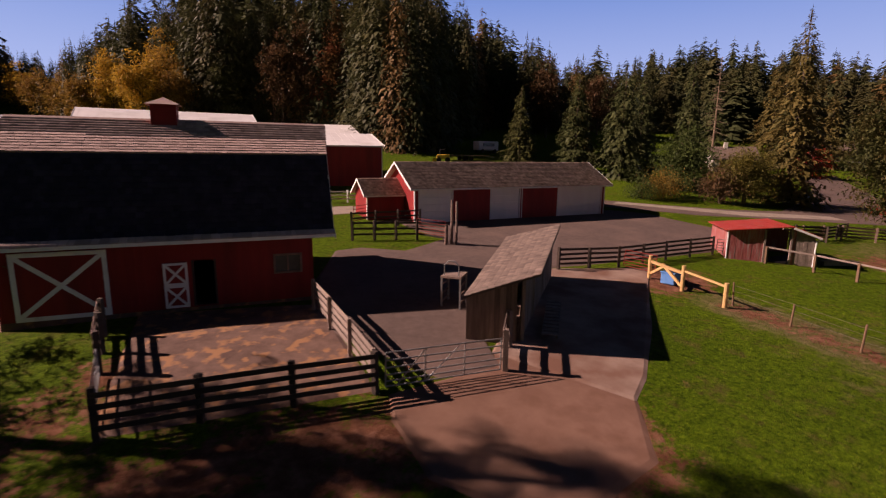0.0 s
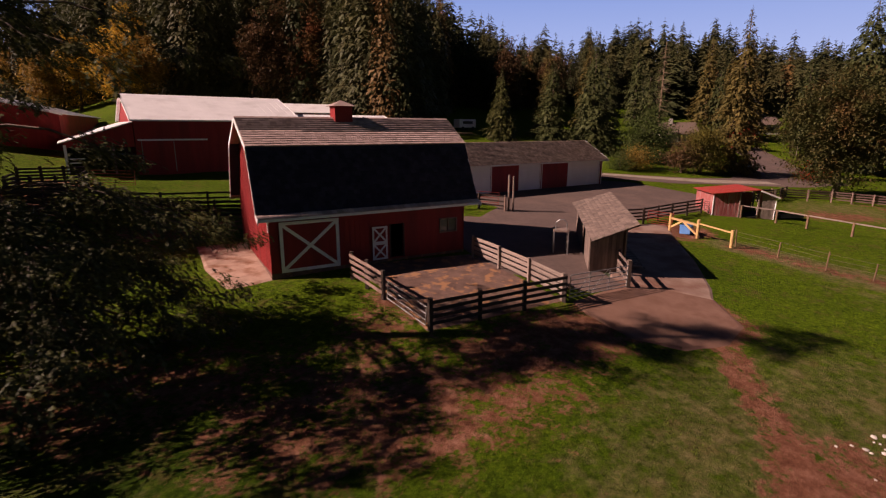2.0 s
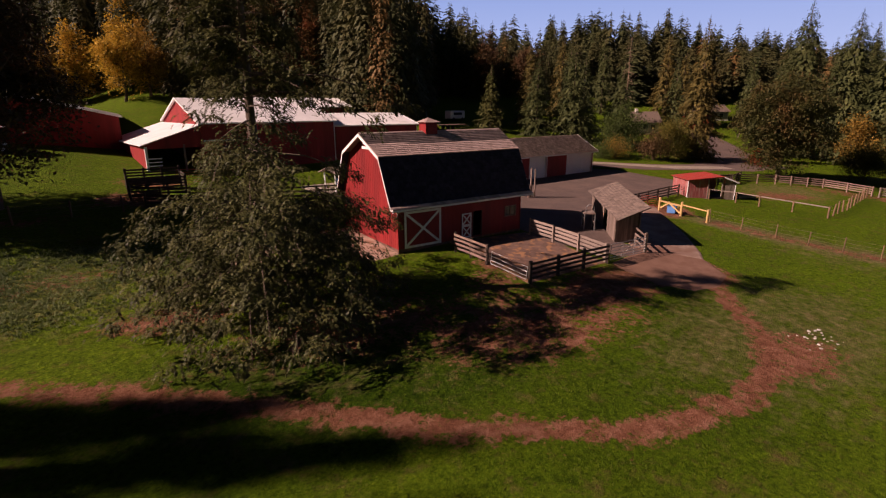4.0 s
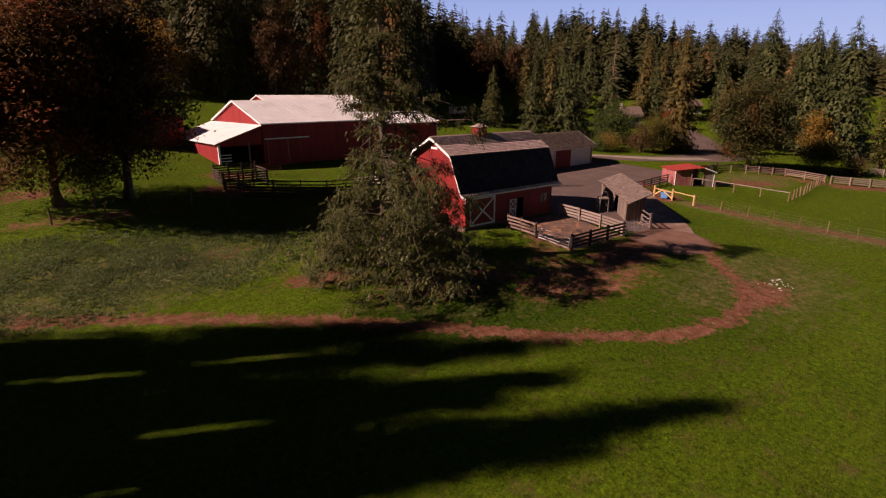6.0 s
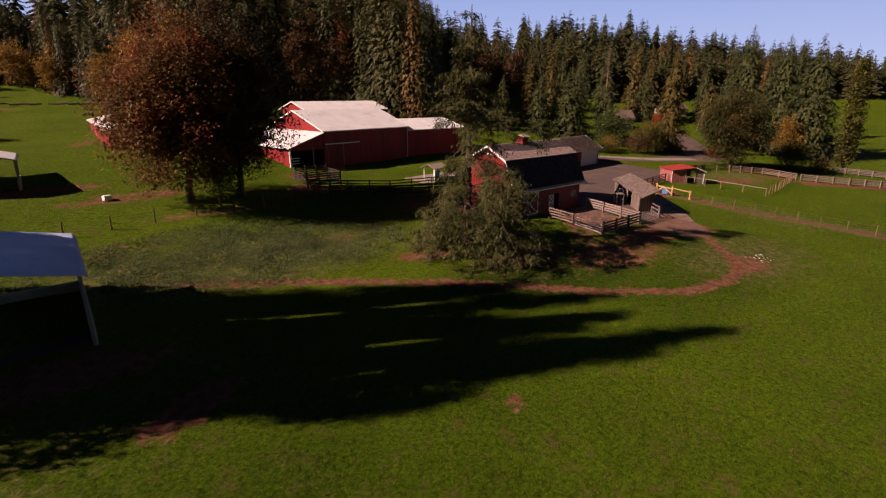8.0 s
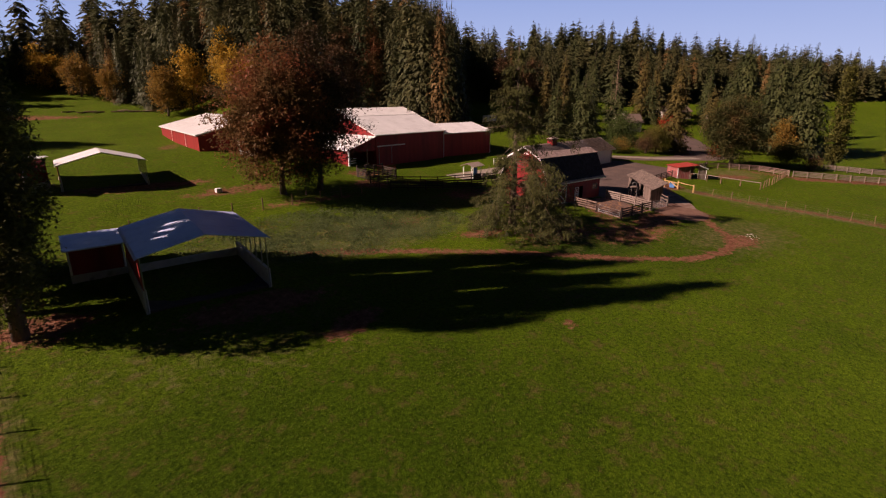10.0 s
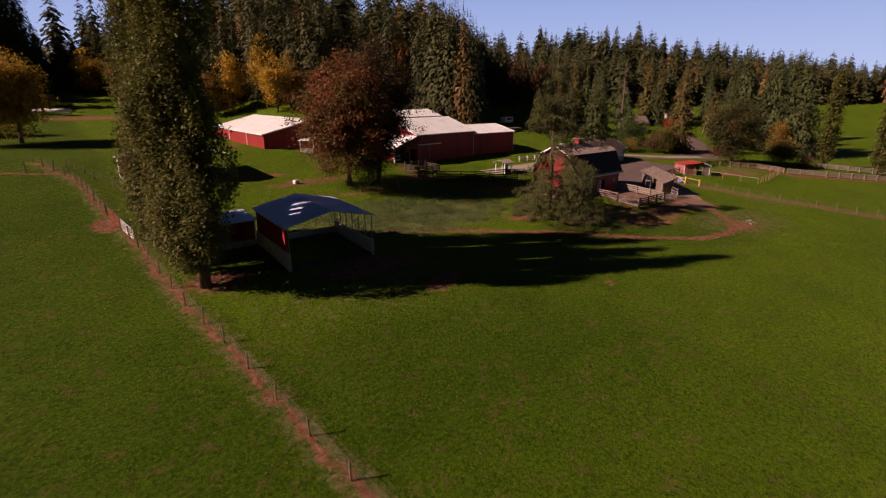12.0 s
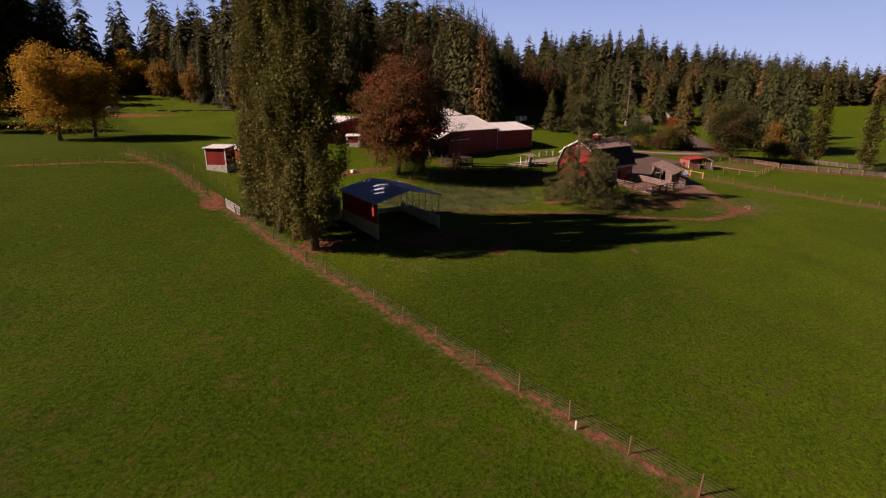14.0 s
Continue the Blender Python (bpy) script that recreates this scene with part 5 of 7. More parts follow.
build_brace_fence()
wire_fence("wire fence on brown round posts below the paddock", RIGHT_WIRE, 3.0, 1.2, 3, 0.05)
wire_fence("long wire fence on brown round posts between pastures", FENCE_LINE[:6], 3.85, 1.32, 5, 0.06)
wire_fence("wire fence on round posts up the hill", FENCE_LINE[5:], 3.0, 1.3, 4, 0.07)
wire_fence("second wire fence up the hill", [(-72.66, 39.94), (-74.41, 52.46), (-79.11, 64.71)], 2.8, 1.3, 3, 0.07)
wire_fence("wire fence across the upper pasture", [(-62.49, 37.41), (-55.41, 38.31), (-47.76, 39.21), (-39.93, 39.47), (-29.06, 41.86)], 3.4, 1.35, 3, 0.08)
wire_fence("wire fence at the field corner", [(-95.61, 61.96), (-87.05, 62.72), (-80.65, 63.96)], 3.2, 1.3, 3, 0.08)
tube_gate("white tube gate in the long fence", (-75.14, 33.35), (-75.78, 37.4), WHITE, 1.3, 6, brace=False)
tube_gate("brown tube gate in the long fence", (-75.85, 37.79), (-76.5, 41.65), GATE_RED, 1.3, 6, brace=False)


def build_paddock_rail():
    pts = [(31.21, 24.61), (32.69, 22.12), (33.51, 19.84), (35.73, 13.61)]
    x0, y0 = pts[0]
    zb = gz(x0, y0)
    f = thing("paddock_rail", "pale weathered rail fence of the paddock", "fence", pose(x0, y0, zb))
    for x, y in stations(pts, 3.0):
        placed("post", board_mesh(POST_WOOD), beam_pose((x - x0, y - y0, gz(x, y) - zb - 0.3), (x - x0, y - y0, gz(x, y) - zb + 1.25), 0.15, 0.15), f)
    for (xa, ya), (xb, yb) in zip(pts, pts[1:]):
        placed("rail", board_mesh(FENCE_PALE), beam_pose((xa - x0, ya - y0, gz(xa, ya) - zb + 1.2), (xb - x0, yb - y0, gz(xb, yb) - zb + 1.2), 0.09, 0.11), f)


build_paddock_rail()
wire_fence("row of stout pale posts at the paddock corner", [(35.73, 13.61), (43.82, 14.63), (56.44, 16.84)], 2.1, 1.35, 2, 0.1)
board_fence("weathered brown board fence along the far lane", [(40.47, 30.11), (47.27, 29.42), (52.93, 26.95), (57.86, 22.6), (58.95, 17.0)], FENCE_BROWN, 1.3, 4, 2.6, 0.16)
board_fence("pale brown board fence of the far field", [(58.83, 16.16), (65.11, 9.99), (71.82, 4.21), (80.33, -3.42), (89.7, -11.13)], FENCE_PALE, 1.35, 4, 2.8, 0.2)
board_fence("pale brown board fence beside the poplars", [(79.34, 16.74), (85.56, 8.6), (93.87, -0.58), (105.1, -9.95)], FENCE_PALE, 1.35, 4, 2.8, 0.2)
board_fence("dark board fence behind the red shelter", [(39.06, 30.88), (44.33, 28.87), (49.26, 30.24)], FENCE_DARK, 1.35, 4, 2.4, 0.15)


def build_chute():
    """The livestock loading pen of dark boards below the large barn."""
    c = thing("loading_pen", "dark board livestock loading pen with slatted sides", "pen", pose(-28.37, 46.04, gz(-28.37, 46.04)))
    zr = 0.116
    for x in (0, 1.6, 3.2, 4.8):
        for y in (0, 4.2):
            part("post", box((x - 0.1, y - 0.1, y * zr - 0.4), (x + 0.1, y + 0.1, y * zr + 1.9)), FENCE_DARK, c)
    for y in (0, 4.2):
        for k in range(6):
            z = 0.3 + k * 0.28 + y * zr
            part("board", box((-0.1, y - 0.14, z - 0.08), (4.9, y - 0.1, z + 0.08)), FENCE_DARK, c)
    for k in range(5):
        part("board", box((4.8, 0.1, 0.4 + k * 0.3 + 0.25 - 0.08), (4.84, 4.1, 0.4 + k * 0.3 + 0.25 + 0.08)), FENCE_DARK, c)
        part("board", box((-0.12, 0.1, 0.4 + k * 0.3 + 0.25 - 0.08), (-0.08, 4.1, 0.4 + k * 0.3 + 0.25 + 0.08)), FENCE_DARK, c)


build_chute()
tube_gate("red tube gate by the loading pen", (-23.86, 51.66), (-19.98, 51.78), GATE_RED, 1.5, 6, brace=False)


# ---- smaller things ----
def build_tub():
    t_ = thing("water_tub", "blue plastic water tub on the dirt", "tub", pose(20.07, 22.28, gz(20.07, 22.28), 0, 0, 25))
    bm = box((-0.5, -0.42, 0), (0.5, 0.42, 0.75), 0.05)
    part("body", bm, BLUE, t_)
    part("rim", box((-0.54, -0.46, 0.68), (0.54, 0.46, 0.76), 0.02), BLUE, t_)


build_tub()


def build_poles():
    for x, y, h, r, mat in ((10.08, 33.49, 3.3, 0.11, OLD_WOOD), (10.31, 33.12, 3.2, 0.1, OLD_WOOD), (9.54, 33.27, 1.35, 0.1, FENCE_BROWN)):
        p = part("pole", tube([(0, 0, -0.3), (0.02, 0, h * 0.5), (0, 0, h)], [r, r, r * 0.85], 8), mat)
        p.matrix_basis = pose(x, y, gz(x, y))
        tagged(p, "weathered upright timber pole beside the corral", "pole", "poles by the corral")


build_poles()


def build_stock_crush():
    c = thing("squeeze_chute", "rusty steel livestock squeeze chute beside the shed", "chute", pose(5.26, 20.09, gz(5.26, 20.09), 0, 0, 52))
    for x in (0, 1.1):
        for y in (0, 0.9):
            part("post", box((x - 0.04, y - 0.04, -0.1), (x + 0.04, y + 0.04, 1.55)), STEEL, c)
    for z in (0.35, 0.75, 1.15, 1.5):
        for y in (0, 0.9):
            part("rail", box((0, y - 0.03, z - 0.03), (1.1, y + 0.03, z + 0.03)), FENCE_BROWN, c)
    part("tray", box((-0.05, -0.05, 1.5), (1.15, 0.95, 1.6)), OLD_WOOD, c)
    part("hoop", tube([(0.1, 0.1, 1.6), (0.1, 0.1, 2.1), (0.1, 0.3, 2.3), (0.1, 0.6, 2.3), (0.1, 0.8, 2.1), (0.1, 0.8, 1.6)], 0.03), STEEL, c)


build_stock_crush()


def build_pallet():
    p = thing("ladder_rack", "wooden slatted rack lying on the concrete", "rack", pose(7.59, 16.62, gz(7.59, 16.62) + 0.1, 4.0, 0, -35))
    for x in (0.0, 0.62):
        part("rail", box((x - 0.04, 0, 0), (x + 0.04, 4.4, 0.07)), OLD_WOOD, p)
    for k in range(11):
        part("slat", box((-0.03, 0.12 + k * 0.4, 0.07), (0.65, 0.36 + k * 0.4, 0.1)), FENCE_PALE, p)


build_pallet()


def build_truck(name, m, paint):
    """A dark parked pickup."""
    t_ = thing(name, "dark parked pickup truck on the drive", "truck", m)
    bm = prism([(-0.92, 0.45), (-0.95, 0.95), (-0.9, 1.05), (0.9, 1.05), (0.95, 0.95), (0.92, 0.45)], -2.7, 2.7)
    part("body", bm, paint, t_)
    part("cab", prism([(-0.85, 1.05), (-0.7, 1.75), (-0.6, 1.82), (0.6, 1.82), (0.7, 1.75), (0.85, 1.05)], -0.9, 1.1), paint, t_)
    part("windscreen", box((1.1, -0.65, 1.12), (1.13, 0.65, 1.7)), GLASS, t_)
    part("side_window", box((-0.7, -0.82, 1.15), (0.9, -0.74, 1.65)), GLASS, t_)
    part("bumper", box((2.7, -0.9, 0.4), (2.82, 0.9, 0.6)), STEEL, t_)
    for x in (-1.7, 1.75):
        for y in (-0.95, 0.73):
            w = part("wheel", tube([(x, y, 0.4), (x, y + 0.22, 0.4)], 0.4, 16), RUBBER, t_)
            part("rim", tube([(x, y - 0.01, 0.4), (x, y + 0.23, 0.4)], 0.22, 12), STEEL, w)
    for y in (-0.7, 0.7):
        part("headlight", box((2.7, y - 0.15, 0.75), (2.73, y + 0.15, 0.92)), GLASS, t_)


DARK_PAINT = material("dark_car_paint", [(0.012, 0.013, 0.016), (0.02, 0.022, 0.026)], 1.0, rough=0.25, spec=0.6)
build_truck("pickup_truck", pose(66.0, 46.2, gz(66, 46.2) + 0.02, 0, 0, 178), DARK_PAINT)


def build_far_machines():
    t_ = thing("flatbed_trailer", "dark flatbed trailer parked on the far lawn", "trailer", pose(32.44, 83.95, gz(32.44, 83.95), 0, 0, 5))
    part("deck", box((-4.2, -1.2, 0.8), (4.2, 1.2, 0.98)), FENCE_BROWN, t_)
    for x in (-0.7, 0.7):
        for y in (-1.0, 0.8):
            part("wheel", tube([(x, y, 0.4), (x, y + 0.2, 0.4)], 0.4, 12), RUBBER, t_)
    part("drawbar", beam((4.2, 0, 0.8), (6.0, 0, 0.6), 0.12, 0.14), STEEL, t_)
    m = thing("mini_loader", "small yellow loader parked beside a trailer", "loader", pose(27.5, 82.15, gz(27.5, 82.15), 0, 0, 160))
    part("body", box((-1.1, -0.7, 0.5), (1.1, 0.7, 1.3), 0.08), YELLOW_PAINT, m, "yellow painted body")
    part("cab", box((-0.4, -0.6, 1.3), (0.6, 0.6, 2.2), 0.06), DARK, m)
    part("bucket", prism([(-0.8, 0.1), (-0.8, 0.7), (0.8, 0.7), (0.8, 0.1)], 1.2, 1.8), YELLOW_PAINT, m)
    for x in (-0.75, 0.75):
        for y in (-0.95, 0.7):
            part("wheel", tube([(x, y, 0.42), (x, y + 0.25, 0.42)], 0.42, 12), RUBBER, m)
    v = thing("camper_van", "pale camper van parked at the forest edge", "van", pose(41.12, 93.93, gz(41.12, 93.93), 0, 0, 15))
    part("body", box((-2.6, -1.0, 0.5), (2.6, 1.0, 2.3), 0.15), WHITE, v)
    part("window", box((-1.6, -1.03, 1.3), (1.4, -0.99, 1.9)), GLASS, v)
    for x in (-1.6, 1.6):
        for y in (-1.02, 0.8):
            part("wheel", tube([(x, y, 0.38), (x, y + 0.2, 0.38)], 0.38, 12), RUBBER, v)


YELLOW_PAINT = material("yellow_machine_paint", [(0.55, 0.38, 0.03), (0.65, 0.46, 0.05)], 2.0, rough=0.45)
build_far_machines()


def stone_mesh(seed):
    r = np.random.default_rng(seed)
    bm = bmesh.new()
    bmesh.ops.create_icosphere(bm, subdivisions=1, radius=0.5)
    for v in bm.verts:
        v.co *= 1 + r.uniform(-0.25, 0.25)
        v.co.z *= 0.55
    me = bpy.data.meshes.new("stone")
    bm.to_mesh(me)
    bm.free()
    me.materials.append(STONE)
    return me


stones = [stone_mesh(s) for s in range(4)]
for i in range(26):
    x, y = 3.9 + rng.normal(0, 0.9), 1.4 + rng.normal(0, 0.5)
    s = rng.uniform(0.06, 0.22)
    ob = new("stone", stones[i % 4])
    ob.matrix_basis = pose(x - 1.6, y, gz(x - 1.6, y) + 0.02, 0, 0, rng.uniform(0, 360)) @ Matrix.Diagonal((s, s, s, 1))
    tagged(ob, "pale loose stone lying on the worn grass", "stone", "stones by the track")


def build_marker():
    m = part("marker_post", tube([(0, 0, -0.1), (0, 0, 0.55), (0, 0, 0.6)], [0.06, 0.06, 0.03], 8), WHITE)
    m.matrix_basis = pose(-70.83, -18.18, gz(-70.83, -18.18))
    tagged(m, "short white marker stake beside the wire fence", "stake")


build_marker()


def build_pump():
    p = thing("yard_booth", "small booth with a blue panel and pale roof", "booth", pose(-9.42, 43.02, gz(-9.42, 43.02), 0, 0, 10))
    for x in (0, 2.2):
        for y in (0, 2.2):
            part("post", box((x - 0.06, y - 0.06, -0.3), (x + 0.06, y + 0.06, 2.1)), WHITE, p)
    part("panel", box((0.1, -0.03, 0.7), (1.1, 0.03, 1.9)), BLUE, p, "blue panel")
    part("counter", box((0, -0.05, 0), (2.2, 0.05, 0.7)), FENCE_DARK, p)
    part("roof", prism([(-0.5, 2.1), (1.1, 2.65), (2.7, 2.1), (2.7, 2.18), (1.1, 2.73), (-0.5, 2.18)], -0.5, 2.7), FENCE_PALE, p, "pale weathered roof")


build_pump()


def build_hay():
    h = thing("white_bale_wrap", "long white plastic-wrapped bale row on the hill", "bales", pose(-86.37, 159.91, gz(-86.37, 159.91), 0, 0, -18))
    part("wrap", tube([(0, 0, 0.5), (4, -0.4, 0.55), (9, -1.0, 0.5), (14, -2.2, 0.5)], 0.75, 12), WHITE, h, smooth=True)


build_hay()
for i in range(14):
    x, y = -62 + i * 2.6 + rng.uniform(-1, 1), 152 - 0.5 * i + rng.uniform(-1.5, 1.5)
    lg = part("log", tube([(-1.6, 0, 0.2), (1.6, 0.1, 0.22)], rng.uniform(0.14, 0.26), 7), LIMB)
    lg.matrix_basis = pose(x, y, gz(x, y), 0, 0, rng.uniform(-50, 30))
    tagged(lg, "pale felled log lying below the forest edge", "log", "felled logs")
bx = part("salt_lick", box((-0.4, -0.3, 0), (0.4, 0.3, 0.55), 0.04), WHITE)
bx.matrix_basis = pose(-50.88, 47.23, gz(-50.88, 47.23), 0, 0, 20)
tagged(bx, "small pale feed box in the muddy pasture", "feed box")


# ---- trees ----
def orient(dirs):
    """Two unit vectors across each direction."""
    up = np.where(np.abs(dirs[:, 2:3]) > 0.95, np.array([[1.0, 0, 0]]), np.array([[0, 0, 1.0]]))
    s = np.cross(dirs, up)
    s /= np.linalg.norm(s, axis=1, keepdims=True)
    return s, np.cross(s, dirs)


def leaf_cloud(r, centres, size, per, spread, flat=1.0, droop=0.0):
    """Quads of about that size scattered round the centres."""
    n = len(centres) * per
    c = np.repeat(centres, per, 0) + r.normal(0, 1, (n, 3)) * np.array([spread, spread, spread * flat])
    d = r.normal(0, 1, (n, 3))
    d[:, 2] = d[:, 2] * 0.7 - droop
    d /= np.linalg.norm(d, axis=1, keepdims=True)
    s, t = orient(d)
    w = (size * r.uniform(0.6, 1.3, (n, 1)))
    h = w * r.uniform(0.5, 0.9, (n, 1))
    V = np.stack([c - d * w, c + s * h * 0.6, c + d * w, c - s * h * 0.6 + t * h * 0.3], 1).reshape(-1, 3)
    return V, np.arange(4 * n).reshape(-1, 4)


def branch_fan(r, base, yaw, length, droop, width, seg=4, ragged=0.35):
    """One conifer bough as flat pointed side sprays off a drooping spine: triangles."""
    u = np.linspace(0, 1, seg + 1)
    out, down = length * u, -droop * length * u ** 1.6
    cx, sy = math.cos(yaw), math.sin(yaw)
    spine = np.stack([base[0] + cx * out, base[1] + sy * out, base[2] + down], 1)
    V = []
    for j in range(seg):
        a, b = spine[j], spine[j + 1]
        w = width * length * (1 - 0.65 * u[j]) * r.uniform(1 - ragged, 1 + ragged)
        for sgn in (1, -1):
            tip = (a + b) / 2 + np.array([-sy * w * sgn + cx * w * 0.5, cx * w * sgn + sy * w * 0.5, -w * r.uniform(0.25, 0.7)])
            V += [a, b + (b - a) * 0.2, tip]
    V += [spine[-2] + np.array([0, 0, 0.04 * length]), spine[-1] + np.array([cx, sy, -0.35]) * 0.12 * length, spine[-2] - np.array([0, 0, 0.1 * length])]
    return np.array(V)


def conifer(r, h, radius, whorls, per, bare=0.12, droop=0.35, width=0.3, seg=4, power=0.85, gap=0.0):
    """Triangles of a conifer's crown, its foot at the origin."""
    V = []
    for k in range(whorls):
        u = (k + r.uniform(0, 1)) / whorls
        z = h * (bare + (1 - bare) * u)
        ln = radius * (1 - u) ** power + 0.02 * h * (1 - u) + 0.15
        n = max(3, int(per * (0.5 + 0.6 * (1 - u))))
        a0 = r.uniform(0, 6.28)
        for i in range(n):
            if r.uniform() < gap:
                continue
            V.append(branch_fan(r, (0, 0, z + r.uniform(-0.5, 0.5) * h / whorls), a0 + 6.283 * i / n + r.uniform(-0.3, 0.3), ln * r.uniform(0.65, 1.15), droop * r.uniform(0.5, 1.5) - 0.05 * u, width, seg))
    V.append(np.array([[0.12, 0, h * 0.93], [-0.1, 0.1, h * 0.93], [0, 0, h * 1.02]]))
    return np.concatenate(V)


def trunk_mesh(name, h, r0, r1=0.03, bend=0.0, seg=9, root=1.25, rr=None):
    rr = rr or np.random.default_rng(3)
    n = 8
    pts = [(bend * math.sin(2.2 * i / n) + rr.uniform(-0.3, 0.3) * bend, bend * math.cos(1.7 * i / n) * 0.6 - bend * 0.6, -0.3 + (h + 0.3) * i / n) for i in range(n + 1)]
    radii = [(r0 + (r1 - r0) * i / n) * (root if i == 0 else 1) for i in range(n + 1)]
    return tube(pts, radii, seg)


def sprayed_conifer(r, h, radius, whorls, per, bare=0.12, droop=0.35, power=0.8, gap=0.08, spray=(0.55, 1.25), dense=1.3, sides=2, fill=1.0):
    """A finer conifer crown: every bough carries small sprays along it. Triangles, foot at the origin."""
    V = []
    for k in range(whorls):
        u = ((k + r.uniform(0, 1)) / whorls) ** 0.7
        z = h * (bare + (1 - bare) * u)
        ln = radius * (1 - u) ** power + 0.12
        n = max(4, int(per * (0.5 + 0.6 * (1 - u))))
        for i in range(n):
            if r.uniform() < gap:
                continue
            q, l = r.uniform(0, 6.283), ln * r.uniform(0.55, 1.2)
            dr = droop * r.uniform(0.4, 1.4) - 0.12 * u
            zb = z + r.uniform(-0.5, 0.5) * h / whorls
            m = max(2, int(l * dense))
            for j in range(m):
                s = l * (0.25 + 0.7 * (j + r.uniform(0, 1)) / m)
                for side in range(sides):
                    V.append(branch_fan(r, (math.cos(q) * s, math.sin(q) * s, zb - dr * s * s / l + r.uniform(-0.15, 0.15)), q + r.uniform(-1.2, 1.2), r.uniform(*spray) * (1.1 - 0.5 * u) * min(1.0, 0.3 + 4.5 * (1 - u)), r.uniform(0.1, 0.9), 0.3, 2, 0.5))
    V.append(np.array([[0.12, 0, h * 0.93], [-0.1, 0.1, h * 0.93], [0, 0, h * 1.02]]))
    # the dense inner foliage, in hanging lobes
    n = int(fill * 9.0 * radius * h)
    u = 1 - np.sqrt(r.uniform(0, 1, n))
    q = r.uniform(0, 6.283, n)
    ph = r.uniform(0, 6.283, 3)
    lobe = 0.74 + 0.16 * np.sin(3 * q + 9 * u + ph[0]) + 0.12 * np.sin(5 * q - 21 * u + ph[1]) + 0.08 * np.sin(60 * u + 2 * q + ph[2])
    s = radius * (1 - u) ** power * lobe * r.uniform(0.55, 1.05, n)
    c = np.stack([s * np.cos(q), s * np.sin(q), h * (bare + (0.99 - bare) * u) - droop * s * 0.7], 1)
    a = np.stack([np.cos(q), np.sin(q), -r.uniform(0.3, 1.6, n)], 1)
    b = np.stack([-np.sin(q), np.cos(q), r.uniform(-0.3, 0.3, n)], 1)
    k = (r.uniform(0.22, 0.5, n) * np.minimum(1.0, 0.25 + 3 * (1 - u)))[:, None]
    V.append(np.stack([c - b * k * 0.7, c + b * k * 0.7, c + a * k * 1.5], 1).reshape(-1, 3))
    return np.concatenate(V)


def fir_tree(name, label, x, y, h, radius, seed, mat=None, whorls=26, per=9, group="", category="tree", **kw):
    r = np.random.default_rng(seed)
    t_ = thing(name, label, category, pose(x, y, gz(x, y)), group)
    part("trunk", trunk_mesh("trunk", h * 0.97, 0.012 * h + 0.08, 0.03), BARK, t_, smooth=True)
    V = sprayed_conifer(r, h, radius, int(whorls * 1.15), int(per * 1.05), **kw)
    soup("crown", V, np.arange(len(V)).reshape(-1, 3), mat or FIR, t_)
    return t_


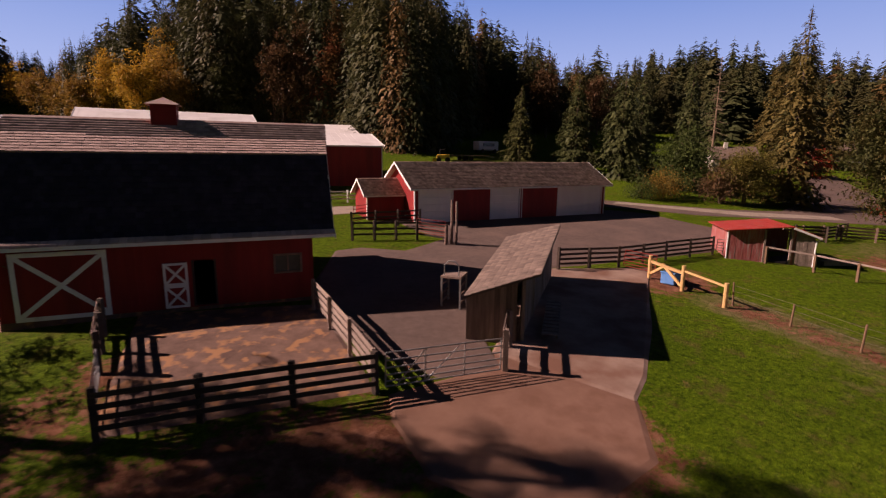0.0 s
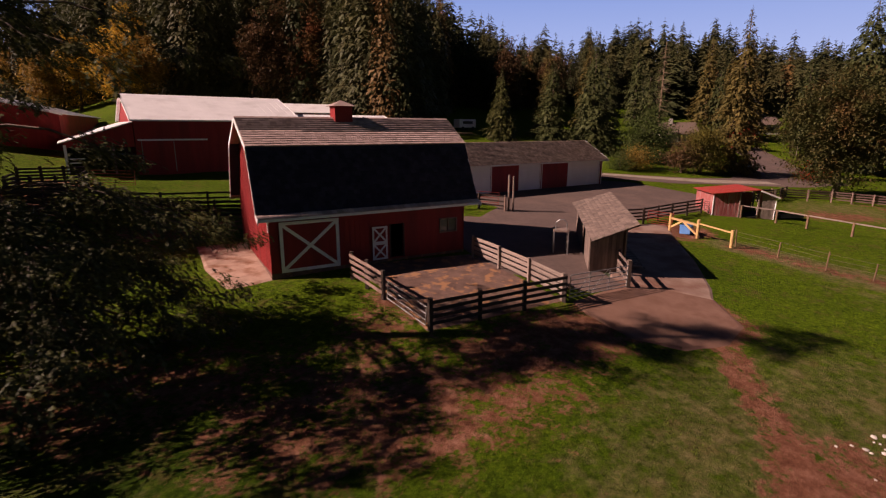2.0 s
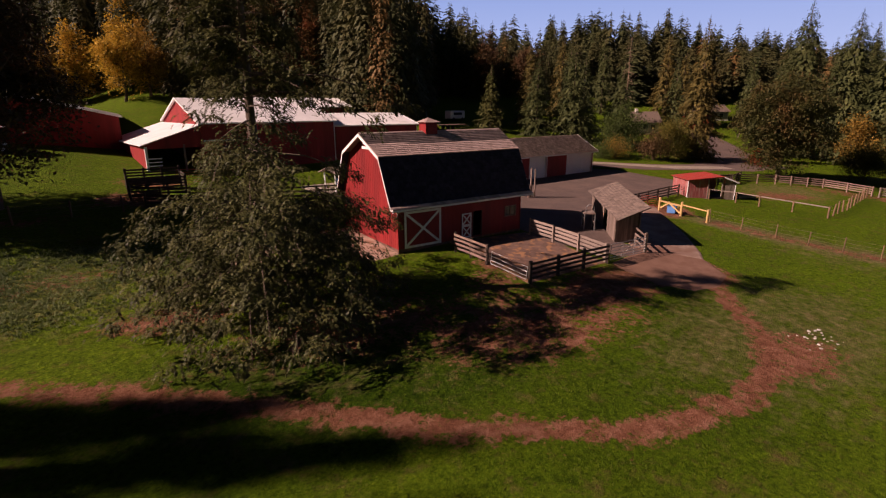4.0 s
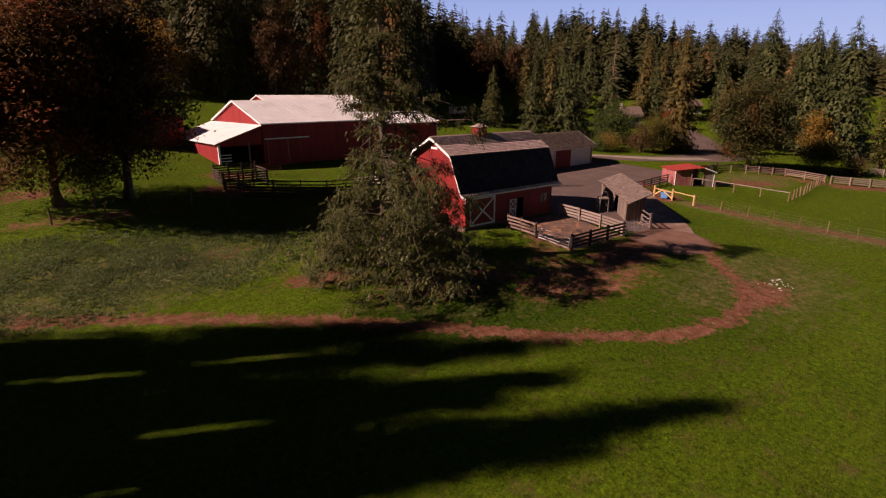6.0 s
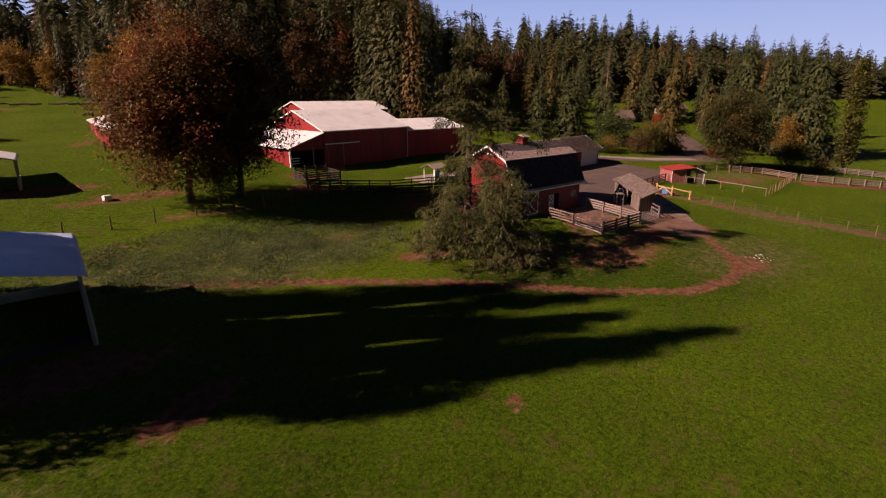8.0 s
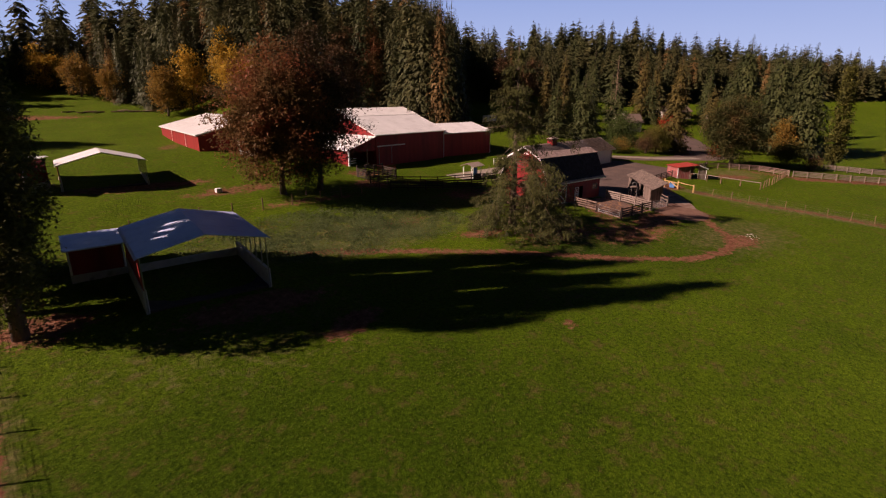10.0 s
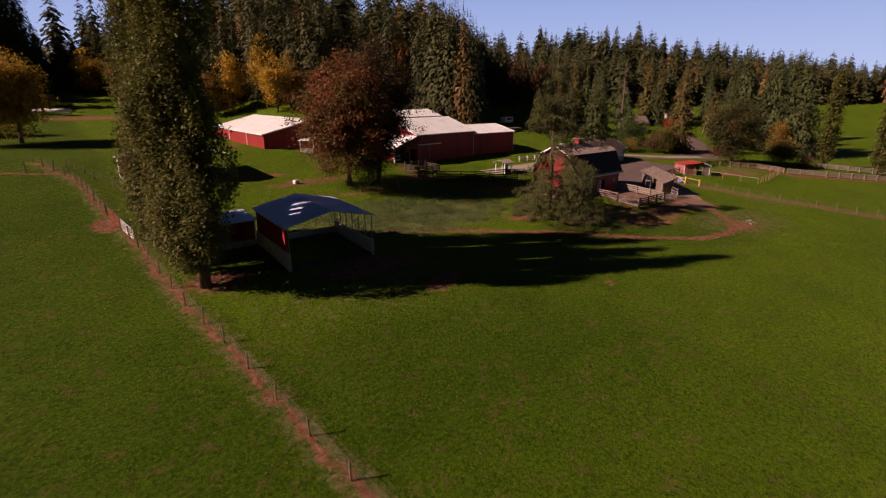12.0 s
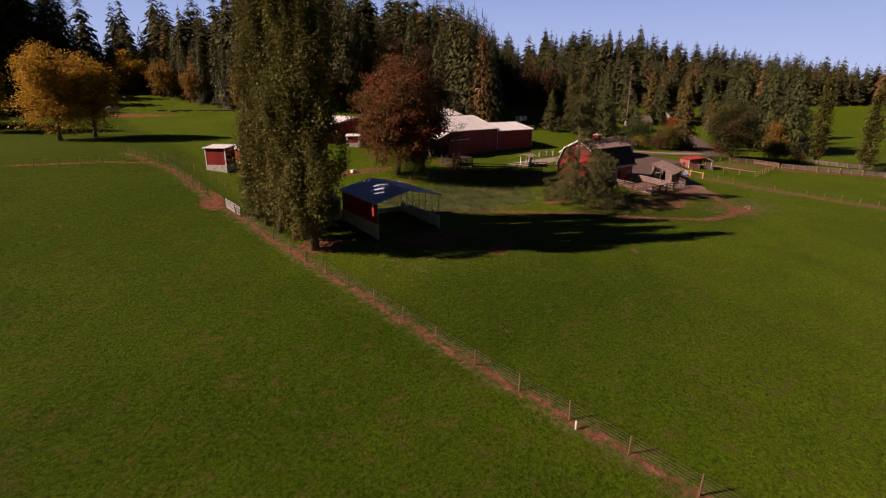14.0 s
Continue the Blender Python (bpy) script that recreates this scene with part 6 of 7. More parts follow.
def broadleaf(name, label, x, y, h, rx, seed, mat, leaf=0.3, clumps=160, per=40, bare=0.2, shape="round", trunk_r=0.3, group="", spread=0.8, category="tree", limbs=9, flat=0.75, gaps=()):
    """A leafy tree: trunk, limbs that reach into the crown, and clumps of leaves with gaps between."""
    r = np.random.default_rng(seed)
    t_ = thing(name, label, category, pose(x, y, gz(x, y)), group)
    part("trunk", trunk_mesh("trunk", h * (0.92 if shape == "column" else 0.7), trunk_r, trunk_r * 0.15, bend=0.02 * h, rr=r), BARK, t_, smooth=True)
    z0, z1 = h * bare, h
    pts = []
    lobes = []
    for k in range(24):
        d = r.normal(0, 1, 3)
        d /= np.linalg.norm(d)
        lobes.append((d * np.array([rx * 0.66, rx * 0.66, (z1 - z0) * 0.33]) * r.uniform(0.55, 1.08) + np.array([0, 0, z0 + (z1 - z0) * 0.47]), rx * r.uniform(0.28, 0.46)))
    leaders = [(r.uniform(0, 6.283), r.uniform(0.45, 1.05), r.uniform(0.62, 1.0), r.uniform(0, 0.12)) for k in range(10)]
    while len(pts) < clumps:
        u = r.uniform(0, 1)
        if shape == "column":
            lim = rx * min(1.0, 0.5 + 2.6 * u) * (1 - u ** 1.7) ** 0.75 + 0.12
        elif shape == "cone":
            lim = rx * (1 - u) ** 0.8 + 0.2
        else:
            lim = rx * math.sqrt(max(0, 1 - (2 * (u ** 0.85) - 0.95) ** 2)) + 0.15
        q = r.uniform(0, 6.283)
        rad = lim * math.sqrt(r.uniform(0.12, 1)) * r.uniform(0.82, 1.12)
        if shape == "round" and r.uniform() < 0.8:
            c, size = lobes[r.integers(len(lobes))]
            d = r.normal(0, 1, 3)
            d /= np.linalg.norm(d)
            pts.append(tuple(c + d * size * np.array([1, 1, 0.85]) * r.uniform(0.55, 1.0)))
            continue
        if shape == "column" and r.uniform() < 0.92:
            turn, out, reach, start = leaders[r.integers(len(leaders))]
            if not start < u < reach:
                continue
            q = turn + r.normal(0, 0.16)
            rad = lim * out * (0.75 + 0.25 * u) * (1 + 0.42 * math.sin(u * 19 + turn * 5)) + r.normal(0, 0.12)
        pts.append((rad * math.cos(q), rad * math.sin(q), z0 + (z1 - z0) * u + r.uniform(-0.3, 0.3)))
    pts = np.array(pts)
    for k in range(limbs):
        p = pts[r.integers(len(pts))]
        zb = max(h * bare * 0.7, p[2] - math.hypot(p[0], p[1]) * (2.2 if shape == "column" else 0.9))
        part("limb", tube([(0, 0, zb), (p[0] * 0.45, p[1] * 0.45, zb + (p[2] - zb) * 0.5), tuple(p)], [trunk_r * 0.4, trunk_r * 0.22, 0.03], 6), BARK, t_, smooth=True)
    V, F = leaf_cloud(r, pts, leaf, per, spread, flat, 0.1)
    if shape == "column" or clumps > 400:
        # the shaded inside of a dense crown
        core = pts[r.integers(0, len(pts), clumps // (6 if shape == "column" else 2))]
        mid = np.array([0, 0, z0 + (z1 - z0) * 0.5])
        core = (core - mid) * (np.array([0.5, 0.5, 0.97]) if shape == "column" else np.array([0.6, 0.6, 0.62])) + mid
        V2, F2 = leaf_cloud(r, core, leaf * 2.0, max(12, per // 4), spread, flat, 0.1)
        F = np.concatenate([F, F2 + len(V)])
        V = np.concatenate([V, V2])
    if gaps:
        # slits between the plumes that let the low sun through
        Q = V.reshape(-1, 4, 3)
        c = Q.mean(1) + np.array([x, y, gz(x, y)])
        keep = np.ones(len(Q), bool)
        for gx, gy, gzz, width, tall in gaps:
            d = c - np.array([gx, gy, gzz])
            across = d @ np.array([-math.sin(sa), math.cos(sa), 0])
            along = d @ np.array([-math.cos(sa) * math.sin(se), -math.sin(sa) * math.sin(se), math.cos(se)])
            keep &= np.hypot(across, along * tall) > width * (0.75 + 0.25 * np.sin(c[:, 2] * 7 + c[:, 1] * 5))
        V = Q[keep].reshape(-1, 3)
        F = np.arange(len(V)).reshape(-1, 4)
    soup("crown", V, F, mat, t_)
    return t_


# the storm-bent fir between pasture and barn, with bare torn limbs round its foot
def build_old_fir():
    r = np.random.default_rng(21)
    x, y, h = -23.0, 19.7, 22.4
    t_ = thing("old_fir", "old fir with drooping boughs and bare torn limbs", "tree", pose(x, y, gz(x, y)))
    part("trunk", trunk_mesh("trunk", h, 0.42, 0.04, bend=0.15), BARK, t_, smooth=True)
    V, twigs = [], []

    def clump(c, yaw, size, n):
        """A hanging tuft of small sprays."""
        for k in range(n):
            d = r.normal(0, 1, 3) * np.array([size, size, size * 0.55])
            V.append(branch_fan(r, c + d + np.array([0, 0, -0.25 * abs(d[0] + d[1])]), yaw + r.uniform(-1.6, 1.6), r.uniform(0.16, 0.42), r.uniform(0.1, 1.3), 0.22, 3, 0.5))

    def bough(z, q, length, end, tufts, first=0.35, rad=0.055, full=30):
        """A bough from the trunk at height z to its tip at height end, with tufts on its outer part."""
        tip = np.array([math.cos(q) * length, math.sin(q) * length, end])
        base = np.array([0.0, 0.0, z])
        side = np.array([-math.sin(q), math.cos(q), 0]) * r.normal(0, 0.05) * length
        n = 8
        pts = [base + (tip - base) * (j / n) + (side + np.array([0, 0, 0.13 * length])) * math.sin(math.pi * j / n) for j in range(n + 1)]
        twigs.append((pts, rad))
        for k in range(tufts):
            u = first + (1 - first) * (k + r.uniform(0.1, 0.9)) / tufts
            j = min(n - 1, int(u * n))
            c = pts[j] + (pts[j + 1] - pts[j]) * (u * n - j)
            off = r.normal(0, 0.10 * length, 3) * np.array([1, 1, 0.3])
            clump(c + off * u, q, r.uniform(0.2, 0.42), int(full * 1.9 * r.uniform(0.5, 1.2)))

    # the low skirt, widest towards the pasture
    for k in range(86):
        p = r.uniform()
        if p < 0.30:
            q, length = radians(r.uniform(-72, 18)), r.uniform(4.5, 9.4)
        elif p < 0.72:
            q, length = radians(r.uniform(-155, -66)), r.uniform(4.8, 9.4)
            if r.uniform() < 0.5 and -135 < math.degrees(q) < -100:
                continue
        elif p < 0.90:
            q, length = radians(r.uniform(115, 200)), r.uniform(4.0, 7.6)
        else:
            q, length = r.uniform(0, 6.283), r.uniform(3.0, 5.5)
        z = r.uniform(1.2, 6.2)
        bough(z, q, length, max(0.2, z - length * r.uniform(0.1, 0.55)), int(3 + length * 0.75), 0.38, 0.045, 22)
    for k in range(12):
        bough(r.uniform(5.6, 10.2), radians(r.uniform(80, 215)), r.uniform(1.6, 3.4), r.uniform(4.4, 8.6), 3, 0.4)
    for k in range(7):
        z = r.uniform(8.5, 13.0)
        length = r.uniform(2.4, 5.4)
        bough(z, radians(r.uniform(-150, -50)), length, z - length * r.uniform(0.15, 0.5), 4, 0.4)
    for k in range(10):
        z = r.uniform(7.0, 9.2)
        bough(z, radians(r.uniform(-128, -84)), r.uniform(6.0, 8.8), z - r.uniform(1.6, 3.2), 7, 0.35, 0.05, 24)
    # the broad middle crown
    for k in range(25):
        z = r.uniform(10.6, 15.6)
        length = r.uniform(2.0, 4.4) * (1.15 if z < 13.5 else 0.75)
        bough(z, r.uniform(0, 6.283), length, z - length * r.uniform(0.1, 0.42), 4, 0.35)
    for q, length, z in ((-30, 8.4, 11.9), (-42, 7.0, 11.2), (-24, 5.6, 8.2)):
        bough(z, radians(q), length, z - 1.4, 5, 0.58, 0.07, 34)
    # the thin top
    for k in range(26):
        z = r.uniform(15.4, h - 0.4)
        length = 2.3 * (1 - (z - 15.4) / 7.6) * r.uniform(0.6, 1.2) + 0.25
        bough(z, r.uniform(0, 6.283), length, z - length * r.uniform(0.0, 0.4), 3, 0.25, 0.03, 20)
    V = np.concatenate(V)
    V[:, 2] = np.maximum(V[:, 2], tz(V[:, 0] + x, V[:, 1] + y) - gz(x, y) + 0.03)
    soup("crown", V, np.arange(len(V)).reshape(-1, 3), OLD_FIR, t_)
    bm = bmesh.new()
    for pts, rad in twigs:
        add_tube(bm, [tuple(p) for p in pts[::2]], [rad * (1 - 0.8 * k / (len(pts[::2]) - 1)) for k in range(len(pts[::2]))], 4, cap=False)
    tagged(part("bough", bm, BARK, t_), kind="stuff")
    for k in range(14):
        q = r.uniform(-2.6, 0.9)
        l = r.uniform(2.5, 5.5)
        z = r.uniform(1.2, 4.6)
        part("torn_limb", tube([(0.2 * math.cos(q), 0.2 * math.sin(q), z), (math.cos(q) * l * 0.5, math.sin(q) * l * 0.5, z * 0.75), (math.cos(q) * l, math.sin(q) * l, max(-0.3, z * 0.2 - 0.3))], [0.10, 0.07, 0.02], 6), LIMB, t_, "pale torn bare limb")


build_old_fir()

# the pair of maples on the upper pasture
broadleaf("maple_tree", "broad maple with brown-red autumn leaves", -43.3, 44.0, 19.8, 8.3, 31, MAPLE, 0.22, 760, 84, 0.12, trunk_r=0.42, spread=0.75, group="maples")
broadleaf("maple_tree", "darker maple with dense brown-green leaves", -37.6, 44.4, 21.6, 7.4, 32, MAPLE_DARK, 0.22, 700, 84, 0.12, trunk_r=0.42, spread=0.75, group="maples")
broadleaf("sapling", "young bright green tree under the maples", -40.6, 42.6, 5.4, 2.3, 33, GREENLEAF, 0.16, 90, 40, 0.2, trunk_r=0.1, limbs=5)
# poplars along the long fence, and points that the sun reaches between them
SUN_GAPS = [(-61.0, 21.8, 5.3, 0.62, 0.6), (-61.8, 20.6, 5.15, 0.62, 0.6), (-62.6, 19.3, 5.0, 0.5, 0.6), (-64.2, 17.4, 2.9, 0.5, 0.5), (-64.2, 18.9, 2.7, 0.4, 0.5), (-43.0, 14.4, -1.1, 0.27, 0.1), (-34.9, 11.7, -1.5, 0.27, 0.12), (-39.0, 7.7, -1.8, 0.27, 0.1), (-26.1, 1.3, -2.4, 0.27, 0.12), (-27.0, 5.2, -2.1, 0.3, 0.1), (-47.2, 8.4, -1.7, 0.27, 0.12), (-42.9, 6.0, -1.9, 0.25, 0.12)]
for i, (px, py, ph, pr) in enumerate(((-71.9, 17.9, 36.0, 4.1), (-72.2, 22.0, 33.5, 3.0), (-72.6, 25.4, 35.0, 3.1), (-72.9, 28.8, 32.0, 3.5), (-73.2, 32.0, 14.5, 2.4))):
    broadleaf("poplar_tree", "tall columnar poplar with olive-yellow leaves" if i < 4 else "short bushy poplar at the end of the row", px, py, ph, pr, 41 + i, POPLAR, 0.175, 900 if i < 1 else (560 if i < 4 else 260), 84 if i < 2 else 72, 0.03, "column", 0.45, "poplars on the fence", 0.37, limbs=18, flat=1.7, gaps=SUN_GAPS)
for i, (px, py, ph) in enumerate(((82.58, 15.93, 25.0), (83.2, 4.63, 23.5))):
    broadleaf("poplar_tree", "slim columnar poplar beyond the paddock", px, py, ph, 2.4, 51 + i, POPLAR, 0.3, 260, 26, 0.04, "column", 0.35, "poplars beyond the paddock", 0.5)

# round the drive and the house
fir_tree("cedar_tree", "tall bronzed cedar beside the drive", 63.75, 46.67, 25.0, 5.0, 61, CEDAR, 52, 13, droop=0.55, bare=0.03, group="cedars", spray=(0.35, 0.85), dense=2.1)
fir_tree("cedar_tree", "bronzed cedar among the firs", 57.48, 86.26, 19, 4.0, 62, CEDAR, 38, 10, droop=0.55, bare=0.04, group="cedars")
fir_tree("cedar_tree", "bronzed cedar behind the farmhouse", 112.48, 86.83, 25, 5.6, 60, CEDAR, 38, 10, droop=0.55, bare=0.04, group="cedars")
broadleaf("yard_tree", "olive-yellow leafy tree beside the drive", 56.05, 46.93, 7.4, 3.4, 63, OLIVE, 0.15, 260, 56, 0.06)
broadleaf("yard_tree", "dusky purple-brown shrub tree beside the drive", 53.17, 47.95, 4.6, 2.4, 64, RUSSET, 0.17, 120, 36, 0.1)
broadleaf("yard_tree", "dark green round tree behind the garage", 57.08, 57.99, 8.8, 4.6, 65, GREENLEAF, 0.22, 260, 40, 0.03)
broadleaf("shrub", "yellow-green shrub beside the gravel lane", 46.61, 51.07, 3.4, 2.1, 66, GOLD, 0.14, 90, 34, 0.02, trunk_r=0.1, category="shrub", limbs=4)
broadleaf("shrub", "green shrub beside the gravel lane", 43.48, 51.45, 2.8, 1.8, 67, GREENLEAF, 0.14, 80, 34, 0.02, trunk_r=0.1, category="shrub", limbs=4)
broadleaf("shrub", "dark shrub beyond the lane", 50.16, 53.35, 2.8, 2.2, 68, GREENLEAF, 0.15, 80, 34, 0.02, trunk_r=0.1, category="shrub", limbs=4)
for i, (px, py, ph, pr) in enumerate(((54.17, 68.86, 18.5, 5.8), (41.93, 81.28, 13.7, 3.6), (48.78, 74.06, 16.0, 4.4), (60.23, 71.49, 17.5, 4.6), (67.43, 82.8, 20, 4.8), (62.57, 63.49, 15, 4.2))):
    fir_tree("fir_tree", "olive-green fir behind the garage" if i == 1 else "dark green fir behind the garage", px, py, ph, pr, 71 + i, OLD_FIR if i == 1 else FIR, 42, 12, bare=0.02, spray=(0.35, 0.9), dense=1.9, group="firs behind the garage")
for i, (px, py, ph, pr) in enumerate(((96.78, 44.49, 31.4, 9.0), (99.0, 36.3, 29.5, 8.2), (100.67, 29.48, 30.0, 8.4), (111.29, 39.67, 25, 5.6), (127.39, 42.61, 29, 6))):
    fir_tree("fir_tree", "tall dark fir beyond the drive", px, py, ph, pr, 81 + i, FIR, 48, 14, bare=0.09, fill=1.9, power=0.78, group="firs beyond the drive", spray=(0.45, 1.05), dense=1.8)
broadleaf("oak_tree", "broad green-brown oak beside the far lane", 58.3, 29.2, 15.6, 6.8, 91, OAK, 0.2, 760, 74, 0.1, trunk_r=0.4)
broadleaf("birch_tree", "young gold-leaved tree beside the far lane", 93.29, 31.39, 10, 3.4, 92, GOLD, 0.24, 140, 30, 0.1)
broadleaf("shrub", "green bush beside the far fence", 74.26, 23.05, 6.4, 3.9, 93, OLIVE, 0.18, 200, 46, 0.03, trunk_r=0.14, category="shrub")
broadleaf("shrub", "dark red bush beside the far fence", 75.81, 18.28, 2.5, 2.2, 94, RUSSET, 0.18, 70, 30, 0.02, trunk_r=0.1, category="shrub", limbs=4)
broadleaf("shrub", "scarlet autumn bush beside the drive", 71.14, 38.05, 2.6, 1.6, 95, SCARLET, 0.18, 60, 28, 0.02, trunk_r=0.08, category="shrub", limbs=4)
broadleaf("red_maple", "deep red autumn tree by the house", 104.49, 71.33, 6.0, 3.0, 96, SCARLET, 0.26, 90, 34, 0.08)
for i, (px, py, ph) in enumerate(((95.91, 89.1, 18), (126.99, 90.53, 20), (145.0, 78.43, 22), (103.18, 102.68, 24), (80.09, 97.66, 22), (139.45, 65.42, 20), (158.33, 61.19, 22), (120.54, 78.84, 17), (111.66, 82.92, 18), (133.46, 72.73, 18), (125.86, 66.99, 15), (147.04, 71.34, 19))):
    fir_tree("fir_tree", "tall conifer by the house", px, py, ph, 4.4, 101 + i, CEDAR if i % 3 == 1 else FIR, 30, 9, bare=0.05, group="conifers by the house")


def build_tower():
    """A tall tripod swing frame on the lawn by the house."""
    t_ = thing("swing_frame", "tall pale tripod swing frame on the lawn", "swing", pose(112.36, 62.09, gz(112.36, 62.09)))
    for x, y in ((-1.9, -0.8), (1.9, -0.8), (0, 1.8)):
        part("leg", tube([(x, y, -0.3), (x * 0.06, y * 0.06, 6.6)], 0.09, 6), FENCE_PALE, t_)
    part("rope", tube([(0, 0, 6.4), (0, -0.1, 1.0)], 0.03, 4), FENCE_PALE, t_)
    part("seat", box((-0.4, -0.25, 0.9), (0.4, 0.05, 0.98)), FENCE_PALE, t_)


build_tower()
# autumn trees along the forest's foot
for i, (px, py, ph, pr, mt) in enumerate(((-22.5, 139.5, 19.5, 5.2, YELLOW), (-24.47, 124.21, 15.6, 5, YELLOW), (-39.2, 141, 14.6, 5.0, GOLD), (-33.04, 138.77, 18.2, 5, YELLOW), (-19.56, 126.11, 15.6, 4.8, GOLD), (-49, 163, 11.5, 5.0, GOLD), (-57, 174, 12.5, 6.0, GOLD), (-65, 186, 13.5, 6.5, YELLOW), (9.51, 119.54, 24, 5.4, RUSSET), (3.51, 121.24, 22, 5, RUSSET), (14.55, 116.99, 22, 4.6, MAPLE), (-7.7, 126.34, 15, 4.4, OLD_FIR), (69.5, 117.67, 20, 5, RUSSET), (90.75, 124.59, 20, 5, RUSSET))):
    broadleaf("autumn_tree", "yellow-gold autumn tree below the forest" if mt is YELLOW or mt is GOLD else "russet-brown tree at the forest edge", px, py, ph, pr, 111 + i, mt, 0.36, 170, 34, 0.06, group="autumn trees at the forest edge")
for i, (px, py, ph, pr) in enumerate(((-91.0, 97.14, 18.5, 7.6), (-84.6, 101.0, 17, 6.6), (-104.45, 125.3, 18, 8.0), (-110.71, 141.24, 16, 8))):
    broadleaf("willow_tree", "broad gold-orange autumn tree in the field", px, py, ph, pr, 121 + i, GOLD if i == 3 else YELLOW, 0.26, 420, 48, 0.1, trunk_r=0.4, group="gold trees in the field")


def build_snag(x, y, h, seed):
    r = np.random.default_rng(seed)
    t_ = thing("dead_tree", "bare grey-brown dead conifer", "tree", pose(x, y, gz(x, y)))
    part("trunk", trunk_mesh("trunk", h, 0.3, 0.04), LIMB, t_, smooth=True)
    bm = bmesh.new()
    for k in range(90):
        u = r.uniform(0.25, 1)
        q = r.uniform(0, 6.28)
        l = 3.2 * (1.1 - u) + 0.4
        add_tube(bm, [(0, 0, h * u), (math.cos(q) * l, math.sin(q) * l, h * u - 0.25 * l)], [0.05, 0.015], 4, cap=False)
    tagged(part("bare_branch", bm, LIMB, t_), kind="stuff")


build_snag(91.5, 84.4, 23, 5)


# ---- the forest on the hill ----
def build_forest():
    r = np.random.default_rng(17)
    kinds, far_kinds = [], []
    for k in range(7):
        far_kinds.append(conifer(r, 26.0, r.uniform(6.2, 8.0), 22, 9, bare=0.08, droop=r.uniform(0.35, 0.6), width=0.42, seg=3, power=0.7) / 26.0)
        V = sprayed_conifer(r, 26.0, r.uniform(5.2, 6.8), 32, 8, bare=0.03, droop=r.uniform(0.3, 0.6), power=0.8, spray=(0.5, 1.1), dense=1.2, sides=1, fill=1.1)
        kinds.append(V / 26.0)
    edge = [(-190, 195), (-150, 165), (-116.54, 184), (-92, 207), (-70, 200), (-52, 172), (-38, 150), (-21.5, 146.5), (-7.8, 128.3), (4.39, 123.1), (15.53, 116.9), (19.61, 98.19), (26.52, 95.38), (32.95, 99.35), (42.77, 116.1), (56.95, 129), (72.71, 125.2), (87.96, 128.3), (103.27, 133.7), (122.77, 123.5), (146, 106), (170, 102), (200, 95), (235, 82), (262, 62), (300, 40), (330, 0), (350, -60), (380, -160)]
    ex, ey = np.array([e[0] for e in edge], float), np.array([e[1] for e in edge], float)
    seg = np.hypot(np.diff(ex), np.diff(ey))
    cum = np.r_[0, np.cumsum(seg)]
    places = []
    for depth, spacing in ((0, 4.4), (5, 5.0), (11, 5.5), (18, 6), (26, 7), (36, 8), (50, 9), (68, 10), (90, 11), (120, 13)):
        s = 0.0
        while s < cum[-1]:
            x, y = np.interp(s, cum, ex), np.interp(s, cum, ey)
            x2, y2 = np.interp(s + 25, cum, ex), np.interp(s + 25, cum, ey)
            x1, y1 = np.interp(s - 25, cum, ex), np.interp(s - 25, cum, ey)
            d = math.hypot(x2 - x1, y2 - y1)
            nx, ny = -(y2 - y1) / d, (x2 - x1) / d
            s += spacing * r.uniform(0.6, 1.5)
            places.append((x + nx * depth + r.uniform(-2.5, 2.5), y + ny * depth + r.uniform(-2.5, 2.5), depth))
    VV, TT = [], []
    for x, y, depth in places:
        K = (kinds if depth <= 11 and -95 < x < 120 else far_kinds)[r.integers(7)]
        # a younger stand grows along the saddle to the west
        bearing = math.degrees(math.atan2(x + 4, y + 1))
        if bearing < -20.0:
            h = r.uniform(31, 40)
        elif bearing < -6:
            top = 5 + math.hypot(x + 4, y + 1) * float(np.interp(bearing, (-19, -15.5, -14, -12, -11, -9, -6), (0.133, 0.15, 0.165, 0.20, 0.215, 0.245, 0.26)))
            h = min(38.0, max(13.0, top - gz(x, y))) * r.uniform(0.94, 1.18)
        else:
            low = min(1.0, max(0.0, (bearing - 19) / 15))
            h = r.uniform(29, 38) * (1 - low) + (r.uniform(15, 22) if depth < 30 else r.uniform(18, 25)) * low
        q = r.uniform(0, 6.283)
        c, s_ = math.cos(q), math.sin(q)
        h *= r.uniform(0.8, 1.08)
        w = h * r.uniform(0.75, 1.2)
        V = np.stack([(K[:, 0] * c - K[:, 1] * s_) * w + x, (K[:, 0] * s_ + K[:, 1] * c) * w + y, K[:, 2] * h + gz(x, y)], 1)
        VV.append(V)
        p = r.uniform()
        TT.append(np.full(len(V), 0.7 if (p < 0.05 and depth < 30) else r.uniform(0, 0.14)))
    V = np.concatenate(VV)
    ob = soup("forest", V, np.arange(len(V)).reshape(-1, 3), FOREST, tint=np.concatenate(TT))
    tagged(ob, "dense dark conifer forest covering the hill", "forest", kind="stuff")
    # trunks of the front rows
    bm = bmesh.new()
    for x, y, depth in places:
        if depth <= 11:
            z = gz(x, y)
            add_tube(bm, [(x, y, z - 0.4), (x, y, z + 9)], [0.32, 0.2], 5, cap=False)
    tagged(part("forest_trunks", bm, BARK), "brown conifer trunks along the forest edge", "tree trunks", kind="stuff")


build_forest()


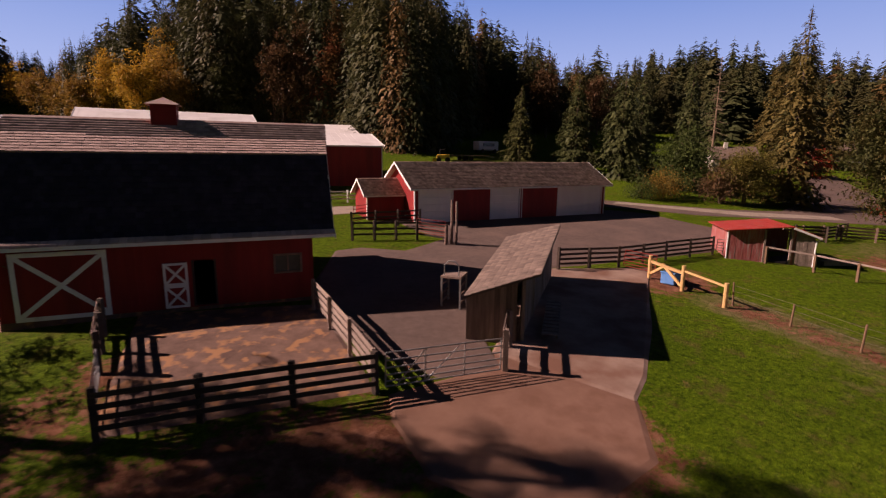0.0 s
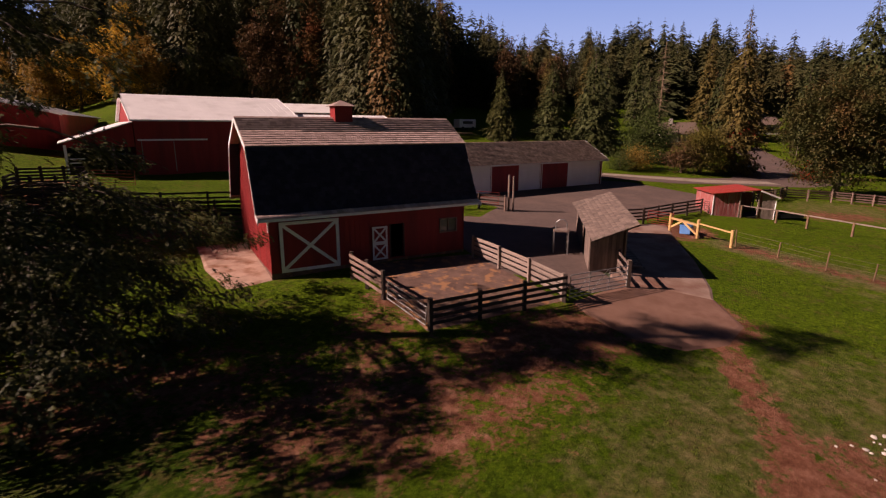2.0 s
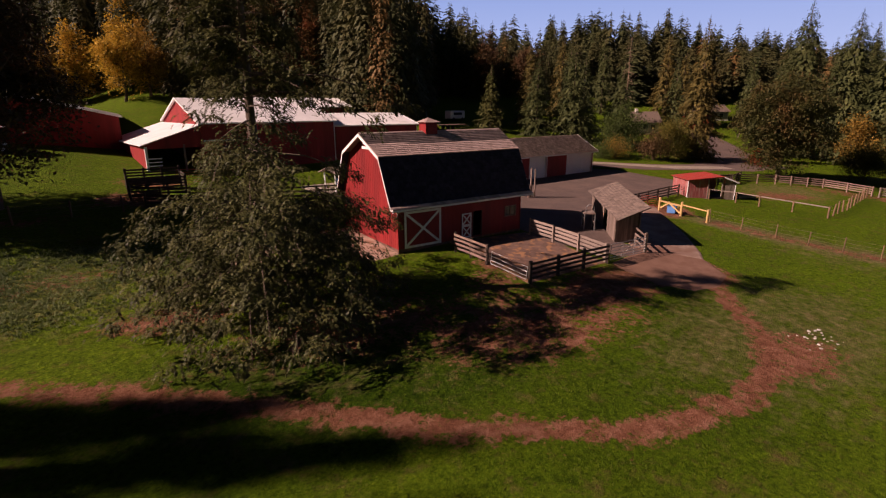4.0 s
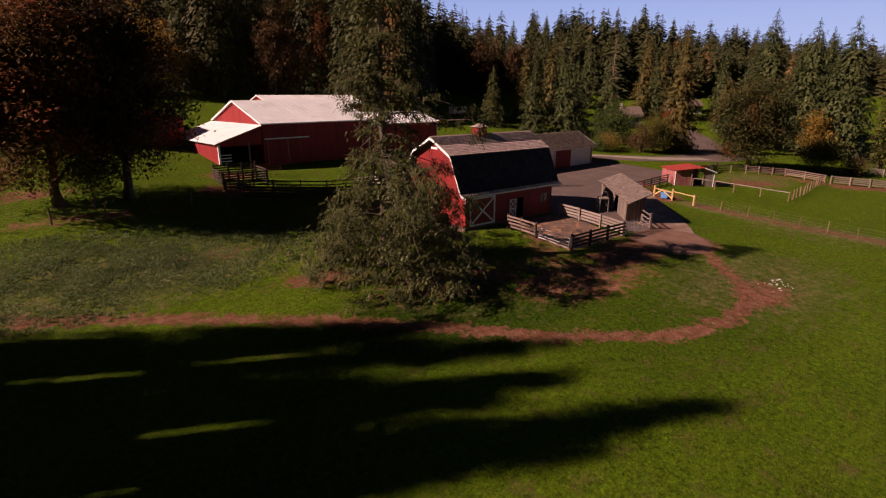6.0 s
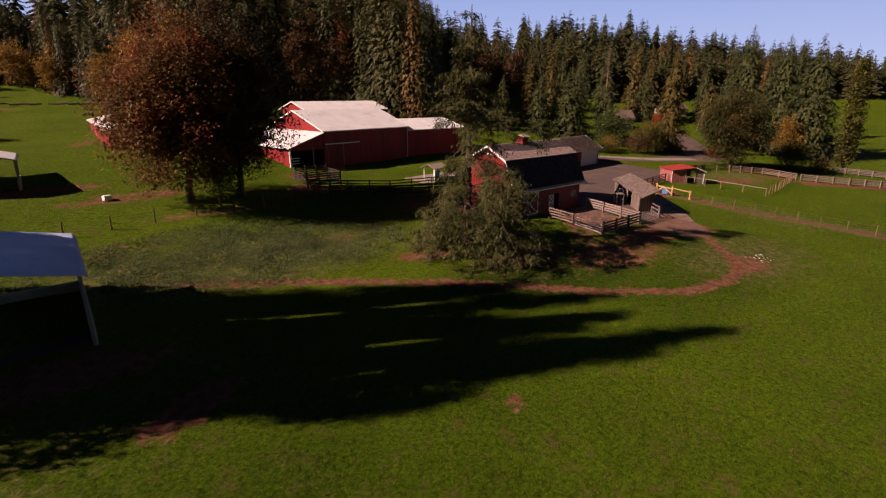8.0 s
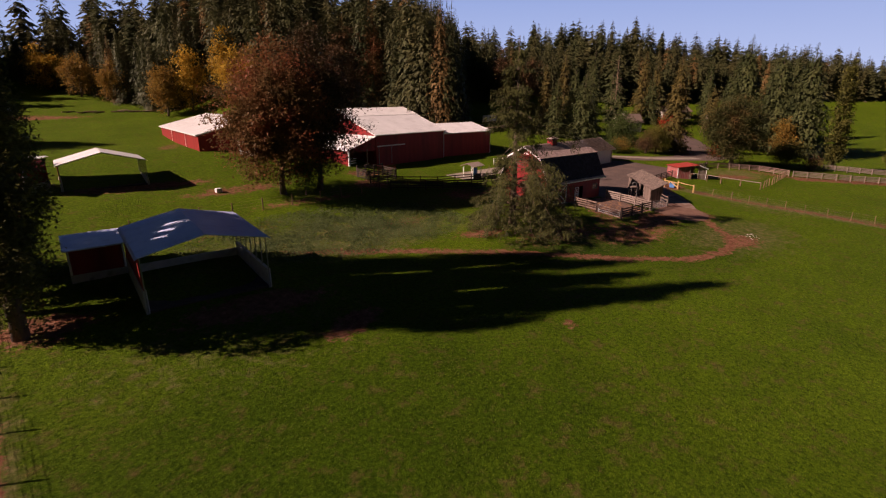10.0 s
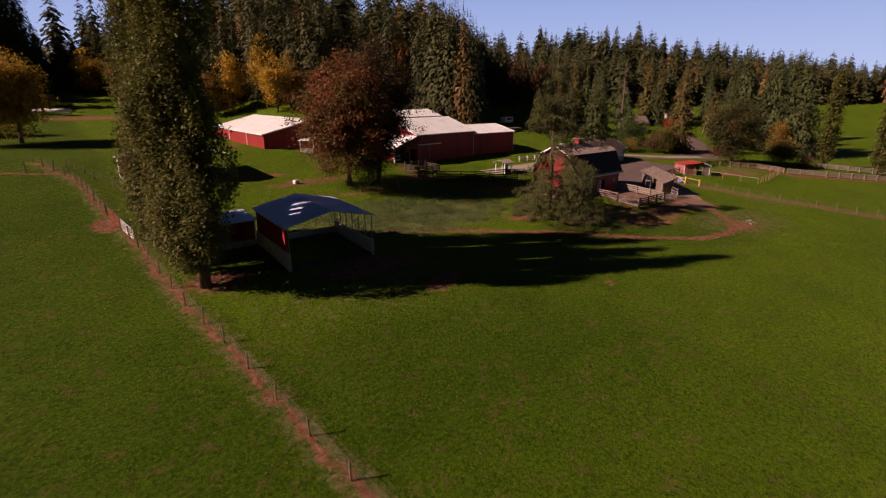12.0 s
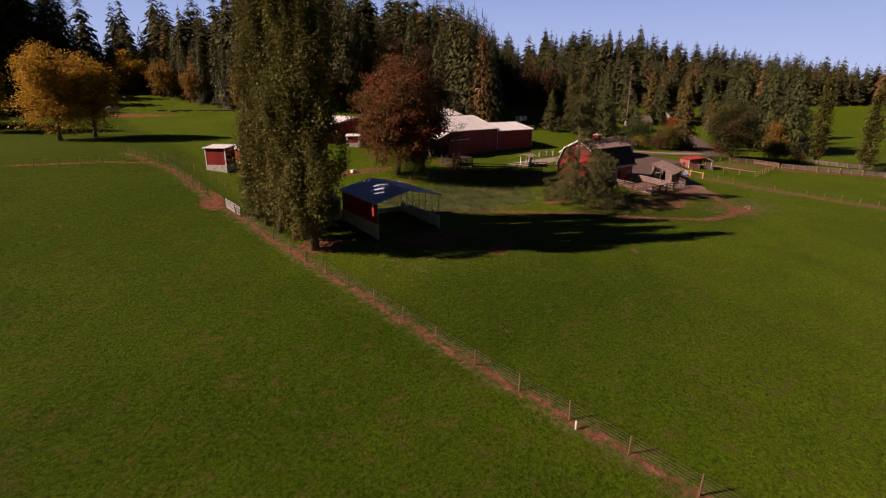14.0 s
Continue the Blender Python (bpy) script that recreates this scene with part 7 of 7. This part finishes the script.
# ---- grass tufts and weeds ----
def build_tufts(name, n, region, mat, label, size, seed, keep):
    r = np.random.default_rng(seed)
    x, y = r.uniform(region[0], region[1], n), r.uniform(region[2], region[3], n)
    k = keep(x, y, r)
    x, y = x[k], y[k]
    z = tz(x, y)
    m = len(x)
    V = []
    for b in range(4):
        q = r.uniform(0, 6.283, m)
        hgt = size * r.uniform(0.5, 1.3, m)
        w = size * 0.28
        lx, ly = np.cos(q), np.sin(q)
        off = size * 0.4
        bx, by = x + r.normal(0, off, m), y + r.normal(0, off, m)
        V.append(np.stack([np.stack([bx - ly * w, by + lx * w, z - 0.03], 1), np.stack([bx + ly * w, by - lx * w, z - 0.03], 1), np.stack([bx + lx * hgt * 0.7, by + ly * hgt * 0.7, z + hgt], 1)], 1))
    V = np.concatenate(V).reshape(-1, 3)
    ob = soup(name, V, np.arange(len(V)).reshape(-1, 3), mat)
    return tagged(ob, label, "grass", kind="stuff")


def clear_of_yards(x, y):
    """Where grass may stand: off the yards, buildings and tracks."""
    yard = (x > -9) & (x < 37) & (y > 9.5 + np.maximum(0, x - 10) * 0.6) & (y < 46)
    barn = (x > -17.5) & (x < 0) & (y > 20.6) & (y < 33)
    shelter = (x > -65) & (x < -54) & (y > 15) & (y < 27)
    return ~(yard | barn | shelter)


def patch(x, y, r, lo):
    v = np.sin(x * 0.9 + 2 * np.sin(y * 0.37)) * np.cos(y * 0.8 + 1.7 * np.sin(x * 0.29)) + r.normal(0, 0.45, len(x))
    return v > lo


build_tufts("grass_tufts", 50000, (-66, 34, -24, 22), TUFT, "short green pasture grass in uneven tufts", 0.06, 5, lambda x, y, r: clear_of_yards(x, y) & patch(x, y, r, 0.1) & (near_line(x, y, PATH_LINE, 1.6) < 0.3))
build_tufts("grass_tufts", 34000, (-110, -64, -34, 40), TUFT, "short green pasture grass beyond the long fence", 0.06, 6, lambda x, y, r: patch(x, y, r, 0.15) & (near_line(x, y, FENCE_LINE, 0.9) < 0.2))
build_tufts("weeds", 52000, (-62, -25, 18, 38), WEED, "grey-green nettles and thistles in the rough pasture", 0.125, 8, lambda x, y, r: clear_of_yards(x, y) & patch(x, y, r, -0.75) & (((x + 42) / 18) ** 2 + ((y - 28.5) / 8.5) ** 2 < r.uniform(0.1, 1.1, len(x))))
